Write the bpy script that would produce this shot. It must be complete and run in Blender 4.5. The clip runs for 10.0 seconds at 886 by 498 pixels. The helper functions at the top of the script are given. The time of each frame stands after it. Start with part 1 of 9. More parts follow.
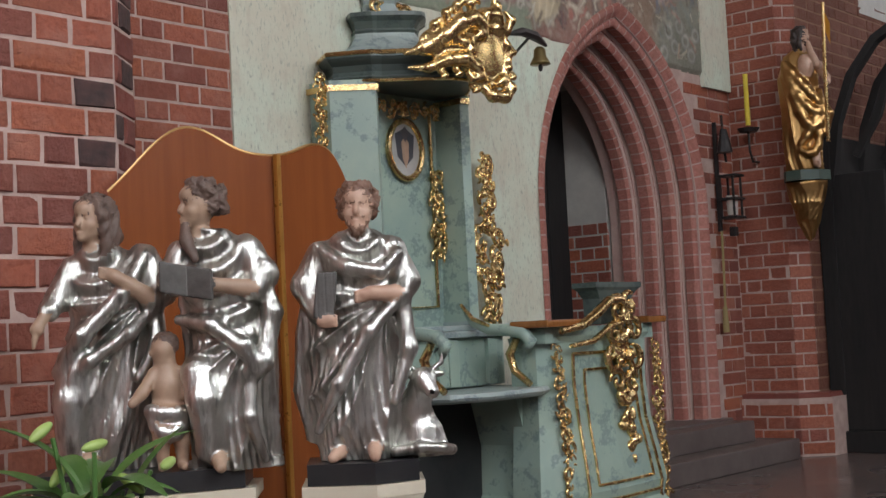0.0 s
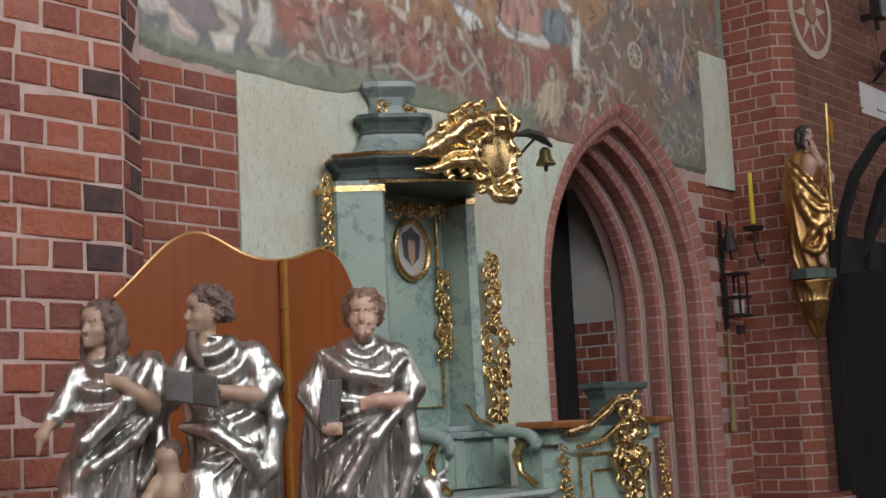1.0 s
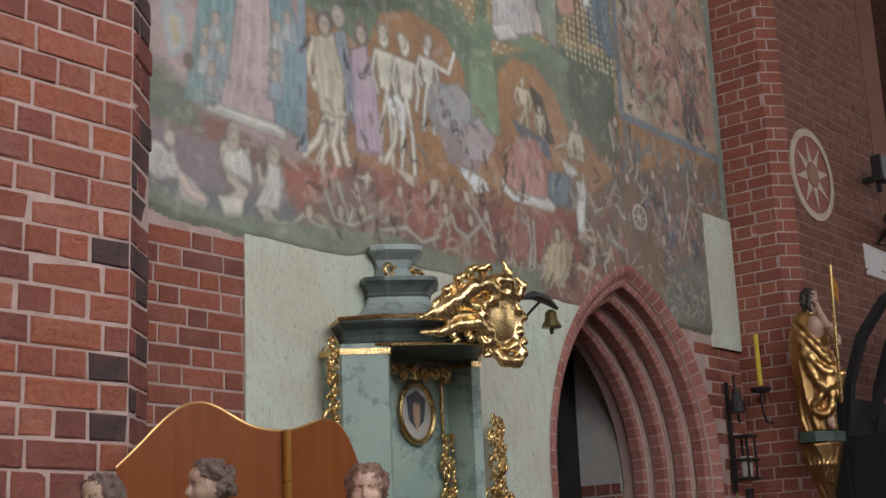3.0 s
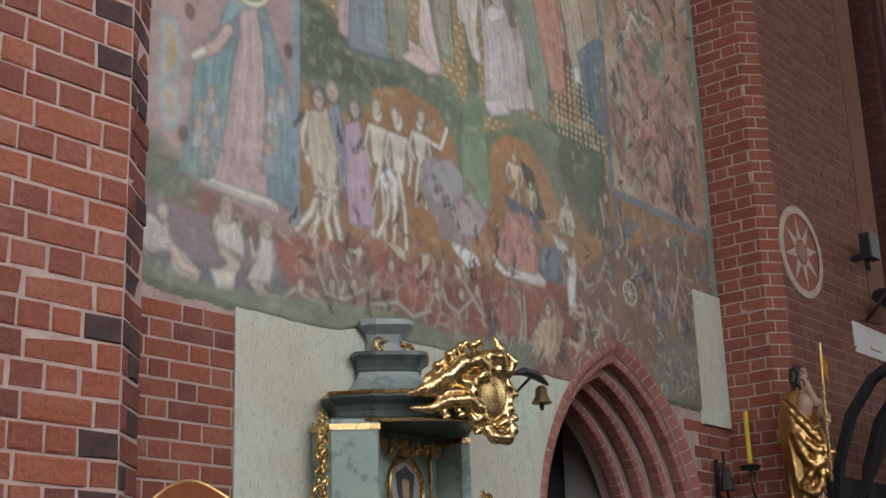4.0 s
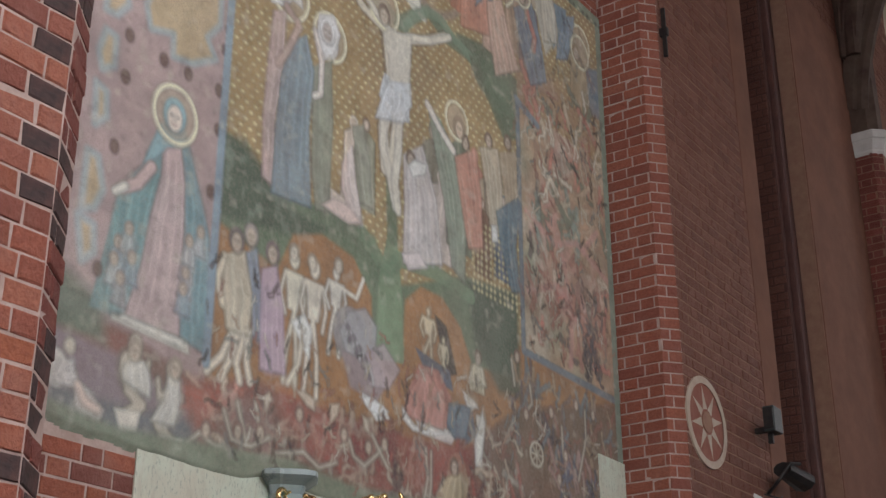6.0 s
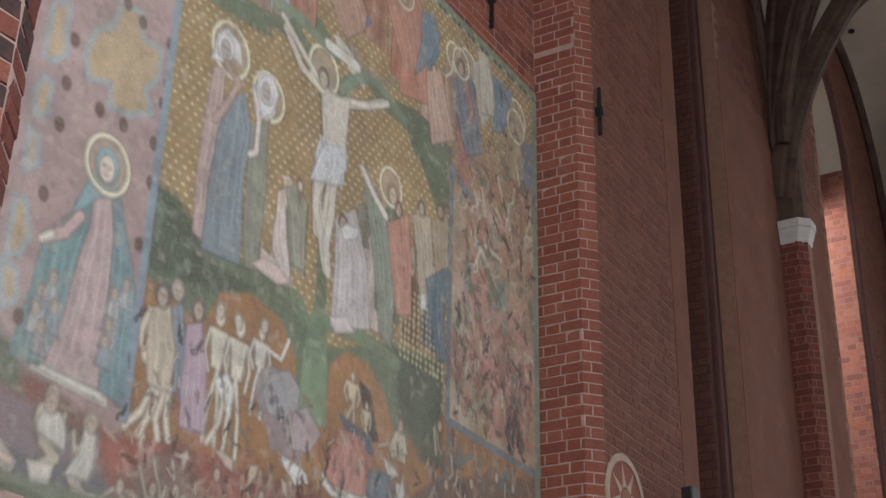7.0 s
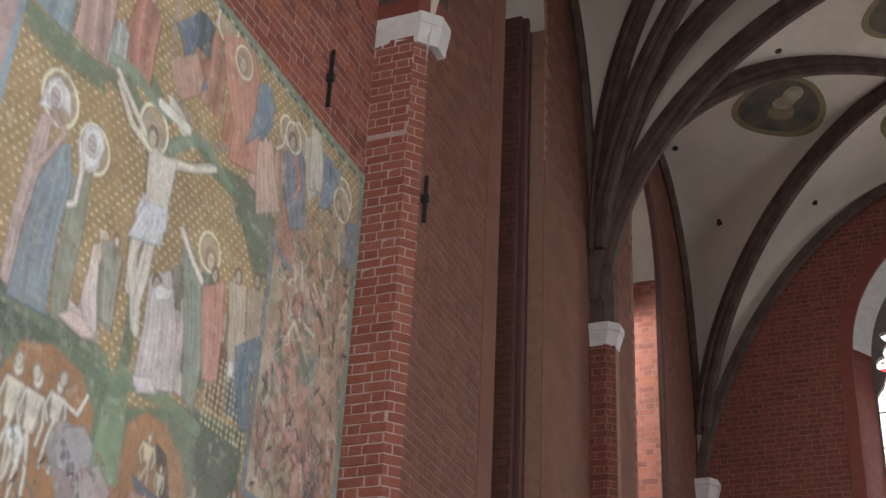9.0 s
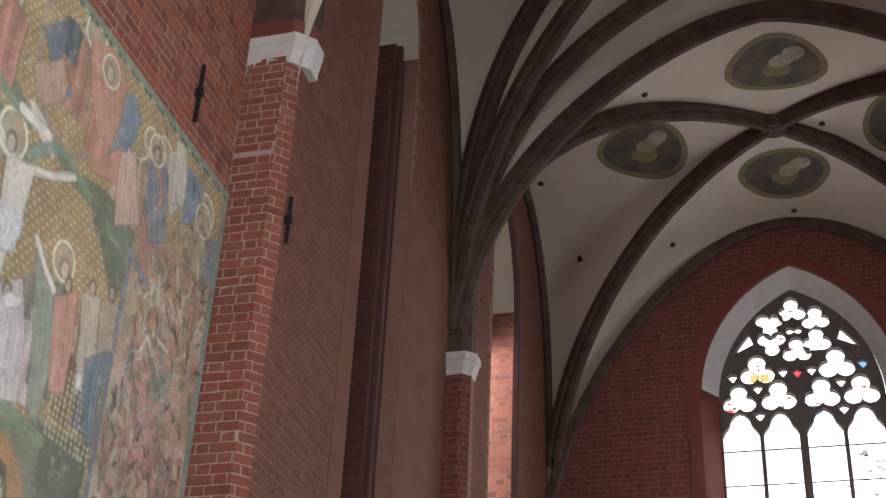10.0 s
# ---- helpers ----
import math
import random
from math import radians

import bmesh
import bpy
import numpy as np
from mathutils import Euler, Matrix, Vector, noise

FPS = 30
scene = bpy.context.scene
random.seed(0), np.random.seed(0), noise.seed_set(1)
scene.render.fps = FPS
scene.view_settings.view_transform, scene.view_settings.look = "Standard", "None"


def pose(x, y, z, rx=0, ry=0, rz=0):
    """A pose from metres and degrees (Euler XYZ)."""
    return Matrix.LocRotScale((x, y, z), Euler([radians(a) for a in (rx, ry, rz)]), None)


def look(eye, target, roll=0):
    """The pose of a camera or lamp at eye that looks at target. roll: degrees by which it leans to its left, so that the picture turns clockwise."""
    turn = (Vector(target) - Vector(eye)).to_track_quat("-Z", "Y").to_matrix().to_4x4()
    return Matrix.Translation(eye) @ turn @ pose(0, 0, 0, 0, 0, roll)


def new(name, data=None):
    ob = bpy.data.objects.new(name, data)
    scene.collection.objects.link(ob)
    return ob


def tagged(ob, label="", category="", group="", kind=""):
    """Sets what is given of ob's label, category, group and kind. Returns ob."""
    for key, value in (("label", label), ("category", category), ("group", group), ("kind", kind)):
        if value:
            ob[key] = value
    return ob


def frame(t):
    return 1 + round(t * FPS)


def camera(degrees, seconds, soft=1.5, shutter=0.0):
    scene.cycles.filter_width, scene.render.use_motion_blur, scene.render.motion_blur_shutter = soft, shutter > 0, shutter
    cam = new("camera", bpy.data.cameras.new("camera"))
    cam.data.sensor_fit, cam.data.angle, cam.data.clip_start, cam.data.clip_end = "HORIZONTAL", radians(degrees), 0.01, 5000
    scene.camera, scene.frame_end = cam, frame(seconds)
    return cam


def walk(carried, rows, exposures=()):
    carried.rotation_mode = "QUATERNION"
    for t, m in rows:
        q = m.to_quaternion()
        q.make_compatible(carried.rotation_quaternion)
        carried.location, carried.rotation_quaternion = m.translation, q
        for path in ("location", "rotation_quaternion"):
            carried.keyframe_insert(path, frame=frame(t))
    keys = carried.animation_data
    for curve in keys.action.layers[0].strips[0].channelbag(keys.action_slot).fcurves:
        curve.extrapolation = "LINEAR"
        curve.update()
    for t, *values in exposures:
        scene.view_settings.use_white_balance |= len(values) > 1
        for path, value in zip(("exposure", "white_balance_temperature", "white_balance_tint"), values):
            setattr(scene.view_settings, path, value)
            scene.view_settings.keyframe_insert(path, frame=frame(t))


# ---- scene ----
cam = camera(36.2, 10.0)
PATH = [
    (0, (0.327, 0.3, 1.189), (1.864, 1.574, 1.314), -2.9),
    (0.5, (0.318, 0.28, 1.208), (1.849, 1.553, 1.399), -2.8),
    (1, (0.315, 0.282, 1.232), (1.84, 1.55, 1.493), -2.8),
    (1.5, (0.315, 0.277, 1.247), (1.832, 1.54, 1.569), -2.8),
    (2, (0.311, 0.273, 1.267), (1.82, 1.529, 1.648), -2.7),
    (2.5, (0.312, 0.267, 1.28), (1.812, 1.517, 1.712), -2.6),
    (4, (0.283, 0.282, 1.337), (1.771, 1.488, 1.915), -2.0),
    (4.5, (0.272, 0.271, 1.333), (1.759, 1.451, 1.963), -1.7),
    (5, (0.272, 0.301, 1.349), (1.766, 1.442, 2.033), -1.3),
    (5.5, (0.271, 0.33, 1.363), (1.773, 1.427, 2.097), -0.8),
    (7, (0.287, 0.358, 1.344), (1.82, 1.295, 2.223), 1.3),
    (7.5, (0.285, 0.372, 1.341), (1.831, 1.251, 2.255), 1.9),
    (8, (0.274, 0.348, 1.332), (1.835, 1.165, 2.278), 2.4),
    (8.5, (0.252, 0.3, 1.327), (1.828, 1.059, 2.295), 2.9),
    (9, (0.216, 0.223, 1.274), (1.811, 0.91, 2.265), 3.1),
    (9.5, (0.214, 0.178, 1.251), (1.829, 0.784, 2.262), 3.0),
    (10, (0.182, 0.156, 1.251), (1.822, 0.652, 2.283), 2.9),
]
walk(cam, [(t, look(eye, target, roll)) for t, eye, target, roll in PATH],
     [(0, -0.06), (1.5, -0.1), (4, -0.26), (5.5, -0.25), (7, -0.14), (8.5, 0.04), (10, 0.1)])

# ---- daylight through the windows of the choir, with an added lamp ----
world = bpy.data.worlds.new("sky")
scene.world = world
world.use_nodes = True
_sky = world.node_tree.nodes.new("ShaderNodeTexSky")
_sky.sky_type, _sky.sun_disc = "NISHITA", False
_sky.sun_elevation, _sky.sun_rotation = radians(42), radians(150)
world.node_tree.nodes["Background"].inputs["Strength"].default_value = 0.12
world.node_tree.links.new(_sky.outputs["Color"], world.node_tree.nodes["Background"].inputs["Color"])


def daylight_lamp(name, eye, target, wide, high, watts, colour=(0.93, 0.98, 1.04)):
    data = bpy.data.lights.new(name, "AREA")
    data.shape, data.size, data.size_y, data.energy, data.color = "RECTANGLE", wide, high, watts, colour
    ob = new(name, data)
    ob.matrix_world = look(eye, target)
    return ob


SOUTH, NORTH, CHOIR_N, MURAL_Y, PIER_X, EAST, WEST = -4.75, 5.94, 5.335, 5.94, 11.22, 25.3, -9.0
daylight_lamp("window_daylight", (21.6, SOUTH - 0.3, 8.6), (21.6, 5, 6.6), 2.2, 8.0, 250)
for wx, watts in ((-4.0, 740), (2.0, 580)):
    daylight_lamp("window_daylight", (wx, SOUTH - 0.3, 7.6), (wx, 5, 4.6), 2.2, 6.0, watts)
for wx, watts in ((8.4, 100), (14.5, 110)):  # set low, weak and aimed down to keep the upper choir wall dark
    daylight_lamp("window_daylight", (wx, SOUTH - 0.3, 5.9), (wx, 5, 1.0), 2.2, 4.6, watts)
daylight_lamp("window_daylight", (5.2, SOUTH - 0.3, 5.4), (7.0, 5.9, 1.2), 2.2, 4.0, 740)
# unseen daylight from the west; no opening is built in that wall
daylight_lamp("window_daylight", (WEST - 0.3, 0.2, 7.0), (0, 0.3, 4.0), 3.0, 7.5, 1300)
daylight_lamp("window_daylight", (21.0, 6.5, 9.0), (22.4, 5.3, 8.4), 1.2, 8.0, 110)
daylight_lamp("window_daylight", (EAST + 0.6, 0.28, 11.0), (10, 0.3, 6.0), 2.8, 7.0, 60)

# ---- materials ----
class Nodes:
    """A small builder for node materials."""

    def __init__(self, name):
        self.mat = bpy.data.materials.new(name)
        self.mat.use_nodes = True
        self.tree = self.mat.node_tree
        self.bsdf = self.tree.nodes["Principled BSDF"]
        self.where = self.add("ShaderNodeTexCoord").outputs["Object"]

    def add(self, kind, **values):
        node = self.tree.nodes.new(kind)
        for key, value in values.items():
            node.inputs[key].default_value = value
        return node

    def link(self, a, b):
        self.tree.links.new(a, b)

    def noise(self, scale, detail=4.0, rough=0.6, stretch=None, coords=None):
        node = self.add("ShaderNodeTexNoise", Scale=scale, Detail=detail, Roughness=rough)
        src = coords or self.where
        if stretch:
            m = self.add("ShaderNodeMapping", Scale=stretch)
            self.link(src, m.inputs["Vector"])
            src = m.outputs["Vector"]
        self.link(src, node.inputs["Vector"])
        return node.outputs["Fac"]

    def ramp(self, fac, *stops):
        node = self.add("ShaderNodeValToRGB")
        while len(node.color_ramp.elements) < len(stops):
            node.color_ramp.elements.new(0.5)
        for e, (p, c) in zip(node.color_ramp.elements, stops):
            e.position, e.color = p, (*c, 1) if len(c) == 3 else c
        self.link(fac, node.inputs["Fac"])
        return node.outputs["Color"]

    def mix(self, fac, a, b, how="MIX"):
        node = self.add("ShaderNodeMix")
        node.data_type, node.blend_type = "RGBA", how
        for sock, value in ((node.inputs[0], fac), (node.inputs[6], a), (node.inputs[7], b)):
            if isinstance(value, (int, float)):
                sock.default_value = value
            elif isinstance(value, tuple):
                sock.default_value = (*value, 1)
            else:
                self.link(value, sock)
        return node.outputs[2]

    def math(self, how, a, b=0.0):
        node = self.add("ShaderNodeMath")
        node.operation = how
        for sock, value in ((node.inputs[0], a), (node.inputs[1], b)):
            if isinstance(value, (int, float)):
                sock.default_value = value
            else:
                self.link(value, sock)
        return node.outputs[0]

    def done(self, colour, rough=0.7, metal=0.0, bump=None, strength=0.3, depth=0.01):
        for key, value in (("Base Color", colour), ("Roughness", rough), ("Metallic", metal)):
            if isinstance(value, (int, float)):
                self.bsdf.inputs[key].default_value = value
            elif isinstance(value, tuple):
                self.bsdf.inputs[key].default_value = (*value, 1)
            else:
                self.link(value, self.bsdf.inputs[key])
        if bump is not None:
            b = self.add("ShaderNodeBump", Strength=strength, Distance=depth)
            self.link(bump, b.inputs["Height"])
            self.link(b.outputs["Normal"], self.bsdf.inputs["Normal"])
        return self.mat


def brick_material(name, tones, grime=0.35, scale=1.0):
    n = Nodes(name)
    island = n.add("ShaderNodeNewGeometry").outputs["Random Per Island"]
    one = n.add("ShaderNodeObjectInfo").outputs["Random"]
    pick = n.math("FRACT", n.math("ADD", island, one))
    world_at = n.add("ShaderNodeNewGeometry").outputs["Position"]
    step = 1.0 / (len(tones) - 1)
    base = n.ramp(pick, *[(i * step, c) for i, c in enumerate(tones)])
    fine = n.noise(38 * scale, 5, 0.7, coords=world_at)
    wide = n.noise(5.5 * scale, 3, 0.6, coords=world_at)
    base = n.mix(n.ramp(fine, (0.35, (0, 0, 0)), (0.75, (1, 1, 1))), base, n.mix(0.55, base, (0.16, 0.046, 0.032)))
    base = n.mix(n.math("MULTIPLY", n.ramp(wide, (0.5, (0, 0, 0)), (0.72, (1, 1, 1))), grime), base, (0.36, 0.17, 0.13))
    return n.done(base, n.math("ADD", n.math("MULTIPLY", fine, 0.3), 0.6), 0, n.math("ADD", fine, n.math("MULTIPLY", wide, 1.1)), 0.9, 0.022)


def plain_stuff(name, a, b, scale=8.0, rough=0.75, bump=0.25, metal=0.0, stretch=None, depth=0.006, detail=5.0):
    n = Nodes(name)
    fine, wide = n.noise(scale * 5, detail, 0.65, stretch), n.noise(scale, 3, 0.6, stretch)
    c = n.mix(n.ramp(wide, (0.3, (0, 0, 0)), (0.7, (1, 1, 1))), a, b)
    c = n.mix(n.math("MULTIPLY", fine, 0.35), c, tuple(v * 0.55 for v in a))
    return n.done(c, n.math("ADD", n.math("MULTIPLY", fine, 0.2), rough - 0.1), metal, fine, bump, depth)


def silvered():
    """Silver leaf over carved wood: fine pleats with shade coloured into their hollows, tarnish in patches, rubbed
    bright elsewhere.
    """
    n = Nodes("worn_shaded_silver")
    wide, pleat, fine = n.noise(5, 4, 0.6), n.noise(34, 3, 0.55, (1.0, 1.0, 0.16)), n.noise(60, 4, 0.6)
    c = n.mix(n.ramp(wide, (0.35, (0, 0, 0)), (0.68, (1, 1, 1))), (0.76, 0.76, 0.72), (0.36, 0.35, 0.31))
    # pleat hollows are coloured dark, as shade between folds
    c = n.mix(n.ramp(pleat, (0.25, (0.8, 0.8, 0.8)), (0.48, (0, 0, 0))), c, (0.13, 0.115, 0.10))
    rough = n.math("ADD", n.math("MULTIPLY", fine, 0.16), 0.26)
    return n.done(c, rough, 1.0, n.math("ADD", pleat, n.math("MULTIPLY", fine, 0.06)), 0.5, 0.02)


RED = brick_material("red_brick", ((0.41, 0.118, 0.06), (0.23, 0.07, 0.048), (0.38, 0.105, 0.058), (0.40, 0.135, 0.08), (0.29, 0.09, 0.06), (0.19, 0.056, 0.042), (0.41, 0.12, 0.055)))
# CHOIR_RED and SMOOTH_RED are darkened to stand in for weak light on that wall
CHOIR_RED = brick_material("dimmed_choir_brick", ((0.19, 0.073, 0.042), (0.145, 0.052, 0.031), (0.18, 0.064, 0.037), (0.205, 0.083, 0.05), (0.16, 0.057, 0.034)), 0.2)
# brown tones hold the shade of the unlit window reveal
SHADED_BRICK = brick_material("shaded_reveal_brick", ((0.125, 0.05, 0.032), (0.09, 0.036, 0.025), (0.115, 0.043, 0.028), (0.135, 0.058, 0.038)), 0.15)
PIER_RED = brick_material("pier_brick", ((0.36, 0.112, 0.065), (0.29, 0.088, 0.055), (0.34, 0.10, 0.058), (0.37, 0.125, 0.076), (0.25, 0.075, 0.05), (0.36, 0.11, 0.06)), 0.25)
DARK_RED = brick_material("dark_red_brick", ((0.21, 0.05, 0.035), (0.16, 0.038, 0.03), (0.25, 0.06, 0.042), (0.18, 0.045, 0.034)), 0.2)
BURNT = plain_stuff("burnt_brick", (0.018, 0.015, 0.015), (0.12, 0.05, 0.042), 7, 0.8, 0.9)
MORTAR = plain_stuff("mortar", (0.55, 0.40, 0.35), (0.40, 0.27, 0.23), 10, 0.95, 0.9)
MORTAR_DARK = plain_stuff("dark_mortar", (0.34, 0.19, 0.13), (0.26, 0.135, 0.092), 8, 0.95, 0.4)
PLASTER_GREEN = plain_stuff("lime_plaster", (0.46, 0.47, 0.385), (0.40, 0.375, 0.30), 5, 0.95, 0.3)
PLASTER_GREY = plain_stuff("grey_plaster", (0.50, 0.48, 0.43), (0.40, 0.37, 0.34), 4, 0.95, 0.3)
VAULT_WHITE = plain_stuff("vault_limewash", (0.70, 0.61, 0.50), (0.60, 0.515, 0.42), 1.2, 0.95, 0.15)
STONE_WHITE = plain_stuff("white_stone", (0.72, 0.69, 0.65), (0.60, 0.57, 0.53), 6, 0.8, 0.2)
RIB = plain_stuff("rib_paint", (0.065, 0.03, 0.023), (0.13, 0.09, 0.065), 3.4, 0.85, 0.3)
STONE_DARK = plain_stuff("tracery_stone", (0.16, 0.13, 0.11), (0.11, 0.09, 0.08), 6, 0.85, 0.2)
IRON = plain_stuff("wrought_iron", (0.03, 0.03, 0.032), (0.06, 0.05, 0.045), 12, 0.5, 0.3, 0.6)
BLACK_WOOD = plain_stuff("black_stained_wood", (0.007, 0.006, 0.006), (0.014, 0.011, 0.01), 6, 0.82, 0.2, 0.0, (1, 1, 0.15))
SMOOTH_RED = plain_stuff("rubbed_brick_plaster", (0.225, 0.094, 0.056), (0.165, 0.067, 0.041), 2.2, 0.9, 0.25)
PORTAL_BRICK = brick_material("portal_brick", ((0.50, 0.20, 0.16), (0.40, 0.145, 0.112), (0.54, 0.24, 0.19), (0.44, 0.165, 0.13)), 0.6)
STEP_STONE = plain_stuff("worn_step_stone", (0.15, 0.12, 0.11), (0.10, 0.075, 0.068), 3, 0.45, 0.2)
GILT = plain_stuff("old_gilding", (0.86, 0.63, 0.31), (0.66, 0.44, 0.18), 4, 0.26, 0.04, 1.0)
DULL_GOLD = plain_stuff("dull_old_gilding", (0.62, 0.39, 0.16), (0.42, 0.23, 0.085), 4, 0.34, 0.04, 1.0)
SILVER = silvered()
SKIN = plain_stuff("painted_flesh", (0.45, 0.30, 0.205), (0.33, 0.205, 0.14), 14, 0.45, 0.1)
HAIR = plain_stuff("painted_brown_hair", (0.10, 0.062, 0.048), (0.17, 0.11, 0.085), 22, 0.55, 0.4)
SKIN_WARM = plain_stuff("warm_painted_flesh", (0.56, 0.36, 0.26), (0.46, 0.27, 0.19), 14, 0.42, 0.1)
HAIR_LIGHT = plain_stuff("light_brown_painted_hair", (0.24, 0.13, 0.085), (0.15, 0.08, 0.055), 22, 0.5, 0.4)
BOOK = plain_stuff("dark_book", (0.07, 0.06, 0.055), (0.12, 0.11, 0.10), 18, 0.5, 0.2)
BLACK_PAINT = plain_stuff("black_base_and_shade_paint", (0.015, 0.015, 0.017), (0.03, 0.028, 0.028), 9, 0.35, 0.1)
CREAM = plain_stuff("cream_paint", (0.66, 0.59, 0.46), (0.58, 0.50, 0.38), 7, 0.5, 0.1)


def varnished(name, a, b, rough=0.22):
    n = Nodes(name)
    grain = n.noise(3.5, 6, 0.65, (9, 9, 0.5))
    wide = n.noise(2.0, 3)
    c = n.mix(n.ramp(grain, (0.35, (0, 0, 0)), (0.68, (1, 1, 1))), a, b)
    c = n.mix(n.math("MULTIPLY", wide, 0.4), c, tuple(v * 0.7 for v in a))
    return n.done(c, rough, 0, grain, 0.06, 0.002)


ORANGE_WOOD = varnished("orange_varnished_wood", (0.235, 0.068, 0.019), (0.19, 0.052, 0.015), 0.2)


def marbled(name, a, b, vein):
    n = Nodes(name)
    wide, fine, cloud = n.noise(2.6, 5, 0.62), n.noise(30, 4), n.noise(7, 6, 0.7)
    c = n.mix(n.ramp(wide, (0.35, (0, 0, 0)), (0.65, (1, 1, 1))), a, b)
    c = n.mix(n.ramp(cloud, (0.53, (0, 0, 0)), (0.60, (0.75, 0.75, 0.75)), (0.68, (0, 0, 0))), c, vein)
    return n.done(c, 0.38, 0, fine, 0.08, 0.002)


GREEN = marbled("green_marbled_paint", (0.34, 0.425, 0.345), (0.27, 0.36, 0.315), (0.13, 0.19, 0.19))
BLUEGREY = marbled("bluegrey_marbled_paint", (0.36, 0.41, 0.385), (0.27, 0.33, 0.33), (0.14, 0.18, 0.19))

# dark paint of the neck; on the canopy it carries the cove's shade
DARK_GREEN = marbled("dark_and_shaded_green_paint", (0.10, 0.125, 0.11), (0.075, 0.095, 0.088), (0.04, 0.055, 0.055))

# ---- building helpers ----
def mesh_of(name, verts, faces, materials, smooth=False, index=None):
    me = bpy.data.meshes.new(name)
    me.from_pydata([tuple(v) for v in verts], [], [tuple(f) for f in faces])
    for m in materials if isinstance(materials, (list, tuple)) else [materials]:
        me.materials.append(m)
    if index is not None:
        me.polygons.foreach_set("material_index", np.asarray(index, dtype=np.int32))
    if smooth:
        me.polygons.foreach_set("use_smooth", [True] * len(me.polygons))
    me.update()
    return me


def part(name, source, material=None, parent=None, label="", smooth=False):
    """One mesh object, under a thing or a part of it. source: a bmesh, a mesh, or (verts, faces)."""
    if isinstance(source, bmesh.types.BMesh):
        me = bpy.data.meshes.new(name)
        bmesh.ops.recalc_face_normals(source, faces=source.faces)
        source.to_mesh(me)
        source.free()
        me.materials.append(material)
        if smooth:
            me.polygons.foreach_set("use_smooth", [True] * len(me.polygons))
    elif isinstance(source, tuple):
        me = mesh_of(name, *source, material, smooth)
    else:
        me = source
    ob = new(name, me)
    if parent:
        ob.parent = parent
    return tagged(ob, label) if label else ob


def setting(name, source, material, label, category, smooth=False):
    return tagged(part(name, source, material, None, "", smooth), label, category, "", "structure")


def box(bm, x0, x1, y0, y1, z0, z1, bevel=0.0):
    m = Matrix.LocRotScale(((x0 + x1) / 2, (y0 + y1) / 2, (z0 + z1) / 2), None, (x1 - x0, y1 - y0, z1 - z0))
    made = bmesh.ops.create_cube(bm, size=1, matrix=m)
    if bevel:
        edges = {e for v in made["verts"] for e in v.link_edges}
        bmesh.ops.bevel(bm, geom=list(edges), offset=bevel, segments=2, affect="EDGES", profile=0.6)
    return bm


def boxes(*rows, bevel=0.0):
    bm = bmesh.new()
    for r in rows:
        box(bm, *r, bevel=bevel)
    return bm


class Hole:
    """A pointed opening from a to b, with its sill, springing and apex."""

    def __init__(self, a, b, sill, spring, apex):
        self.a, self.b, self.sill, self.spring, self.apex = a, b, sill, spring, apex
        w, h = (b - a) / 2, apex - spring
        self.radius = (h * h + w * w) / (2 * w)

    def top(self, u):
        w, c = (self.b - self.a) / 2, (self.a + self.b) / 2
        d = abs(u - c) + self.radius - w
        return self.spring + math.sqrt(max(self.radius**2 - d * d, 0))

    def outline(self, n=14):
        us = [self.a + (self.b - self.a) * 0.5 * (1 - math.cos(math.pi * i / (2 * n))) for i in range(2 * n + 1)]
        return [(self.a, self.sill)] + [(u, self.top(u)) for u in us] + [(self.b, self.sill)]

    def solid(self, u0, u1, z0, z1):
        """Whether a piece between these bounds lies wholly in the wall."""
        if u1 <= self.a or u0 >= self.b or z1 <= self.sill:
            return True
        near = min(max((self.a + self.b) / 2, u0), u1)
        return z0 >= self.top(min(max(near, self.a), self.b))


def pierced(holes, u0, u1, z0, top, thick, front=None):
    """A wall in the u, z plane (v 0 is its face, v thick its back) with pointed openings right through it."""
    ease = lambda a, b: [a + (b - a) * 0.5 * (1 - math.cos(math.pi * i / 28)) for i in range(29)]  # noqa: E731
    cuts = sorted({u0, u1, *np.linspace(u0, u1, 25), *(u for h in holes for u in ease(h.a, h.b))})
    verts, faces = [], []

    def quad(*pts):
        faces.append(tuple(range(len(verts), len(verts) + len(pts))))
        verts.extend(pts)

    for a, b in zip(cuts, cuts[1:]):
        if b - a < 1e-6:
            continue
        spans, mid = [(z0, z0, top(a), top(b))], (a + b) / 2
        for h in holes:
            if h.a < mid < h.b:
                low, _, ta, tb = spans.pop()
                if h.sill > low:
                    spans.append((low, low, h.sill, h.sill))
                if max(h.top(a), h.top(b)) > min(ta, tb):
                    continue
                spans.append((h.top(a), h.top(b), ta, tb))
        for la, lb, ta, tb in spans:
            for v in (0, thick):
                quad((a, v, la), (b, v, lb), (b, v, tb), (a, v, ta))
    for h in holes:
        line = h.outline()
        line = line + [line[0]] if h.sill > z0 else line
        for (a, za), (b, zb) in zip(line, line[1:]):
            quad((a, 0, za), (b, 0, zb), (b, thick, zb), (a, thick, za))
    quad((u0, 0, z0), (u0, thick, z0), (u0, thick, top(u0)), (u0, 0, top(u0)))
    quad((u1, 0, z0), (u1, thick, z0), (u1, thick, top(u1)), (u1, 0, top(u1)))
    return verts, faces


def turned(shape, m):
    return [tuple(m @ Vector(v)) for v in shape[0]], shape[1]


COURSE, JOINT = 0.1083, 0.015


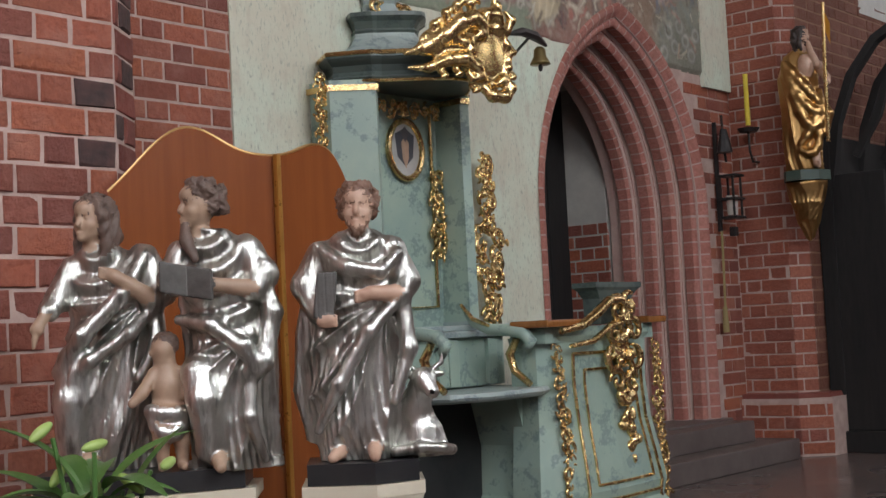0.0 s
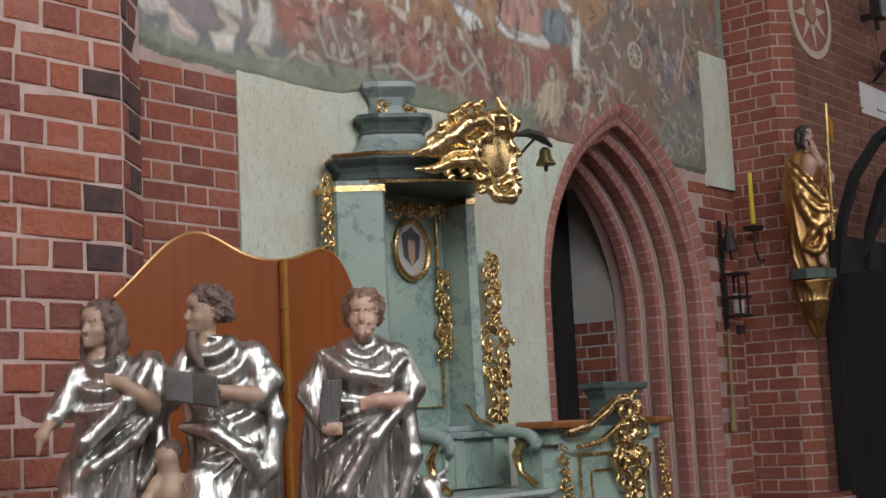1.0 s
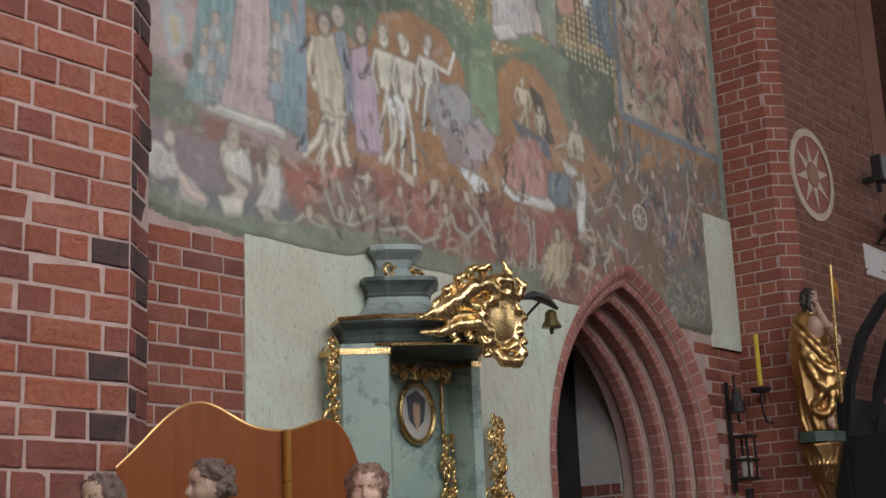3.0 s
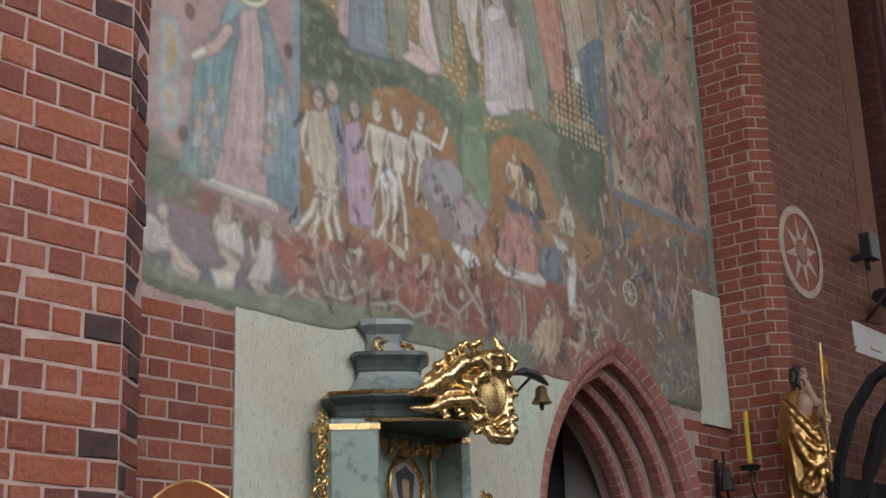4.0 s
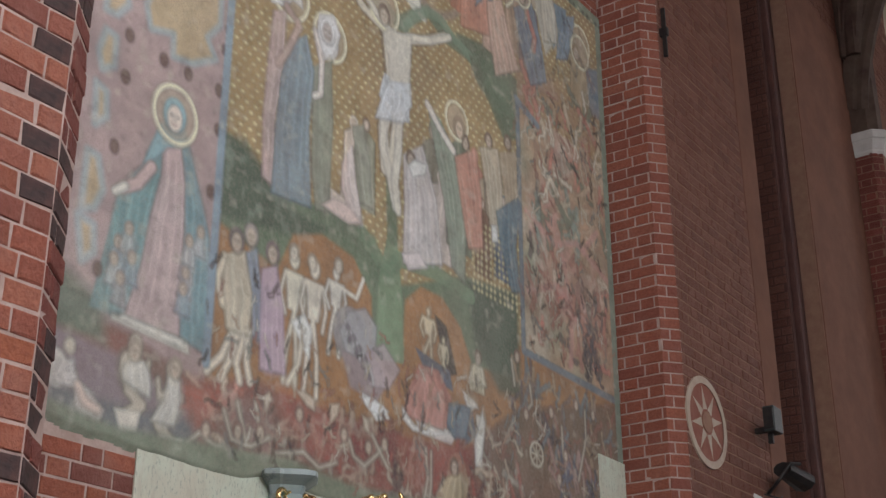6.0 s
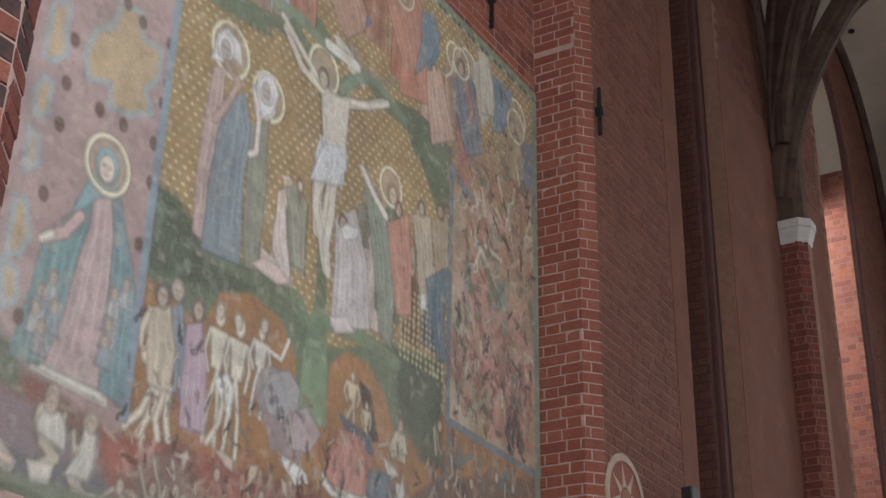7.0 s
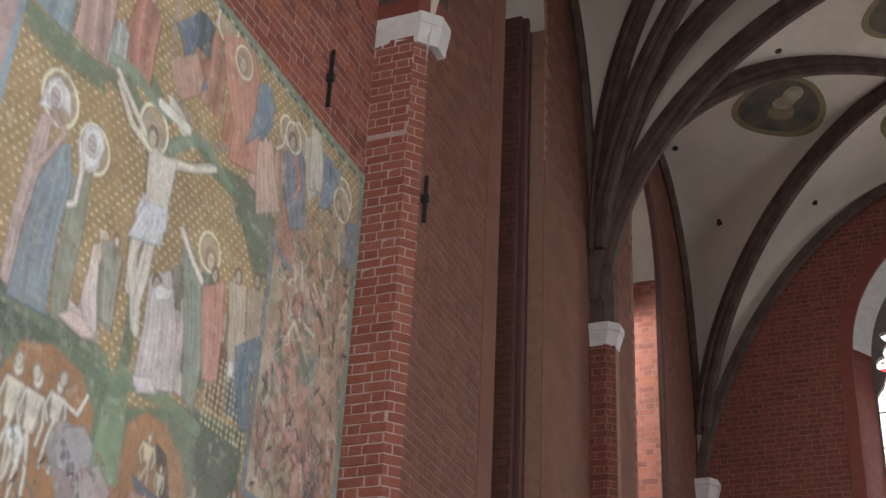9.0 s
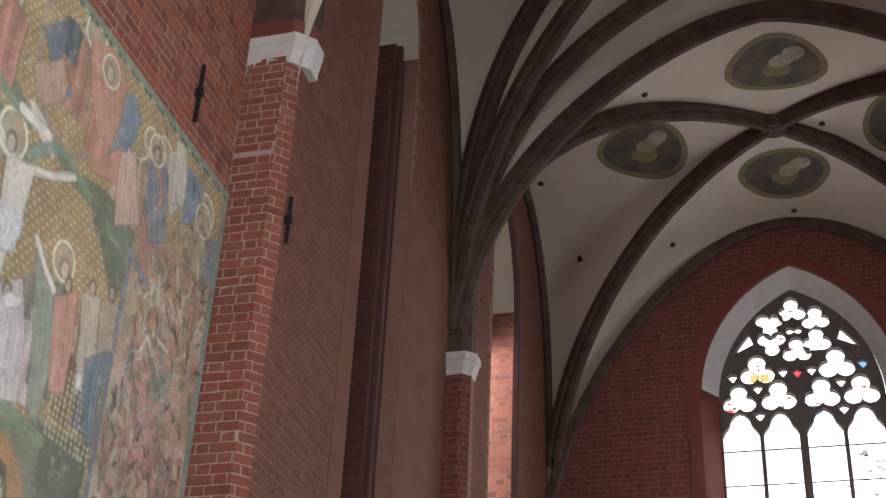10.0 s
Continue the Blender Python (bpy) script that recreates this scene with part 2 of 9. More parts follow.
def brick_shape(length, height=COURSE - JOINT, proud=0.006, back=0.02, bevel=0.004, rnd=None, jitter=0.0):
    """Eight front corners (bevelled edge) and four back ones; u along the wall, v outwards is minus."""
    j = (lambda: rnd.uniform(-jitter, jitter)) if rnd else (lambda: 0.0)
    out = [(0, 0), (length, 0), (length, height), (0, height)]
    inn = [(bevel, bevel), (length - bevel, bevel), (length - bevel, height - bevel), (bevel, height - bevel)]
    v = [(u + j(), -proud + j(), z + j()) for u, z in inn]
    v += [(u + j() * 0.7, -proud + bevel, z + j() * 0.7) for u, z in out]
    v += [(u, back, z) for u, z in out]
    f = [(0, 1, 2, 3)] + [(4 + i, 4 + (i + 1) % 4, (i + 1) % 4, i) for i in range(4)]
    f += [(8 + i, 8 + (i + 1) % 4, 4 + (i + 1) % 4, 4 + i) for i in range(4)]
    return v, f


def courses(u0, u1, z0, z1, rnd, phase=0.0, quoin=False):
    """Stretchers and headers in turn, course by course, between two ends; with quoin, bonded from the far corner."""
    row, z = 0, z0
    while z + COURSE * 0.6 < z1:
        if quoin:
            u, k = u1, 0
            while u > u0 + 0.02:
                first = (0.115, 0.29, 0.14) if row % 2 else (0.17, 0.135, 0.135)
                w = (first[k] if k < 3 else 0.285 if (k + row) % 2 else 0.135) + rnd.uniform(-0.012, 0.012)
                long = w > 0.2
                a = max(u - w, u0)
                if u - a > 0.03:
                    yield row, a, u, z + JOINT / 2, long
                u, k = u - w - JOINT, k + 1
            row, z = row + 1, z + COURSE
            continue
        u = u0 - ((0.215 if row % 2 else 0.0) + phase + rnd.uniform(-0.02, 0.02))
        long = True
        while u < u1 - 0.02:
            w = (0.285 if long else 0.135) + rnd.uniform(-0.012, 0.012)
            a, b = max(u, u0), min(u + w, u1)
            if b - a > 0.03:
                yield row, a, b, z + JOINT / 2, long
            u, long = u + w + JOINT, not long
        row, z = row + 1, z + COURSE


def brick_field(name, m, u0, u1, z0, z1, material, holes=(), seed=1, phase=0.0, parent=None, label="", keep=None):
    """Many bricks in one mesh, in the plane given by m (u along x, outwards is -y)."""
    rnd = random.Random(seed)
    verts, faces = [], []
    for row, a, b, z, long in courses(u0, u1, z0, z1, rnd, phase):
        if not all(h.solid(a, b, z, z + COURSE - JOINT) for h in holes) or (keep and not keep(a, b, z)):
            continue
        v, f = brick_shape(b - a, rnd=rnd, jitter=0.002)
        n = len(verts)
        out = rnd.uniform(-0.003, 0.003)
        verts += [(x + a, y + out, h + z) for x, y, h in v]
        faces += [tuple(i + n for i in q) for q in f]
    verts = [tuple(m @ Vector(v)) for v in verts]
    ob = part(name, (verts, faces), material, parent, label)
    return tagged(ob, label, "", "", "stuff")


def brick_pieces(m, u0, u1, z0, z1, material, parent, holes=(), seed=1, phase=0.0, dark=None, keep=None, quoin=False):
    """Single bricks, objects of their own that share a few meshes."""
    rnd = random.Random(seed)
    pool = {}
    for long in (True, False):
        for k in range(5):
            for tone in (material, BURNT):
                w = 0.285 if long else 0.135
                v, f = brick_shape(w, height=COURSE - JOINT + 0.003, bevel=0.006, rnd=rnd, jitter=0.005)
                pool[long, k, tone.name] = (w, mesh_of("brick", v, f, tone))
    for row, a, b, z, long in courses(u0, u1, z0, z1, rnd, phase, quoin):
        if not all(h.solid(a, b, z, z + COURSE - JOINT) for h in holes) or (keep and not keep(a, b, z)):
            continue
        tone = BURNT if dark and dark(row, a, b, long, rnd) else material
        w, me = pool[b - a > 0.2, rnd.randrange(5), tone.name]
        ob = new("brick", me)
        ob.matrix_world = m @ Matrix.Translation((a, rnd.uniform(-0.004, 0.003), z)) @ Matrix.Diagonal(((b - a) / w, 1, 1, 1))
        ob.parent = parent


def facing(x, y, degrees):
    """A plane for bricks: u starts at x, y and runs along that heading."""
    return pose(x, y, 0, 0, 0, degrees)


def sweep(path, profile, closed=False):
    """path: frames (origin, right, up); profile: points (r, u) in each frame."""
    verts, faces, k = [], [], len(profile)
    for o, r, u in path:
        verts += [tuple(o + r * a + u * b) for a, b in profile]
    for i in range(len(path) - 1):
        for j in range(k if closed else k - 1):
            j2 = (j + 1) % k
            faces.append((i * k + j, i * k + j2, (i + 1) * k + j2, (i + 1) * k + j))
    if closed:
        faces += [tuple(range(k)), tuple(range((len(path) - 1) * k, len(path) * k))[::-1]]
    return verts, faces


def along(points, up=(0, 0, 1)):
    """Frames along a line of points."""
    pts, out = [Vector(p) for p in points], []
    for i, p in enumerate(pts):
        t = (pts[min(i + 1, len(pts) - 1)] - pts[max(i - 1, 0)]).normalized()
        r = t.cross(Vector(up))
        r = r.normalized() if r.length > 1e-4 else Vector((1, 0, 0))
        out.append((p, r, r.cross(t).normalized()))
    return out


def ring(radius, n=8, squash=1.0):
    return [(radius * math.cos(2 * math.pi * i / n), radius * squash * math.sin(2 * math.pi * i / n)) for i in range(n)]


def tube(points, radius, n=8, up=(0, 0, 1)):
    return sweep(along(points, up), ring(radius, n), True)


# ---- the large structure ----
BAYS = ((-9.0, -1.6), (-1.6, 4.0), (4.0, 11.3), (11.3, 17.85), (17.85, 25.3))
AXIS, HALF, SPRING = 0.25, 5.08, 10.4


def across_y(y, east=True):
    """The pointed arch across the choir: against the east wall, or between two bays."""
    u = min(abs(y - AXIS) / HALF, 1.0)
    return SPRING + 6.45 * (1 - u**1.7) ** 0.65 if east else SPRING + 6.0 * math.sqrt(1 - u**1.5)


def along_x(x, a, b):
    u = min(abs(x - (a + b) / 2) / ((b - a) / 2), 1.0)
    return SPRING + 6.35 * (1 - u**3) ** 0.4


def vault_in(x, y, a, b):
    """The height of a vault of four cells between round diagonal ribs."""
    mid, hx = (a + b) / 2, (b - a) / 2
    w, v = min(abs(x - mid) / hx, 1.0), min(abs(y - AXIS) / HALF, 1.0)
    s = max(w, v, 1e-4)
    low = SPRING + 6.4 * math.sqrt(max(1 - s * s, 0))
    if v >= w:
        return low + (16.78 - low) * (1 - (w / s) ** 3) ** 0.4
    u = v / s
    if x > mid and b > 25:
        return low + (16.8 + 0.05 * s - low) * (1 - u**1.7) ** 0.65
    return low + (16.8 - 0.4 * s - low) * math.sqrt(max(1 - u**1.5, 0))


def vault_height(x, y):
    for a, b in BAYS:
        if a <= x <= b:
            return vault_in(x, y, a, b)
    return SPRING


def heightfield(xs, ys, fn):
    verts = [(x, y, fn(x, y)) for x in xs for y in ys]
    n = len(ys)
    faces = [(i * n + j, i * n + j + 1, (i + 1) * n + j + 1, (i + 1) * n + j) for i in range(len(xs) - 1) for j in range(n - 1)]
    return verts, faces


fine_ys = [0.25 + 5.08 * math.sin(math.pi / 2 * v) for v in np.linspace(-1, 1, 101)]
for i, (a, b) in enumerate(BAYS):
    xs = [(a + b) / 2 + (b - a) / 2 * math.sin(math.pi / 2 * v) for v in np.linspace(-1, 1, 81)]
    setting(f"ceiling_{i + 1}", heightfield(xs, fine_ys, lambda x, y, a=a, b=b: vault_in(x, y, a, b)), VAULT_WHITE,
            "limewashed cream groin vault of the choir", "ceiling", True)
setting("roof_1", boxes((WEST - 1, EAST + 1.2, SOUTH - 1, NORTH + 1.2, 17.6, 17.9)), PLASTER_GREY, "roof slab above the vaults", "roof")

FLOOR = Nodes("marble_floor")
_big = FLOOR.noise(1.3, 4)
_tile = FLOOR.add("ShaderNodeTexChecker", Scale=3.0)
FLOOR.link(FLOOR.where, _tile.inputs["Vector"])
_c = FLOOR.mix(_tile.outputs["Fac"], (0.10, 0.075, 0.07), (0.15, 0.10, 0.085))
_c = FLOOR.mix(_big, _c, (0.09, 0.075, 0.07))
FLOOR_MAT = FLOOR.done(_c, FLOOR.math("ADD", FLOOR.math("MULTIPLY", _big, 0.25), 0.12), 0, FLOOR.noise(30, 3), 0.08, 0.002)
setting("floor", boxes((WEST - 0.5, EAST + 0.5, SOUTH - 0.5, NORTH + 4.0, -0.2, 0.0)), FLOOR_MAT, "polished dark red and grey stone floor", "floor")

PORTAL = Hole(8.22, 10.65, 0.0, 2.08, 3.72)
wall_mural = setting("wall_north_mural", turned(pierced([PORTAL], 3.0, 11.9, 0, lambda u: 13.2, 0.75), pose(0, MURAL_Y, 0)), MORTAR,
                     "brick wall with a painted upper part and a pointed portal", "wall")
WIN1 = Hole(13.78, 15.52, 4.1, 14.34, 15.9)
WIN2 = Hole(20.5, 22.15, 4.1, 13.5, 15.3)


def choir_top(x):
    return vault_height(x, 5.3) + 0.3


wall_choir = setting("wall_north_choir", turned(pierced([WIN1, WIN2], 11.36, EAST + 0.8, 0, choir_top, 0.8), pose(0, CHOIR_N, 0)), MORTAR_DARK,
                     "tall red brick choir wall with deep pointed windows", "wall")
setting("wall_above_mural", boxes((3.0, 11.34, 5.32, 5.92, 13.2, 17.0)), DARK_RED, "brick above the mural niche", "wall")
def prism(outline, z0, z1, spread=0.0):
    n = len(outline)
    cx, cy = sum(p[0] for p in outline) / n, sum(p[1] for p in outline) / n
    top = [(x + (x - cx) * spread, y + (y - cy) * spread, z1) for x, y in outline]
    return [(x, y, z0) for x, y in outline] + top, [tuple(range(n))[::-1], tuple(range(n, 2 * n))] + [(i, (i + 1) % n, n + (i + 1) % n, n + i) for i in range(n)]


pier_w = setting("pier_west", prism([(-0.6, 4.35), (3.37, 4.35), (3.57, 4.5), (3.6, 7.0), (-0.6, 7.0)], 0, 14.0), MORTAR, "massive red brick pier with burnt headers", "pier")
setting("wall_north_nave", boxes((WEST, -0.6, 4.9, 5.6, 0, 17)), DARK_RED, "plain brick nave wall", "wall")
setting("wall_west", boxes((WEST - 0.7, WEST, SOUTH - 0.7, NORTH + 1, 0, 17.6)), DARK_RED, "plain brick west wall", "wall")
pier_e = setting("pier_east", prism([(PIER_X, 6.0), (PIER_X, 5.46), (11.365, 5.333), (12.0, 5.4), (12.0, 6.0)], 0, 13.4), MORTAR, "slender red brick wall pier", "pier")

SOUTH_WIN = [Hole(c - 1.1, c + 1.1, 3.4, 11.6, 14.4) for c in (-4.0, 2.0, 8.4, 14.5, 21.6)]
wall_south = setting("wall_south", turned(pierced(SOUTH_WIN, WEST, EAST + 0.6, 0, lambda u: 17.6, 0.8), pose(0, SOUTH, 0, 0, 0, 0) @ Matrix.Diagonal((1, -1, 1, 1))), DARK_RED,
                     "brick south wall with tall pointed windows", "wall")
EAST_WIN = Hole(-2.2, 1.66, 3.6, 12.9, 15.77)
east_m = pose(EAST, 0, 0, 0, 0, -90)
wall_east = setting("wall_east", turned(pierced([EAST_WIN], -5.6, 5.2, 0, lambda u: 17.6, 0.9), east_m), MORTAR_DARK,
                    "dark brick east wall with a traceried window", "wall")
setting("backdrop_sky", boxes((EAST + 6, EAST + 6.1, -16, 16, 0, 30)), plain_stuff("sky_white", (1, 1, 1), (1, 1, 1)), "pale overcast sky", "sky")
glow = bpy.data.materials["sky_white"].node_tree.nodes["Principled BSDF"]
glow.inputs["Emission Color"].default_value, glow.inputs["Emission Strength"].default_value = (1.0, 0.97, 0.98, 1), 2.2

# ---- the plaster and the mural ----
def stained_plaster():
    n = Nodes("stained_lime_plaster")
    fine, wide = n.noise(26, 5, 0.7), n.noise(1.6, 4, 0.6)
    streak, fleck = n.noise(9, 4, 0.7, (1.6, 1.0, 0.55)), n.noise(55, 3, 0.7, (1.3, 1, 0.4))
    c = n.mix(n.ramp(wide, (0.35, (0, 0, 0)), (0.65, (1, 1, 1))), (0.60, 0.66, 0.54), (0.58, 0.54, 0.43))
    c = n.mix(n.ramp(streak, (0.5, (0, 0, 0)), (0.7, (0.6, 0.6, 0.6))), c, (0.48, 0.42, 0.33))
    c = n.mix(n.ramp(fleck, (0.56, (0, 0, 0)), (0.68, (0.7, 0.7, 0.7))), c, (0.29, 0.31, 0.255))
    return n.done(c, 0.95, 0, fine, 0.35, 0.006)


PLASTER_GREEN = stained_plaster()
coat = pierced([PORTAL], 5.35, 9.43, 0.36, lambda u: 3.42, 0.014)
coat = (coat[0], [f for f in coat[1] if min(coat[0][i][0] for i in f) < 9.429])
plaster = setting("plaster_lower", turned(coat, pose(0, MURAL_Y - 0.016, 0)), PLASTER_GREEN,
                  "pale green lime plaster with grey and brown stains", "plaster")
setting("plaster_patch", boxes((10.72, 11.2, MURAL_Y - 0.04, MURAL_Y - 0.004, 3.2, 4.4)), PLASTER_GREEN, "bare patch of pale plaster beside the mural", "plaster")


def pigment(r, g, b):
    """A limewash colour from everyday 0 to 255 values."""
    return np.array([((v / 255 + 0.055) / 1.055) ** 2.4 * k for v, k in ((r, 1.27), (g, 1.37), (b, 1.48))])


class Wallpainting:
    """Colours and slight relief on a fine net of points over the wall, laid on shape by shape."""

    def __init__(self, x0, x1, z0, z1, step):
        self.xs, self.zs = np.arange(x0, x1 + 1e-6, step), np.arange(z0, z1 + 1e-6, step)
        self.X, self.Z = np.meshgrid(self.xs, self.zs)
        self.c = np.zeros((*self.X.shape, 3)) + pigment(120, 105, 90)
        self.relief = np.zeros(self.X.shape)
        self.rng = np.random.default_rng(5)
        self.soft = 0.012

    def cloud(self, size, octaves=3):
        """Smooth noise between 0 and 1."""
        out, total = np.zeros(self.X.shape), 0
        for o in range(octaves):
            s = size / 2**o
            nx, nz = int((self.xs[-1] - self.xs[0]) / s) + 3, int((self.zs[-1] - self.zs[0]) / s) + 3
            g = self.rng.random((nz, nx))
            u, v = (self.X - self.xs[0]) / s, (self.Z - self.zs[0]) / s
            i, j = u.astype(int), v.astype(int)
            fu, fv = u - i, v - j
            fu, fv = fu * fu * (3 - 2 * fu), fv * fv * (3 - 2 * fv)
            out += ((g[j, i] * (1 - fu) + g[j, i + 1] * fu) * (1 - fv) + (g[j + 1, i] * (1 - fu) + g[j + 1, i + 1] * fu) * fv) / 2**o
            total += 1 / 2**o
        return out / total

    def lay(self, mask, colour, strength=1.0):
        a = (np.clip(mask, 0, 1) * strength)[..., None]
        self.c[...] = self.c * (1 - a) + np.asarray(colour) * a

    def zoom(self, x0=None, x1=0, z0=0, z1=0):
        """Works on a window of the wall alone, or with no bounds on the whole again."""
        if x0 is None:
            self.X, self.Z, self.c, self.relief = self.whole
            return
        self.whole = (self.X, self.Z, self.c, self.relief)
        i0, i1 = np.searchsorted(self.xs, (x0, x1))
        j0, j1 = np.searchsorted(self.zs, (z0, z1))
        s = np.s_[max(j0 - 1, 0) : j1 + 1, max(i0 - 1, 0) : i1 + 1]
        self.X, self.Z, self.c, self.relief = (a[s] for a in self.whole)

    def edge(self, d, soft=None):
        return np.clip(0.5 - d / (soft or self.soft), 0, 1)

    def oval(self, x, z, rx, rz, tilt=0.0):
        c, s = math.cos(radians(tilt)), math.sin(radians(tilt))
        u, v = (self.X - x) * c + (self.Z - z) * s, (self.Z - z) * c - (self.X - x) * s
        return self.edge((np.hypot(u / rx, v / rz) - 1) * min(rx, rz))

    def poly(self, pts, soft=None):
        inside, near = np.zeros(self.X.shape, bool), np.full(self.X.shape, 9.0)
        for (xa, za), (xb, zb) in zip(pts, pts[1:] + pts[:1]):
            hit = (za > self.Z) != (zb > self.Z)
            with np.errstate(divide="ignore", invalid="ignore"):
                inside ^= hit & (self.X < (xb - xa) * (self.Z - za) / (zb - za + 1e-12) + xa)
            near = np.minimum(near, self.segment(xa, za, xb, zb))
        return self.edge(np.where(inside, -near, near), soft)

    def segment(self, xa, za, xb, zb):
        dx, dz = xb - xa, zb - za
        t = np.clip(((self.X - xa) * dx + (self.Z - za) * dz) / (dx * dx + dz * dz + 1e-9), 0, 1)
        return np.hypot(self.X - xa - t * dx, self.Z - za - t * dz)

    def stroke(self, pts, width, colour, strength=1.0, soft=None):
        d = np.full(self.X.shape, 9.0)
        for (xa, za), (xb, zb) in zip(pts, pts[1:]):
            d = np.minimum(d, self.segment(xa, za, xb, zb))
        self.lay(self.edge(d - width / 2, soft), colour, strength)

    def folds(self, mask, colour, freq, lean=0.0, strength=0.45):
        wave = np.sin((self.X + lean * self.Z) * freq + 2.2 * np.sin(self.Z * 3.1 + self.X * 2))
        self.lay(mask * np.clip(wave, 0, 1) ** 2, np.asarray(colour) * 0.5, strength)
        self.lay(mask * np.clip(-wave, 0, 1) ** 3, np.asarray(colour) * 1.5 + 0.05, strength)

    def halo(self, x, z, r, tilt=0):
        d = np.abs(np.hypot(self.X - x, (self.Z - z) / 1.06) - r)
        m = self.edge(d - r * 0.1)
        self.lay(m, pigment(212, 200, 165))
        self.relief[...] = np.maximum(self.relief, m * 0.008)
        self.lay(self.oval(x, z, r * 0.86, r * 0.9), pigment(160, 138, 112), 0.7)

    def figure(self, x, top, foot, wide, colour, lean=0.0, halo=0.0, skin=None, veil=None, belly=1.0):
        """A plain draped shape: a head, and a robe that widens downwards."""
        skin = pigment(186, 164, 142) if skin is None else skin
        tall = top - foot
        self.zoom(x - wide - abs(lean) * tall - halo - 0.05, x + wide + abs(lean) * tall + halo + 0.05, foot - 0.1, top + halo + 0.1)
        head = min(tall * 0.075, wide * 0.32)
        if halo:
            self.halo(x + lean * tall, top - head, halo)
        neck, sh = top - 2.0 * head, wide * 0.42
        xt = x + lean * tall * 0.85
        body = [(xt - head * 0.6, neck), (xt - sh, neck - head * 0.9), (x - wide * 0.5 * belly, foot + tall * 0.42), (x - wide * 0.52, foot),
                (x + wide * 0.52, foot - tall * 0.015), (x + wide * 0.48 * belly, foot + tall * 0.42), (xt + sh, neck - head * 1.0), (xt + head * 0.6, neck)]
        m = self.poly(body)
        outline = self.poly([(px + (0.012 if px > x else -0.012), pz) for px, pz in body])
        self.lay(outline, np.asarray(colour) * 0.25, 0.75)
        self.lay(m, colour)
        self.folds(m, colour, 12 / max(wide, 0.12), lean * 1.3)
        self.lay(self.oval(x + lean * tall, top - head, head * 0.86, head * 1.08), veil if veil is not None else pigment(112, 88, 70))
        self.lay(self.oval(x + lean * tall, top - head * 1.1, head * 0.58, head * 0.78), skin)
        self.zoom()

    def drape(self, left, right, colour, folds=5, head=None, hair=None, skin=None, strength=0.92):
        """Cloth between two edges, top to hem, with drawn folds that follow them; head: x, z, radius."""
        colour = np.asarray(colour)
        every = left + right
        self.zoom(min(p[0] for p in every) - 0.15, max(p[0] for p in every) + 0.15, min(p[1] for p in every) - 0.1, max(p[1] for p in every) + (0.35 if head else 0.1))
        shape = left + right[::-1]
        self.lay(self.poly(shape), colour, strength)
        for k in range(folds + 2):
            f = min(max((k + self.rng.uniform(-0.25, 0.25)) / (folds + 1), 0), 1) if 0 < k <= folds else k / (folds + 1)
            line = [(a + (b - a) * f, c + (d - c) * f) for (a, c), (b, d) in zip(left, right)]
            bend, sway = self.rng.uniform(-0.02, 0.02), self.rng.uniform(-0.3, 0.3) / (folds + 1)
            line = [q for p0, p1 in zip(line, line[1:]) for q in (p0, ((p0[0] + p1[0]) / 2 + bend, (p0[1] + p1[1]) / 2))] + [line[-1]]
            if 0 < k <= folds:
                n = len(line)
                wide = abs(right[-1][0] - left[-1][0])
                line = [(x + sway * wide * i / n, z) for i, (x, z) in enumerate(line)]
                i0 = int(self.rng.integers(0, max(n // 2, 1)))
                line = line[i0 : max(i0 + 2, n - int(self.rng.integers(0, max(n // 3, 1))))]
                self.stroke([(x + 0.022, z) for x, z in line], 0.03, np.minimum(colour * 1.4 + 0.05, 0.75), self.rng.uniform(0.2, 0.5), 0.04)
                self.stroke(line, 0.018, colour * 0.5, self.rng.uniform(0.25, 0.55), 0.03)
            else:
                self.stroke(line, 0.014, colour * 0.35, 0.5, 0.014)
        self.stroke([left[-1], right[-1]], 0.016, colour * 0.3, 0.5)
        if head:
            self.face(*head, hair, skin)
        self.zoom()

    def face(self, x, z, r, hair=None, skin=None):
        skin = pigment(176, 154, 132) if skin is None else skin
        hair = pigment(112, 90, 74) if hair is None else hair
        self.lay(self.oval(x, z, r * 1.12, r * 1.35), hair * 0.4, 0.5)
        self.lay(self.oval(x, z + r * 0.12, r * 1.0, r * 1.2), hair)
        self.lay(self.oval(x, z - r * 0.15, r * 0.66, r * 0.95), skin)
        for side in (-0.28, 0.28):
            self.lay(self.oval(x + side * r, z, r * 0.16, r * 0.09), skin * 0.35, 0.8)
        self.stroke([(x + 0.03 * r, z), (x - 0.04 * r, z - 0.35 * r)], r * 0.1, skin * 0.5, 0.6)
        self.stroke([(x - 0.2 * r, z - 0.6 * r), (x + 0.2 * r, z - 0.6 * r)], r * 0.12, skin * np.array((0.6, 0.35, 0.35)), 0.7)

    def line(self, pts, width, colour, strength=0.95):
        """A limb or ribbon with a drawn edge."""
        xs, zs = [p[0] for p in pts], [p[1] for p in pts]
        self.zoom(min(xs) - width - 0.1, max(xs) + width + 0.1, min(zs) - width - 0.1, max(zs) + width + 0.1)
        self.stroke(pts, width + 0.022, np.asarray(colour) * 0.4, 0.6)
        self.stroke(pts, width, colour, strength)
        self.zoom()

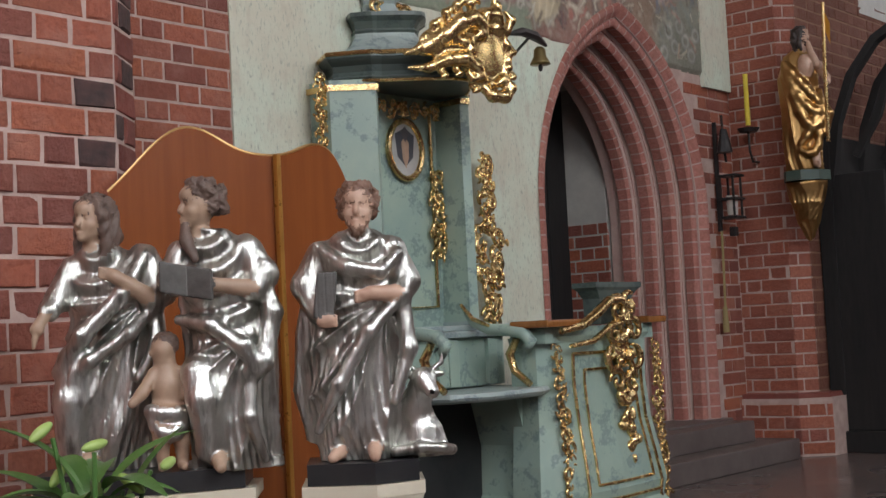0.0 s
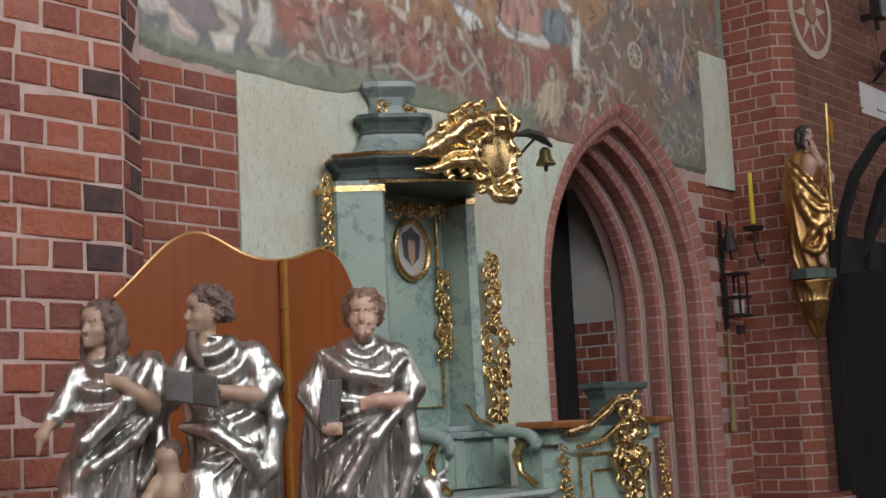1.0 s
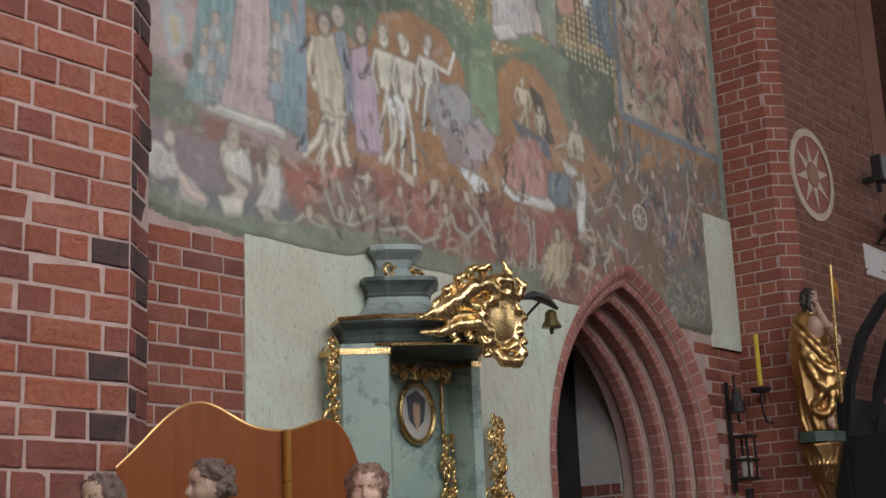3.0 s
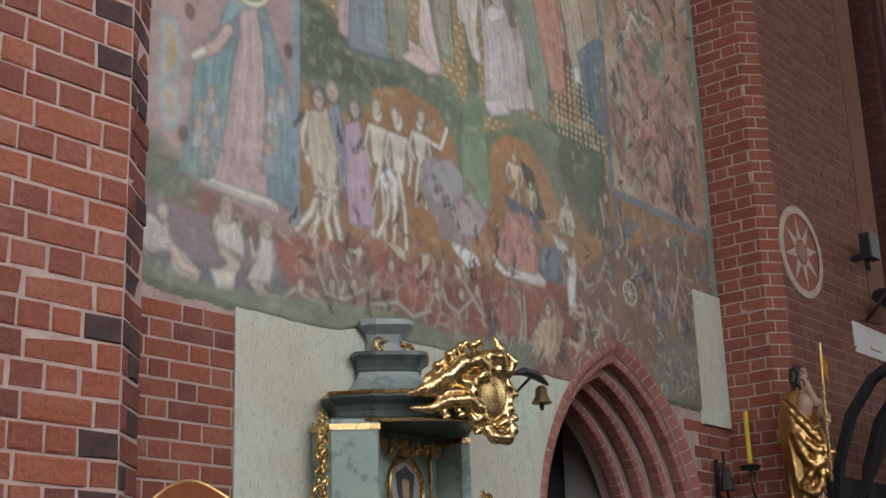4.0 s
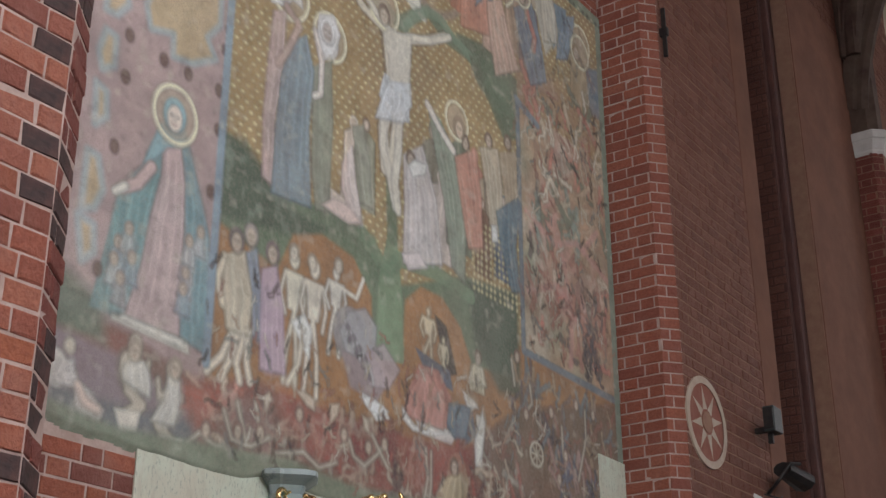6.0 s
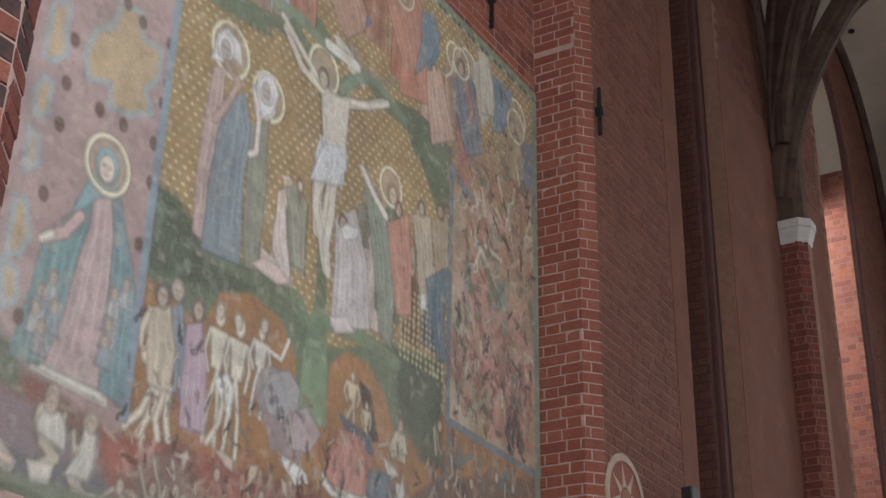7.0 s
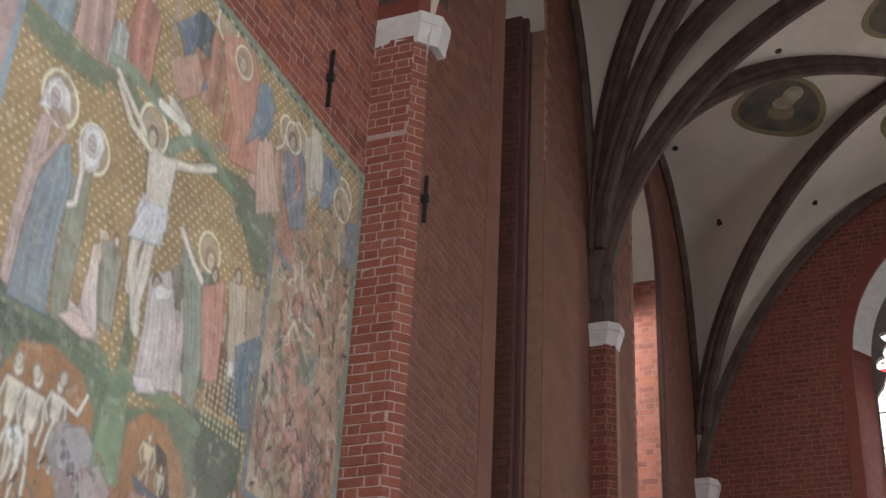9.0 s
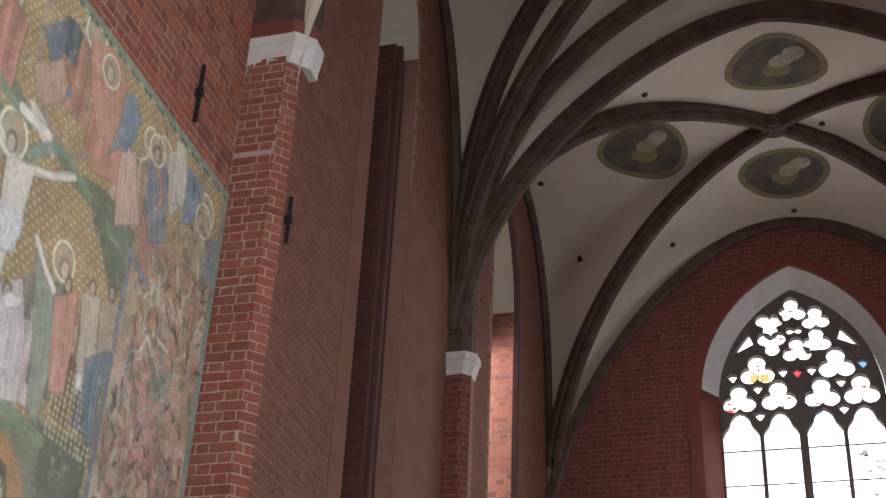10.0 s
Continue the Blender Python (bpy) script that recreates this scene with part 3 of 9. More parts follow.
    def patch(self, pts, colour, strength=0.95, soft=0.012):
        """A flat shape with a drawn edge."""
        xs, zs = [p[0] for p in pts], [p[1] for p in pts]
        self.zoom(min(xs) - 0.1, max(xs) + 0.1, min(zs) - 0.1, max(zs) + 0.1)
        self.lay(self.poly(pts, soft), colour, strength)
        self.stroke(pts + pts[:1], 0.012, np.asarray(colour) * 0.4, 0.45)
        self.zoom()

    def bare(self, x, top, foot, wide, colour, lean=0.0):
        """A slim pale shape of strokes."""
        tall = top - foot
        self.zoom(x - wide - 0.1, x + wide + 0.1, foot - 0.1, top + 0.1)
        for w, c, s in ((0.022, np.asarray(colour) * 0.4, 0.6), (0.0, colour, 1.0)):
            self.stroke([(x, top - tall * 0.2), (x + lean, top - tall * 0.45), (x - wide * 0.2, foot + tall * 0.25), (x - wide * 0.28, foot)], wide * 0.14 + w, c, s)
            self.stroke([(x, top - tall * 0.2), (x + lean, top - tall * 0.45), (x + wide * 0.2, foot + tall * 0.25), (x + wide * 0.22, foot)], wide * 0.14 + w, c, s)
            self.lay(self.poly([(x - wide * 0.34 - w, top - tall * 0.17), (x + wide * 0.34 + w, top - tall * 0.17), (x + wide * 0.2 + w, top - tall * 0.46), (x - wide * 0.2 - w, top - tall * 0.46)]), c, s)
            self.stroke([(x - wide * 0.36, top - tall * 0.19), (x - wide * 0.52, top - tall * 0.36), (x - wide * 0.3, top - tall * 0.5)], wide * 0.11 + w, c, s)
            self.stroke([(x + wide * 0.36, top - tall * 0.19), (x + wide * 0.5, top - tall * 0.36), (x + wide * 0.38, top - tall * 0.52)], wide * 0.11 + w, c, s)
            self.lay(self.oval(x, top - tall * 0.075, tall * 0.05 + w * 0.6, tall * 0.07 + w * 0.6), c, s)
        self.zoom()

    def crowd(self, x0, x1, z0, z1, many, size, palette, strength=0.8):
        """Small bodies in all sorts of turns: a torso, a head, bent legs and an arm."""
        for _ in range(many):
            x, z = self.rng.uniform(x0, x1), self.rng.uniform(z0, z1)
            tall, turn = size * self.rng.uniform(0.6, 1.4), self.rng.normal(0.0, 0.75)
            c = pigment(*palette[self.rng.integers(len(palette))])
            knee, arm, bow = self.rng.uniform(-0.28, 0.28), self.rng.uniform(-0.5, 0.5), self.rng.uniform(-0.12, 0.12)
            cs, sn = math.cos(turn), math.sin(turn)
            at = lambda u, v: (x + tall * (u * cs + v * sn), z + tall * (v * cs - u * sn))  # noqa: E731
            self.zoom(x - 1.3 * tall, x + 1.3 * tall, z - 1.3 * tall, z + 1.3 * tall)
            for w, tone, s in ((0.06, c * 0.4, strength * 0.55), (0.0, c, strength)):
                self.stroke([at(bow, 0.36), at(0, 0.05)], tall * (0.2 + w), tone, s)
                self.stroke([at(0.03, 0.05), at(knee, -0.22), at(knee * 0.2, -0.48)], tall * (0.11 + w), tone, s)
                self.stroke([at(-0.04, 0.05), at(knee * 0.4 - 0.1, -0.22), at(-0.12, -0.46)], tall * (0.1 + w), tone, s)
                self.stroke([at(bow, 0.34), at(arm * 0.7, 0.16), at(arm, 0.34)], tall * (0.065 + w), tone, s)
                p = at(bow * 1.4, 0.55)
                self.lay(self.oval(*p, tall * (0.1 + w * 0.5), tall * (0.125 + w * 0.5)), tone * 1.08, s)
            self.zoom()


P = Wallpainting(4.3, 11.2, 3.2, 9.16, 0.01)
X, Z = P.X, P.Z
big, mid, small = P.cloud(1.1), P.cloud(0.35), P.cloud(0.08, 2)
OCHRE, MAUVE, TEAL, LEAF, MOSS = pigment(150, 104, 62), pigment(156, 128, 120), pigment(108, 130, 124), pigment(98, 110, 84), pigment(74, 82, 66)
BLUE, PINK, WHITE, BRICKY, GOLD = pigment(106, 122, 124), pigment(166, 132, 122), pigment(200, 190, 172), pigment(132, 76, 64), pigment(152, 122, 78)

# the left field: mauve ground with ochre quatrefoils in teal outlines
P.lay(np.ones(X.shape), MAUVE)
P.lay(P.edge(X - 5.8), MAUVE)
# the middle field: a gold ground set with rows of gilt studs
centre = P.edge(5.84 - X) * P.edge(4.9 - Z)
P.lay(centre, GOLD)
P.lay(centre * np.clip(big * 2 - 0.7, 0, 1), pigment(138, 100, 62), 0.6)
row = np.floor(Z / 0.062)
du, dv = (X + 0.045 * (row % 2)) % 0.09 - 0.045, Z % 0.062 - 0.031
studs = P.edge(np.hypot(du * 0.8, dv * 1.3) - 0.019, 0.014) * centre * np.clip(mid * 3 - 0.55, 0.15, 1)
P.lay(studs, pigment(206, 186, 132), 0.9)
P.relief[...] = np.maximum(P.relief, studs * 0.004)

# lower field: ochre earth, red-brown hell, dark right end
low = P.edge(Z - 5.05) * P.edge(5.82 - X)
P.lay(low, OCHRE)
P.lay(low * np.clip(mid * 2.4 - 0.9, 0, 1), pigment(122, 88, 60), 0.7)
hell = P.poly([(4.3, 3.95), (5.2, 3.92), (5.75, 3.78), (6.2, 3.92), (7.2, 3.96), (7.9, 3.9), (8.6, 3.98), (9.4, 4.5), (11.2, 4.96), (11.2, 3.1), (4.3, 3.1)], 0.06)
P.lay(hell, pigment(118, 78, 64))
P.lay(hell * np.clip(mid * 3 - 1.4, 0, 1), pigment(138, 70, 58), 0.9)
P.lay(hell * np.clip(big * 3 - 1.5, 0, 1), pigment(98, 88, 82), 0.7)
P.lay(hell * P.edge(9.0 - X, 0.6), pigment(104, 84, 62), 0.75)
P.lay(P.poly([(4.3, 4.35), (5.0, 4.05), (5.05, 3.8), (4.3, 3.85)], 0.1), pigment(92, 102, 84), 0.9)
P.lay(P.poly([(4.3, 3.86), (5.2, 3.78), (5.7, 3.62), (5.65, 3.3), (4.3, 3.36)], 0.06), pigment(122, 104, 106), 0.9)
P.lay(P.poly([(4.3, 3.58), (5.0, 3.5), (5.75, 3.55), (5.85, 3.3), (4.3, 3.3)], 0.08), pigment(86, 92, 92), 0.85)

# the green hill, the tree and its two hollows
P.lay(P.poly([(5.85, 5.5), (6.05, 5.45), (6.35, 5.25), (6.9, 5.36), (7.45, 5.33), (7.6, 5.0), (7.9, 5.1), (8.6, 5.4), (9.4, 5.5), (9.4, 4.75), (8.9, 4.7), (7.3, 4.5), (5.85, 4.86)], 0.04), LEAF)
P.lay(P.poly([(5.86, 5.5), (6.05, 5.52), (6.5, 5.2), (6.95, 5.2), (6.6, 5.02), (5.86, 4.9)], 0.06), MOSS, 0.85)
P.lay(P.poly([(8.65, 5.38), (9.42, 5.5), (9.44, 4.6), (9.1, 4.55), (8.75, 4.9)], 0.08), MOSS, 0.9)
bush = np.clip(P.cloud(0.07, 2) * 4 - 2.1, 0, 1)
P.lay(bush * P.poly([(5.86, 5.5), (6.05, 5.52), (6.5, 5.2), (6.95, 5.2), (6.6, 5.02), (5.86, 4.9)], 0.05), pigment(116, 124, 104), 0.7)
P.lay(P.poly([(6.45, 3.9), (6.4, 4.7), (6.55, 5.02), (6.85, 5.13), (7.2, 5.08), (7.42, 4.85), (7.45, 4.3), (7.3, 3.9)], 0.03), OCHRE)
P.lay(P.poly([(7.8, 4.6), (7.82, 4.95), (8.02, 5.12), (8.3, 5.12), (8.55, 4.95), (8.7, 4.7), (8.6, 4.4), (8.0, 4.35)], 0.03), OCHRE)
P.lay(P.poly([(7.46, 4.4), (7.5, 5.0), (7.62, 5.5), (7.7, 5.5), (7.78, 5.0), (7.82, 4.45)]), pigment(112, 128, 96))
P.stroke([(7.3, 5.3), (7.6, 5.1), (7.75, 5.25), (8.2, 5.3), (8.7, 5.25)], 0.13, pigment(104, 122, 92), 0.9)
for line in ([(7.62, 6.0), (7.66, 5.4)], [(5.9, 7.3), (6.4, 7.25), (6.9, 7.42), (7.2, 7.38), (7.5, 7.35)], [(7.15, 7.45), (7.7, 7.28), (8.1, 7.62), (8.38, 7.5), (8.6, 7.5), (9.0, 7.5), (9.3, 7.15)],
             [(7.0, 7.4), (7.3, 7.75), (7.65, 7.55)]):
    P.stroke(line, 0.13, LEAF, 0.95, 0.03)
P.lay(P.poly([(5.88, 7.35), (6.3, 7.42), (6.8, 7.4), (6.85, 7.22), (6.2, 7.12), (5.9, 7.15)], 0.04), LEAF, 0.9)
P.lay(P.poly([(8.5, 7.62), (8.95, 7.72), (9.5, 7.62), (9.52, 7.25), (9.35, 6.95), (9.15, 7.15), (8.8, 7.35)], 0.04), pigment(88, 98, 76), 0.95)

# the upper draped shapes of the middle field
P.halo(6.4, 6.86, 0.2)
P.halo(6.86, 6.72, 0.18)
P.lay(P.oval(6.86, 6.68, 0.1, 0.14), pigment(198, 190, 180))
for w, c, s in ((0.035, pigment(90, 72, 58), 0.6), (0.0, pigment(198, 184, 160), 1.0)):
    P.stroke([(7.0, 7.42), (7.22, 7.2), (7.55, 7.12)], 0.075 + w, c, s)
    P.stroke([(8.36, 7.5), (8.05, 7.3), (7.8, 7.18)], 0.075 + w, c, s)
    P.lay(P.poly([(7.48 - w, 7.16), (7.86 + w, 7.2), (7.82 + w, 6.72), (7.56 - w, 6.7)]), c, s)
    P.stroke([(7.62, 6.62), (7.52, 6.25), (7.56, 5.93)], 0.12 + w, c, s)
    P.stroke([(7.74, 6.62), (7.68, 6.25), (7.64, 5.93)], 0.12 + w, c, s)
P.lay(P.poly([(7.52, 6.74), (7.84, 6.76), (7.86, 6.45), (7.6, 6.36), (7.46, 6.52)]), pigment(188, 188, 184))
P.folds(P.poly([(7.52, 6.74), (7.84, 6.76), (7.86, 6.45), (7.6, 6.36), (7.46, 6.52)]), pigment(150, 154, 158), 40, 0.6)
P.halo(7.5, 7.33, 0.19)
P.lay(P.oval(7.52, 7.27, 0.085, 0.12, 15), pigment(168, 148, 122))
P.figure(7.15, 6.2, 5.42, 0.24, pigment(196, 174, 152), 0.02, belly=0.7, veil=pigment(200, 184, 164))
P.figure(7.3, 6.25, 5.5, 0.26, pigment(128, 124, 100), 0.02)
P.lay(P.oval(6.98, 5.42, 0.2, 0.09, -10), pigment(200, 178, 158))
group = ((8.0, 6.05, 5.4, 0.36, (166, 150, 136)), (8.2, 6.6, 5.5, 0.34, (120, 112, 92)), (8.3, 6.2, 5.42, 0.34, (176, 158, 144)), (8.55, 6.75, 5.6, 0.34, (104, 108, 86)),
         (8.75, 6.62, 5.75, 0.3, (158, 104, 82)), (8.95, 6.5, 5.8, 0.28, (160, 140, 112)), (9.1, 6.6, 5.7, 0.3, (146, 124, 100)), (9.2, 6.35, 5.55, 0.26, (84, 94, 106)), (8.9, 6.2, 5.5, 0.22, (112, 80, 60)))
for gx, gt, gf, gw, gc in group:
    P.figure(gx, gt, gf, gw, pigment(*gc), P.rng.uniform(-0.05, 0.05), veil=pigment(*(int(v * 1.1) for v in gc)))
P.halo(8.52, 6.76, 0.16)
P.lay(P.oval(7.95, 6.0, 0.14, 0.09), pigment(190, 184, 170))
for sx in np.arange(8.75, 9.4, 0.065):
    for sz in np.arange(5.35, 5.95, 0.06):
        P.zoom(sx - 0.05, sx + 0.05, sz - 0.05, sz + 0.05)
        P.lay(P.oval(sx + P.rng.uniform(-0.01, 0.01), sz, 0.018, 0.02), pigment(204, 186, 136), 0.85)
        P.zoom()

# shapes along the top
P.figure(6.15, 8.2, 7.4, 0.4, pigment(116, 132, 132), 0.05)
P.figure(6.6, 8.3, 7.45, 0.42, pigment(160, 128, 114), 0.0)
P.figure(7.15, 8.5, 7.6, 0.4, pigment(158, 104, 84), 0.05)
P.figure(6.9, 8.0, 7.5, 0.22, pigment(150, 150, 140), 0.0)
mandorla = np.abs(np.hypot((X - 8.15) / 0.62, (Z - 8.5) / 0.85) - 1)
P.lay(P.edge(mandorla - 0.05, 0.06), pigment(140, 120, 104), 0.8)
P.figure(8.12, 8.95, 8.0, 0.5, pigment(150, 104, 78), 0.0)
P.figure(7.92, 8.9, 8.45, 0.3, pigment(74, 86, 88), 0.1)
P.lay(P.oval(8.0, 8.12, 0.14, 0.06, 30), pigment(98, 108, 124))
P.halo(8.28, 8.96, 0.17)
P.figure(8.7, 9.0, 7.85, 0.5, pigment(164, 104, 76), 0.0)
P.halo(8.6, 8.8, 0.14)
P.lay(P.poly([(8.9, 8.75), (9.05, 8.85), (9.25, 8.55), (9.1, 8.2), (8.88, 8.05)], 0.03), pigment(92, 108, 116))
P.figure(9.15, 8.35, 7.7, 0.4, pigment(178, 142, 118), 0.0)
P.figure(9.5, 8.72, 7.9, 0.34, pigment(160, 128, 100), 0.0)
P.figure(9.75, 8.75, 7.75, 0.36, pigment(96, 84, 86), 0.0, 0.17)
P.halo(9.5, 8.64, 0.14)
P.lay(P.poly([(9.85, 8.8), (10.15, 8.95), (10.25, 8.4), (10.05, 8.15), (9.95, 8.4)], 0.04), pigment(170, 160, 140))
P.lay(P.poly([(10.2, 8.85), (10.5, 8.9), (10.45, 8.6), (10.2, 8.3)], 0.03), pigment(104, 118, 126))
P.figure(10.75, 8.7, 7.9, 0.44, pigment(156, 132, 98), 0.0, 0.18)
P.lay(P.poly([(10.85, 8.4), (11.1, 8.5), (11.1, 7.9), (10.9, 7.9)], 0.03), pigment(98, 112, 122))
P.lay(P.oval(7.85, 7.62, 0.26, 0.08, -28), pigment(196, 188, 168))

# the right panel, crowded and reddish
panel = P.edge(9.5 - X) * P.edge(5.02 - Z) * P.edge(Z - 7.4)
P.lay(panel, pigment(164, 134, 104), 0.92)
P.lay(panel * np.clip(big * 3.2 - 1.4, 0, 1), pigment(168, 116, 84), 0.8)
P.lay(panel * np.clip(P.cloud(0.5) * 4 - 2.1, 0, 1), pigment(172, 118, 106), 0.8)
P.lay(panel * np.clip(P.cloud(0.45) * 4 - 2.2, 0, 1), pigment(124, 132, 108), 0.75)
P.lay(panel * np.clip(P.cloud(0.5) * 4 - 2.2, 0, 1), pigment(176, 160, 138), 0.75)
P.lay(P.edge(9.5 - X) * P.edge(7.4 - Z, 0.3) * P.edge(Z - 7.95, 0.3), pigment(148, 112, 84), 0.7)
P.lay(panel * np.clip(mid * 3 - 1.7, 0, 1), pigment(118, 100, 82), 0.5)
P.crowd(9.65, 11.1, 5.15, 6.3, 60, 0.24, ((160, 108, 88), (150, 96, 78), (120, 104, 88), (172, 132, 104), (96, 84, 78), (184, 110, 92), (190, 166, 140)), 0.75)
P.crowd(9.65, 11.1, 6.2, 7.9, 70, 0.3, ((170, 140, 110), (156, 120, 96), (110, 112, 90), (180, 158, 128), (124, 134, 118), (178, 112, 92), (194, 178, 152)), 0.75)
for line in ([(9.6, 6.35), (10.1, 6.2), (10.5, 6.35), (11.1, 6.15)], [(10.2, 6.2), (10.35, 5.6), (10.3, 5.1)], [(10.9, 6.6), (10.6, 6.3)], [(9.6, 5.6), (10.1, 5.8), (10.3, 5.7)]):
    P.stroke(line, 0.07, pigment(174, 124, 110), 0.7, 0.03)
P.crowd(10.55, 10.95, 5.1, 5.5, 10, 0.2, ((70, 62, 64), (82, 70, 72)), 0.8)

# the left draped shape with its wide cloak, on a pale step
P.lay(P.poly([(5.02, 4.72), (5.2, 4.98), (5.55, 4.98), (5.72, 4.78), (5.83, 4.05), (5.5, 3.98), (4.9, 4.0)]), TEAL)
P.folds(P.poly([(5.02, 4.72), (5.2, 4.98), (5.55, 4.98), (5.72, 4.78), (5.83, 4.05), (5.5, 3.98), (4.9, 4.0)]), TEAL, 30, 0.1, 0.35)
P.lay(P.poly([(5.06, 4.08), (5.66, 4.03), (5.68, 3.93), (5.06, 3.97)]), pigment(186, 176, 158))

# the group of pale slim shapes
P.bare(6.58, 4.92, 3.98, 0.24, pigment(196, 184, 160), 0.02)
P.bare(6.79, 4.92, 3.96, 0.26, pigment(206, 192, 170))
P.bare(7.02, 4.94, 4.3, 0.22, pigment(206, 196, 178))
P.stroke([(7.1, 4.8), (7.25, 4.78), (7.32, 4.95)], 0.035, pigment(206, 196, 178))
P.lay(P.oval(7.2, 4.5, 0.2, 0.2), pigment(140, 130, 124))
P.crowd(7.05, 7.4, 4.35, 4.55, 7, 0.2, ((110, 104, 106), (128, 122, 124), (150, 142, 138)), 0.8)
P.lay(P.poly([(7.1, 4.35), (7.45, 4.5), (7.62, 4.25), (7.5, 4.08), (7.2, 4.12)], 0.03), pigment(138, 118, 114))
P.lay(P.poly([(7.3, 4.12), (7.58, 4.08), (7.66, 4.0), (7.5, 3.95)]), pigment(198, 192, 182))
P.bare(8.12, 4.98, 4.5, 0.2, pigment(192, 172, 138), 0.03)
P.lay(P.poly([(8.2, 4.95), (8.36, 4.9), (8.5, 4.55), (8.36, 4.5)]), pigment(64, 54, 48))
P.bare(8.32, 4.8, 4.42, 0.13, pigment(190, 174, 140))
P.lay(P.poly([(7.95, 4.62), (8.4, 4.55), (8.45, 4.4), (8.1, 4.45)]), pigment(84, 90, 100))
P.lay(P.poly([(7.86, 4.25), (8.0, 4.5), (8.25, 4.52), (8.42, 4.35), (8.4, 4.1), (8.1, 4.05)], 0.02), pigment(162, 104, 88))
P.folds(P.poly([(7.86, 4.25), (8.0, 4.5), (8.25, 4.52), (8.42, 4.35), (8.4, 4.1), (8.1, 4.05)], 0.02), pigment(162, 104, 88), 34, 0.4)
P.lay(P.poly([(7.82, 4.2), (8.0, 4.1), (8.5, 4.08), (8.42, 3.98), (8.05, 3.98)]), pigment(196, 188, 176))
P.lay(P.poly([(8.4, 4.3), (8.7, 4.35), (8.76, 4.12), (8.55, 3.98), (8.36, 4.1)]), pigment(86, 98, 106))
P.lay(P.poly([(8.56, 4.45), (8.78, 4.38), (8.7, 4.3)]), pigment(196, 186, 172))
P.lay(P.poly([(8.76, 4.3), (8.86, 4.3), (8.84, 3.85), (8.74, 3.9)]), pigment(190, 180, 164))
P.figure(8.78, 4.75, 4.48, 0.2, pigment(178, 162, 130))

# the small crowds at the foot
PALE = pigment(172, 156, 134)
for kx, kz, face in ((5.24, 3.6, 1), (5.58, 3.52, -1)):
    for w, tone, s in ((0.03, PALE * 0.35, 0.6), (0.0, PALE, 1.0)):
        P.lay(P.oval(kx, kz + 0.1, 0.075 + w, 0.13 + w, 18 * face), tone, s)
        P.stroke([(kx, kz), (kx + 0.1 * face, kz - 0.06), (kx - 0.02 * face, kz - 0.15)], 0.07 + w, tone, s)
        P.stroke([(kx, kz + 0.18), (kx + 0.11 * face, kz + 0.1), (kx + 0.13 * face, kz + 0.2)], 0.035 + w, tone, s)
        P.lay(P.oval(kx + 0.02 * face, kz + 0.28, 0.048 + w * 0.6, 0.06 + w * 0.6), tone, s)
    P.lay(P.poly([(kx - 0.1, kz - 0.12), (kx + 0.1, kz - 0.1), (kx + 0.08, kz - 0.22), (kx - 0.04, kz - 0.24)]), pigment(186, 174, 156))
P.lay(P.oval(4.72, 3.6, 0.09, 0.11, 20), pigment(186, 174, 160))
P.lay(P.oval(4.8, 3.74, 0.04, 0.05), pigment(176, 160, 140))
P.lay(P.poly([(4.84, 3.6), (5.08, 3.45), (5.05, 3.36), (4.88, 3.4)]), pigment(176, 160, 148))
P.crowd(5.7, 6.1, 3.55, 3.8, 8, 0.24, ((176, 120, 100), (150, 84, 66), (186, 160, 134)), 0.8)
SOULS = ((176, 158, 132), (158, 128, 106), (150, 138, 120), (112, 72, 62), (148, 74, 60), (90, 66, 62), (170, 146, 120))
P.crowd(5.9, 8.6, 3.45, 3.85, 120, 0.2, SOULS, 0.75)
P.crowd(8.5, 9.4, 3.5, 4.3, 50, 0.2, SOULS, 0.7)
P.crowd(9.3, 11.1, 4.1, 4.85, 90, 0.18, ((150, 122, 92), (112, 92, 80), (86, 74, 76), (160, 134, 104), (104, 112, 110), (132, 84, 68)), 0.7)
P.crowd(9.9, 10.7, 3.75, 4.25, 24, 0.2, ((84, 86, 98), (70, 72, 84), (150, 116, 104), (98, 92, 98)), 0.75)
P.lay(P.oval(8.5, 3.72, 0.14, 0.22), pigment(158, 138, 104), 0.8)
wheel = np.hypot(X - 9.66, Z - 4.17)
P.lay(P.edge(np.abs(wheel - 0.1) - 0.012), pigment(186, 172, 146))
for a in range(4):
    c, s = math.cos(a * math.pi / 4), math.sin(a * math.pi / 4)
    P.stroke([(9.66 - 0.1 * c, 4.17 - 0.1 * s), (9.66 + 0.1 * c, 4.17 + 0.1 * s)], 0.014, pigment(178, 164, 138))
P.lay(P.poly([(9.9, 3.2), (11.2, 3.2), (10.75, 3.9), (10.4, 3.95), (10.0, 3.7)], 0.15), pigment(98, 100, 84), 0.8)
for k in range(7):
    P.lay(P.edge(np.abs(np.hypot(X - 10.1 - 0.09 * k, Z - 3.42 - 0.3 * ((k * 0.618) % 1)) - 0.05) - 0.016), pigment(136, 128, 118), 0.7)

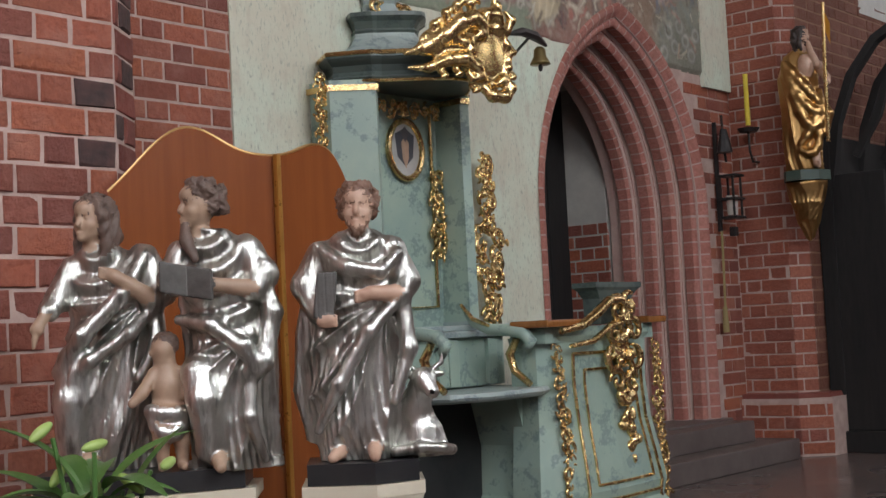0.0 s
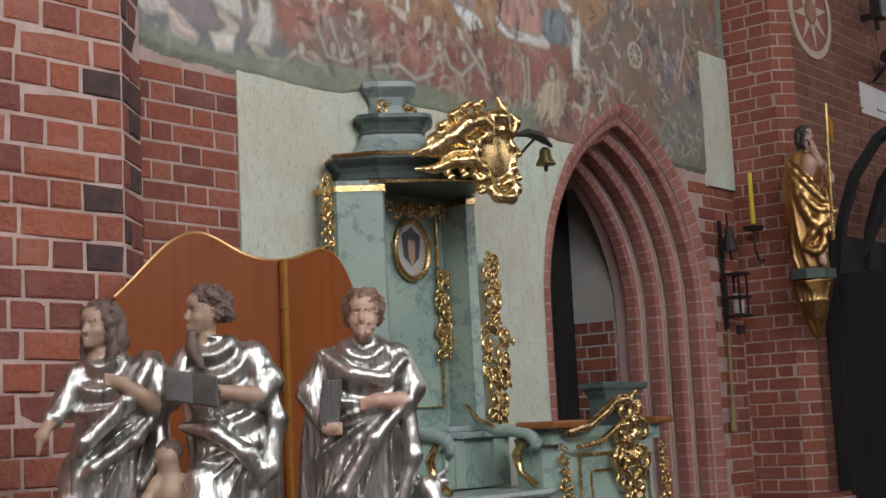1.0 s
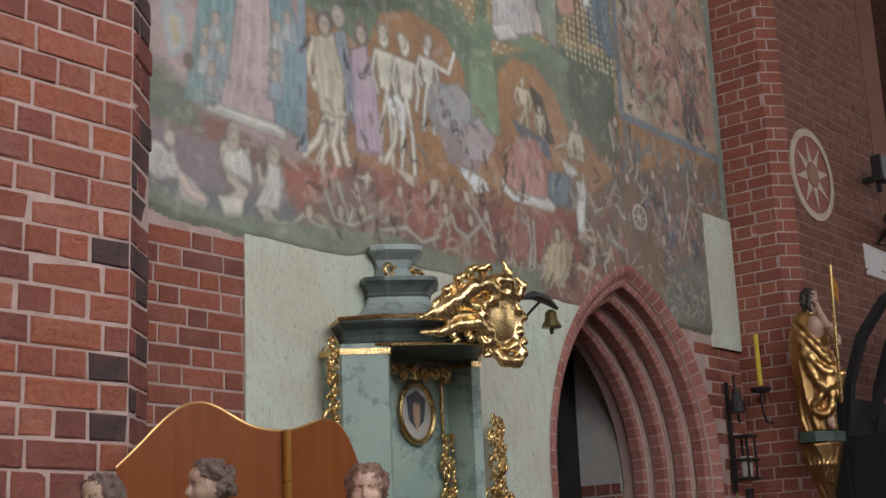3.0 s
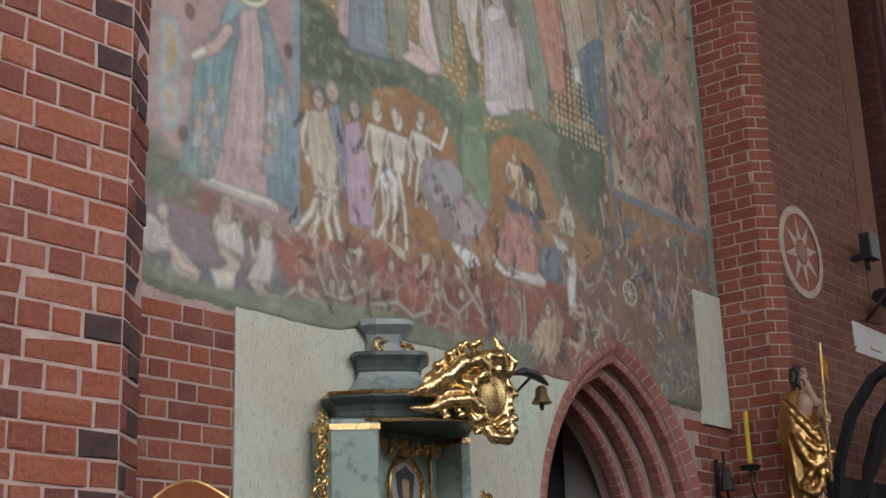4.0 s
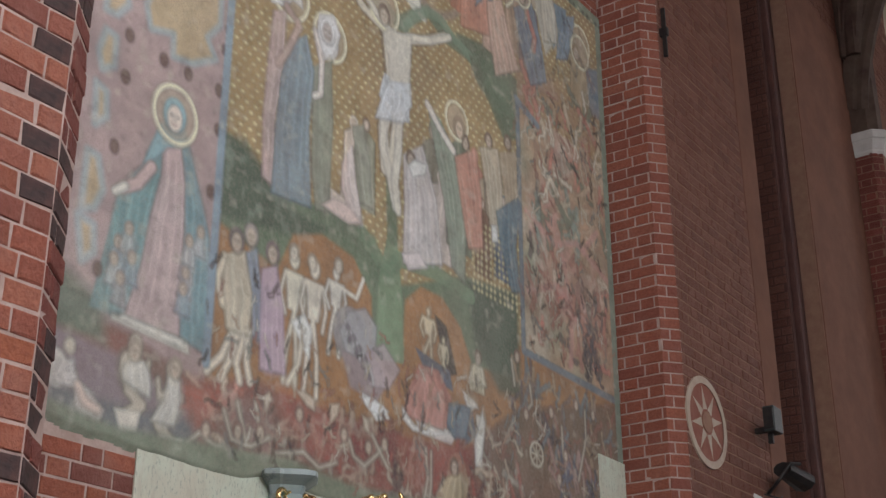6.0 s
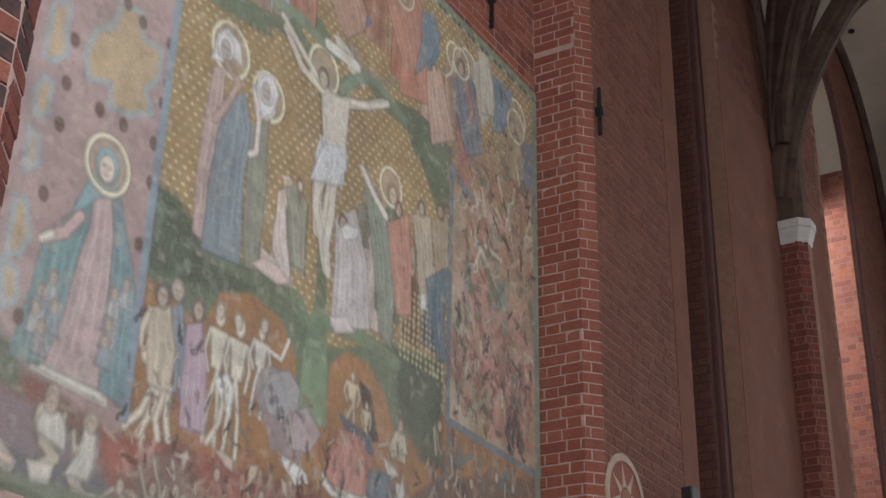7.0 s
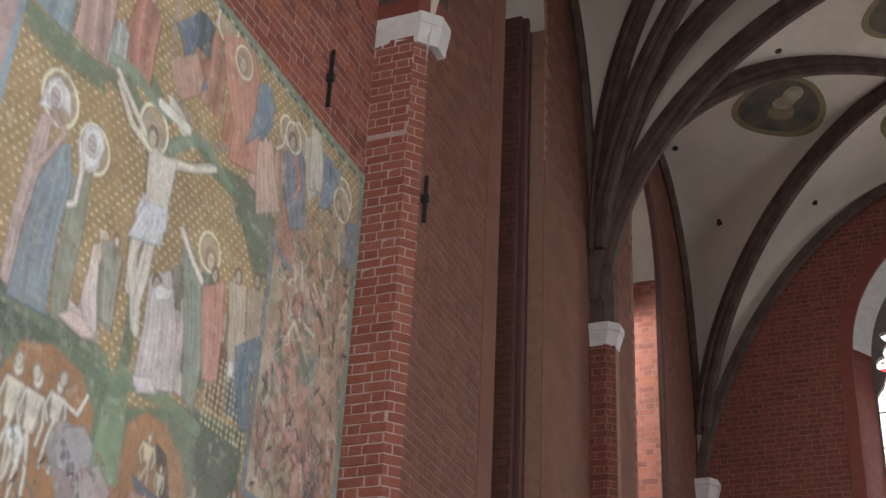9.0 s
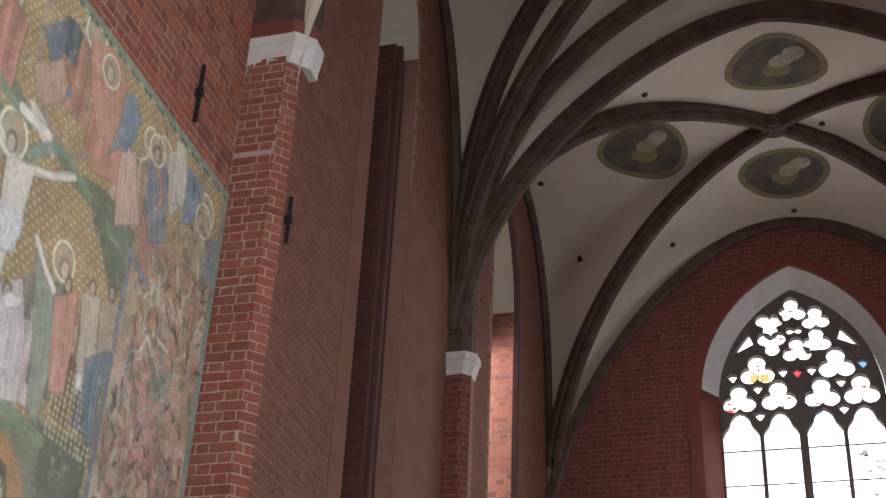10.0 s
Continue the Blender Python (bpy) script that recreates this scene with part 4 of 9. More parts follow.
# the drawn figures and cloths over the first lay-in
QUATRE, RIMBLUE = pigment(176, 148, 104), pigment(140, 152, 152)
for shape in ([(5.10, 6.06), (5.15, 6.26), (5.29, 6.38), (5.33, 6.58), (5.51, 6.62), (5.56, 6.44), (5.73, 6.46), (5.74, 6.24), (5.63, 6.09), (5.72, 5.97), (5.52, 5.84), (5.35, 5.81), (5.34, 5.97), (5.15, 5.91)],
              [(4.80, 6.27), (4.93, 6.30), (4.92, 6.10), (4.96, 5.98), (4.88, 5.87), (4.79, 5.86)], [(4.81, 5.73), (4.89, 5.72), (4.90, 5.52), (4.81, 5.46), (4.77, 5.57)], [(4.78, 5.36), (4.86, 5.33), (4.88, 5.17), (4.80, 5.09)],
              [(4.77, 4.91), (4.85, 4.90), (4.91, 4.71), (4.86, 4.58), (4.77, 4.54)], [(4.75, 4.50), (4.87, 4.48), (4.89, 4.32), (4.81, 4.24)]):
    P.lay(P.poly(shape, 0.03), QUATRE, 0.85)
    P.stroke(shape + shape[:1], 0.05, RIMBLUE, 0.8, 0.03)
for dot in ((5.00, 6.10), (4.99, 5.78), (5.28, 5.75), (5.49, 5.75), (4.99, 5.49), (4.96, 5.01), (5.77, 5.76), (5.79, 5.48), (5.76, 5.03), (5.53, 6.56), (5.80, 6.55), (5.82, 6.24), (5.80, 6.08), (5.38, 6.61), (4.93, 4.23)):
    P.lay(P.oval(*dot, 0.036, 0.048), pigment(92, 66, 56), 0.85)
# the cloaked lady and the small ones under her cloak
P.drape([(5.27, 5.19), (5.19, 4.99), (5.02, 4.76), (5.00, 4.43), (5.01, 4.00)], [(5.34, 5.18), (5.34, 5.01), (5.29, 4.80), (5.26, 4.41), (5.17, 4.03)], pigment(104, 134, 130), 5)
P.drape([(5.45, 5.28), (5.52, 5.06), (5.57, 4.70), (5.58, 4.33), (5.59, 4.02)], [(5.51, 5.33), (5.63, 5.07), (5.78, 4.71), (5.79, 4.27), (5.79, 3.97)], pigment(106, 132, 132), 4)
P.drape([(5.33, 5.18), (5.34, 4.98), (5.28, 4.69), (5.24, 4.35), (5.15, 4.02)], [(5.48, 5.25), (5.54, 4.99), (5.56, 4.62), (5.57, 4.29), (5.59, 4.02)], pigment(176, 146, 138), 8)
P.patch([(5.30, 5.32), (5.24, 5.16), (5.19, 5.00), (5.29, 5.06), (5.37, 5.18), (5.48, 5.22), (5.52, 5.34), (5.45, 5.42)], pigment(124, 150, 150))
P.halo(*(5.41, 5.42), 0.18)
P.face(*(5.41, 5.41), 0.095, pigment(126, 152, 152), pigment(206, 184, 164))
P.line([(5.26, 5.00), (5.16, 4.85), (5.05, 4.78)], 0.075, pigment(188, 154, 144))
P.line([(5.07, 4.80), (5.00, 4.74)], 0.05, pigment(206, 196, 178))
for soul in ((5.06, 4.44), (5.13, 4.55), (5.04, 4.33), (5.17, 4.38), (5.10, 4.23), (5.60, 4.54), (5.60, 4.43), (5.70, 4.73), (5.59, 4.32), (5.61, 4.64)):
    P.drape([(soul[0] - 0.035, soul[1] - 0.03), (soul[0] - 0.06, soul[1] - 0.16)], [(soul[0] + 0.035, soul[1] - 0.03), (soul[0] + 0.06, soul[1] - 0.17)], pigment(*((162, 158, 152), (138, 146, 148), (150, 140, 134))[int(soul[0] * 100) % 3]), 3, (soul[0], soul[1], 0.036), pigment(140, 122, 106), strength=0.7)
P.patch([(5.10, 3.99), (5.14, 4.03), (5.62, 4.01), (5.65, 3.95), (5.59, 3.95)], pigment(196, 188, 172))
# the two ladies beside the cross
P.drape([(6.24, 6.63), (6.21, 6.23), (6.19, 5.78), (6.21, 5.32)], [(6.37, 6.69), (6.37, 6.25), (6.31, 5.79), (6.33, 5.29)], pigment(180, 150, 140), 4)
P.drape([(6.68, 6.39), (6.70, 5.89), (6.71, 5.59), (6.77, 5.29)], [(6.89, 6.54), (6.93, 6.01), (6.92, 5.68), (6.92, 5.32)], pigment(128, 128, 108), 4)
P.drape([(6.43, 6.47), (6.35, 6.13), (6.32, 5.71), (6.31, 5.24)], [(6.60, 6.61), (6.70, 6.35), (6.67, 5.88), (6.72, 5.28)], pigment(116, 130, 134), 7)
P.patch([(6.25, 6.92), (6.21, 6.68), (6.33, 6.71), (6.42, 6.82), (6.55, 6.80), (6.50, 6.97), (6.35, 7.03)], pigment(206, 200, 192))
P.face(*(6.35, 6.85), 0.085, pigment(208, 202, 194), pigment(176, 160, 146))
P.line([(6.38, 6.73), (6.52, 6.64), (6.41, 6.39), (6.32, 6.24)], 0.06, pigment(170, 140, 124))
P.patch([(6.72, 6.85), (6.71, 6.60), (6.79, 6.48), (6.92, 6.60), (6.98, 6.80), (6.89, 6.93)], pigment(206, 198, 190))
P.face(*(6.83, 6.76), 0.085, pigment(208, 200, 192), pigment(180, 164, 150))
P.line([(6.69, 6.69), (6.78, 6.47), (6.78, 6.21), (6.71, 6.16)], 0.05, pigment(206, 190, 176))
# the figure on the tree
TREE = pigment(110, 126, 100)
P.stroke([(6.87, 7.56), (7.16, 7.63), (7.45, 7.57), (7.61, 7.56)], 0.11, TREE, 0.9, 0.03)
P.stroke([(7.78, 7.28), (7.89, 7.45), (8.10, 7.61), (8.30, 7.63), (8.47, 7.55), (8.76, 7.48)], 0.1, TREE, 0.9, 0.03)
P.lay(P.poly([(8.72, 7.51), (9.27, 7.63), (9.42, 7.38), (9.53, 7.02), (9.26, 6.90), (9.02, 7.18), (8.83, 7.29)], 0.04), pigment(92, 102, 78), 0.95)
BODY = pigment(200, 188, 168)
P.line([(6.95, 7.51), (7.19, 7.36), (7.39, 7.24), (7.63, 7.14)], 0.065, BODY)
P.line([(8.42, 7.52), (8.14, 7.34), (7.82, 7.22)], 0.065, BODY)
P.line([(7.53, 6.39), (7.52, 6.09), (7.61, 5.90), (7.69, 5.66)], 0.085, BODY)
P.line([(7.73, 6.47), (7.72, 6.14), (7.68, 5.88), (7.72, 5.64)], 0.085, BODY)
P.patch([(7.49, 7.09), (7.59, 7.17), (7.88, 7.26), (7.87, 7.00), (7.86, 6.80), (7.59, 6.70), (7.58, 6.90)], BODY)
P.drape([(7.57, 6.69), (7.48, 6.47), (7.42, 6.30)], [(7.87, 6.81), (7.89, 6.62), (7.78, 6.41)], pigment(196, 194, 190), 5)
P.face(*(7.51, 7.26), 0.075, pigment(120, 98, 80), pigment(180, 160, 136))
P.line([(7.54, 7.60), (7.75, 7.61), (7.95, 7.62)], 0.1, pigment(206, 198, 180))
P.drape([(7.04, 5.76), (7.04, 5.56), (7.18, 5.35)], [(7.15, 5.97), (7.21, 5.68), (7.29, 5.37)], pigment(202, 176, 162), 3)
P.patch([(6.83, 5.35), (6.95, 5.45), (7.13, 5.46), (7.29, 5.37), (7.13, 5.31)], pigment(206, 178, 164))
P.drape([(7.15, 6.11), (7.21, 5.81), (7.28, 5.53)], [(7.28, 6.18), (7.37, 5.88), (7.41, 5.53)], pigment(140, 136, 116), 3)
# the crowd beyond it
for left, right, tone, many, at in (([(7.78, 6.14), (7.80, 5.74), (7.79, 5.23)], [(8.04, 6.33), (8.23, 5.92), (8.31, 5.39)], (190, 176, 166), 6, (7.88, 6.14)), ([(8.10, 6.73), (8.22, 6.32), (8.33, 5.96), (8.44, 5.42)], [(8.29, 6.66), (8.55, 6.41), (8.66, 6.05), (8.62, 5.33)], (126, 132, 112), 5, None),
                                   ([(8.49, 6.42), (8.57, 6.06), (8.68, 5.66)], [(8.81, 6.62), (8.89, 6.20), (8.90, 5.74)], (178, 122, 100), 4, (8.65, 6.61)), ([(8.87, 6.67), (8.95, 6.33), (9.01, 5.99)], [(9.16, 6.77), (9.22, 6.44), (9.20, 5.95)], (176, 158, 132), 4, (9.01, 6.79)),
                                   ([(9.18, 6.75), (9.25, 6.35), (9.30, 6.10)], [(9.46, 6.87), (9.47, 6.50), (9.53, 6.08)], (160, 138, 110), 3, (9.32, 6.90)), ([(9.11, 6.16), (9.18, 5.84), (9.33, 5.49)], [(9.51, 6.46), (9.42, 5.93), (9.47, 5.54)], (88, 106, 112), 3, None)):
    P.drape(left, right, pigment(*tone), many, (*at, 0.06) if at else None)
P.line([(8.10, 6.73), (8.28, 6.58), (8.47, 6.46)], 0.07, pigment(204, 190, 176))
P.patch([(7.85, 6.08), (7.93, 6.16), (8.09, 6.18), (8.08, 6.08), (7.90, 5.99)], pigment(202, 196, 184))
P.patch([(7.77, 5.31), (8.00, 5.40), (8.11, 5.30), (7.86, 5.20)], pigment(196, 180, 172))
P.patch([(9.03, 6.00), (9.12, 6.03), (9.13, 5.88), (9.04, 5.85)], pigment(204, 200, 190))
P.face(*(8.56, 6.71), 0.08, pigment(140, 116, 92), pigment(190, 166, 138))
# along the upper edge
P.drape([(8.22, 8.83), (8.36, 8.47), (8.60, 8.09), (8.59, 7.72)], [(8.71, 9.13), (8.95, 8.79), (9.01, 8.32), (9.06, 7.86)], pigment(178, 118, 92), 5)
P.halo(*(8.61, 8.80), 0.15)
P.face(*(8.60, 8.78), 0.08, pigment(150, 120, 90))
P.drape([(8.91, 8.79), (8.92, 8.47), (8.83, 8.05)], [(9.09, 8.89), (9.25, 8.71), (9.10, 8.38)], pigment(104, 122, 130), 3)
P.drape([(7.54, 8.43), (7.69, 8.30), (7.73, 8.19)], [(7.77, 8.71), (7.89, 8.59), (7.83, 8.30)], pigment(92, 104, 116), 3)
P.drape([(7.55, 8.05), (7.63, 7.91), (7.79, 7.80)], [(7.89, 8.38), (8.05, 8.23), (8.03, 8.03)], pigment(172, 132, 108), 4)
P.drape([(9.02, 8.20), (9.06, 7.86), (9.14, 7.49)], [(9.27, 8.37), (9.38, 8.07), (9.55, 7.74)], pigment(184, 146, 124), 4)
P.drape([(9.48, 8.39), (9.57, 8.06), (9.75, 7.68)], [(9.82, 8.62), (9.97, 8.26), (10.05, 7.86)], pigment(112, 118, 124), 5)
P.line([(9.71, 8.48), (9.85, 8.24), (9.82, 8.10)], 0.07, pigment(172, 110, 92))
P.halo(*(9.63, 8.64), 0.15)
P.face(*(9.63, 8.59), 0.075)
P.line([(9.36, 8.34), (9.46, 8.44), (9.48, 8.57)], 0.035, pigment(214, 202, 168))
P.drape([(9.95, 8.98), (9.99, 8.60), (10.03, 8.30)], [(10.16, 9.09), (10.28, 8.72), (10.32, 8.41)], pigment(182, 168, 146), 3)
P.drape([(10.46, 8.81), (10.30, 8.47), (10.25, 8.21)], [(10.66, 8.91), (10.60, 8.59), (10.48, 8.32)], pigment(112, 126, 136), 3)
P.halo(*(10.73, 8.52), 0.17)
P.face(*(10.66, 8.49), 0.075, pigment(140, 112, 80))
# the walkers below the hill
TAN = pigment(182, 166, 140)
for leg in ([(6.03, 4.18), (5.95, 4.00), (5.85, 3.90), (5.83, 3.87)], [(6.08, 4.18), (6.01, 3.97), (5.95, 3.86)], [(6.14, 4.20), (6.08, 3.99), (6.12, 3.88)], [(6.18, 4.22), (6.17, 4.01), (6.21, 3.90)]):
    P.line(leg, 0.05, pigment(200, 184, 160))
P.drape([(5.91, 4.66), (5.91, 4.42), (5.97, 4.18)], [(6.10, 4.75), (6.21, 4.45), (6.17, 4.19)], TAN, 2, (*(6.02, 4.79), 0.07), pigment(104, 92, 88))
P.line([(5.92, 4.65), (5.87, 4.48), (5.93, 4.33)], 0.05, pigment(198, 180, 152))
P.drape([(6.11, 4.74), (6.19, 4.48), (6.21, 4.19)], [(6.21, 4.80), (6.27, 4.51), (6.29, 4.19)], pigment(128, 136, 144), 3, (*(6.15, 4.87), 0.065), pigment(150, 134, 124))
P.drape([(6.26, 4.68), (6.27, 4.39), (6.29, 4.00)], [(6.41, 4.75), (6.49, 4.47), (6.54, 4.03)], pigment(166, 140, 148), 5, (*(6.36, 4.82), 0.065), pigment(120, 100, 96))
for fx in ((6.57, 4.90), (6.76, 4.89), (7.04, 4.96)):
    P.face(*fx, 0.05, pigment(150, 132, 112), pigment(200, 186, 164))
P.patch([(6.57, 4.41), (6.70, 4.50), (6.78, 4.41), (6.77, 4.19), (6.68, 4.28)], pigment(214, 208, 196))
P.line([(6.68, 4.29), (6.66, 4.14), (6.56, 3.98)], 0.04, pigment(206, 192, 168))
# beasts and cloths at the foot of the hill
P.patch([(7.07, 4.50), (7.16, 4.66), (7.35, 4.74), (7.49, 4.64), (7.48, 4.47), (7.30, 4.35), (7.14, 4.36)], pigment(150, 144, 142), 0.85)
P.patch([(7.33, 4.38), (7.57, 4.54), (7.77, 4.39), (7.64, 4.21), (7.41, 4.18)], pigment(162, 142, 140), 0.85)
KX, KZ = (7.12, 4.58)
for k in range(9):
    P.line([(KX + 0.035 * k, KZ - 0.03 * k), (KX + 0.05 + 0.035 * k, KZ - 0.05 - 0.035 * k), (KX + 0.02 + 0.04 * k, KZ - 0.1 - 0.035 * k)], 0.018, pigment(104, 96, 98) if k % 2 else pigment(186, 178, 172), 0.7)
P.patch([(7.31, 4.08), (7.45, 4.11), (7.64, 4.05), (7.53, 4.00), (7.42, 4.01)], pigment(208, 204, 196))
P.drape([(8.03, 4.45), (7.86, 4.24), (7.81, 4.07)], [(8.12, 4.47), (8.36, 4.28), (8.32, 4.07)], pigment(180, 122, 106), 5)
P.patch([(7.80, 4.13), (7.94, 4.03), (8.17, 4.02), (8.44, 4.08), (8.17, 3.99), (7.93, 3.98), (7.81, 4.04)], pigment(208, 202, 192))
P.patch([(8.39, 4.29), (8.69, 4.33), (8.62, 4.07), (8.46, 4.04), (8.36, 4.13)], pigment(96, 112, 120), 0.85)
P.patch([(8.59, 4.40), (8.73, 4.40), (8.80, 4.35), (8.64, 4.33)], pigment(206, 198, 186))
P.patch([(8.85, 4.35), (8.89, 4.25), (8.84, 3.97), (8.75, 3.88), (8.73, 4.06)], pigment(200, 194, 180))
P.drape([(8.71, 4.68), (8.67, 4.53)], [(8.87, 4.70), (8.92, 4.55)], pigment(188, 174, 144), 2, (*(8.80, 4.77), 0.05))
# kneeling ones and the torn folk below
for left, right, at in (([(5.19, 3.75), (5.18, 3.67), (5.20, 3.64)], [(5.33, 3.80), (5.39, 3.72), (5.40, 3.59)], (5.26, 3.84)), ([(5.52, 3.76), (5.51, 3.63), (5.42, 3.47)], [(5.62, 3.76), (5.64, 3.64), (5.60, 3.47)], (5.58, 3.82))):
    P.drape(left, right, pigment(198, 188, 170), 3, (*at, 0.055), pigment(150, 132, 112))
P.drape([(4.75, 3.65), (4.71, 3.57), (4.72, 3.51)], [(4.83, 3.67), (4.88, 3.56), (5.01, 3.52)], pigment(196, 182, 170), 3)
P.line([(4.88, 3.54), (4.94, 3.46), (5.03, 3.44)], 0.05, pigment(196, 168, 150))
for q, tone in (([(5.69, 3.79), (5.86, 3.81), (6.01, 3.71), (5.81, 3.46), (5.68, 3.61)], (150, 78, 62)), ([(6.47, 3.94), (6.75, 3.94), (6.68, 3.69), (6.52, 3.70)], (152, 76, 62)), ([(6.69, 3.81), (7.10, 3.97), (7.14, 3.54), (6.73, 3.55)], (148, 72, 60)), ([(7.72, 3.89), (8.72, 4.04), (8.62, 3.80), (7.96, 3.52), (7.83, 3.66)], (146, 74, 62)),
                 ([(7.15, 3.87), (7.72, 3.89), (7.64, 3.63), (7.20, 3.56)], (124, 62, 56)), ([(6.01, 3.78), (6.42, 3.76), (6.46, 3.50), (6.20, 3.46), (5.96, 3.56)], (122, 92, 84))):
    P.lay(P.poly(q, 0.12), pigment(*tone), 0.65)
P.patch([(6.64, 3.96), (6.75, 3.97), (6.84, 3.94), (6.84, 3.86), (6.76, 3.88)], pigment(188, 168, 144))
P.patch([(6.99, 3.95), (7.10, 3.98), (7.08, 3.89), (7.00, 3.81)], pigment(186, 164, 138))
P.patch([(7.34, 3.96), (7.41, 3.94), (7.43, 3.84), (7.37, 3.86)], pigment(186, 168, 142))
SNAKE = pigment(176, 162, 140)
for run in ([(5.72, 3.41), (5.81, 3.49), (5.93, 3.44), (6.15, 3.43), (6.41, 3.46), (6.68, 3.48)], [(6.00, 3.67), (6.08, 3.51), (6.25, 3.50), (6.41, 3.59)], [(6.49, 3.51), (6.74, 3.57), (6.90, 3.50), (7.08, 3.57)], [(7.21, 3.75), (7.26, 3.65), (7.38, 3.61), (7.51, 3.71), (7.62, 3.83)], [(7.46, 3.84), (7.55, 3.74), (7.64, 3.65)],
            [(8.09, 3.88), (8.12, 3.67), (8.05, 3.41)], [(8.16, 3.87), (8.16, 3.63), (8.12, 3.38)], [(8.32, 3.70), (8.24, 3.56), (8.33, 3.40)], [(6.11, 3.75), (6.20, 3.53)], [(6.27, 3.80), (6.32, 3.62)], [(9.30, 4.89), (9.34, 4.68)], [(9.58, 4.74), (9.61, 4.59), (9.51, 4.50)], [(9.68, 4.46), (9.80, 4.39)], [(10.09, 4.50), (10.10, 4.25)], [(10.51, 4.74), (10.51, 4.48), (10.35, 4.09)]):
    P.line(run, 0.028, SNAKE, 0.8)
P.drape([(8.36, 3.73), (8.24, 3.56), (8.29, 3.40)], [(8.55, 3.79), (8.57, 3.61), (8.48, 3.47)], pigment(176, 152, 116), 3, (*(8.46, 3.82), 0.055))
for at in ((6.69, 3.81), (7.15, 3.78), (7.42, 3.75), (7.60, 3.81), (6.33, 3.61), (6.13, 3.57), (5.86, 3.52), (9.39, 4.94), (9.51, 4.48), (9.92, 4.59), (10.36, 4.76), (10.66, 4.74), (10.14, 4.26), (10.02, 4.04)):
    P.face(*at, 0.045, pigment(120, 88, 76), pigment(178, 156, 132))

# borders
P.lay(P.poly([(4.3, 3.46), (5.2, 3.38), (5.9, 3.44), (6.6, 3.5), (7.2, 3.46), (8.2, 3.5), (8.3, 3.18), (4.3, 3.18)], 0.05), pigment(106, 114, 90), 0.92)
P.stroke([(5.84, 9.2), (5.82, 3.92)], 0.07, pigment(118, 134, 142), 0.95)
P.stroke([(9.5, 7.4), (9.5, 5.02), (11.15, 4.98)], 0.07, pigment(98, 108, 112), 0.95)
P.stroke([(9.48, 7.42), (9.85, 7.3)], 0.08, pigment(110, 120, 124), 0.95)
P.stroke([(4.3, 9.1), (11.2, 9.1)], 0.14, pigment(112, 124, 98), 1)
P.stroke([(11.15, 9.1), (11.15, 4.4)], 0.11, pigment(110, 122, 104), 0.95)
for k in range(60):
    P.lay(P.oval(5.9 + k * 0.09, 9.06, 0.03, 0.018), pigment(60, 62, 52) if k % 3 else pigment(190, 176, 140), 0.8)

# an even veil of old limewash over all, and colours run a little together
for _ in range(1):
    P.c[1:-1, 1:-1] = 0.2 * (P.c[1:-1, 1:-1] + P.c[:-2, 1:-1] + P.c[2:, 1:-1] + P.c[1:-1, :-2] + P.c[1:-1, 2:])
P.lay(np.ones(X.shape), pigment(158, 146, 138), 0.05)
EVERY = ((190, 176, 154), (84, 70, 62), (160, 122, 98), (112, 112, 104), (176, 158, 132), (70, 62, 60), (142, 92, 76))
P.crowd(9.4, 11.1, 5.3, 9.0, 90, 0.2, EVERY, 0.2)
P.crowd(9.6, 11.1, 5.1, 7.9, 160, 0.12, EVERY, 0.5)
P.crowd(5.8, 11.1, 3.4, 4.6, 260, 0.10, EVERY, 0.45)

# brushwork: uneven washes, and the drawing shows darker where colours meet
for size, amount in ((0.3, 0.3), (0.09, 0.3), (0.03, 0.14)):
    P.c *= (1 - amount / 2 + amount * P.cloud(size, 2))[..., None]
grey = P.c.mean(axis=2, keepdims=True)
P.c[...] = P.c * 0.84 + grey * 0.16 * np.array((1.03, 1.0, 0.96))
gz, gx = np.gradient(grey[..., 0])
P.c *= 1 - 0.2 * np.clip(np.hypot(gx, gz) * 14 - 0.06, 0, 1)[..., None]
P.c *= 1.16

# age: blooms of lime, rubbed places, fine flecks
P.lay(np.clip(big * 2.2 - 1.05, 0, 1), pigment(168, 154, 138), 0.2)
P.lay(np.clip(mid * 2.6 - 1.5, 0, 1), pigment(120, 104, 92), 0.34)
P.lay(np.clip(small * 3 - 1.95, 0, 1), pigment(186, 172, 152), 0.42)
P.lay(np.clip(P.cloud(0.045, 1) * 3 - 2.15, 0, 1), pigment(84, 70, 62), 0.25)


def fresco():
    n = Nodes("old_fresco")
    at = n.add("ShaderNodeAttribute")
    at.attribute_name = "pigment"
    fine, grain = n.noise(34, 5, 0.7), n.noise(130, 2, 0.6)
    c = n.mix(n.ramp(fine, (0.42, (0, 0, 0)), (0.75, (0.3, 0.3, 0.3))), at.outputs["Color"], (0.42, 0.36, 0.30))
    c = n.mix(n.ramp(grain, (0.3, (0.25, 0.25, 0.25)), (0.55, (0, 0, 0))), c, (0.13, 0.10, 0.085))
    n.bsdf.inputs["Specular IOR Level"].default_value = 0.15
    return n.done(c, 0.92, 0, n.math("ADD", fine, n.math("MULTIPLY", grain, 0.4)), 0.2, 0.004)


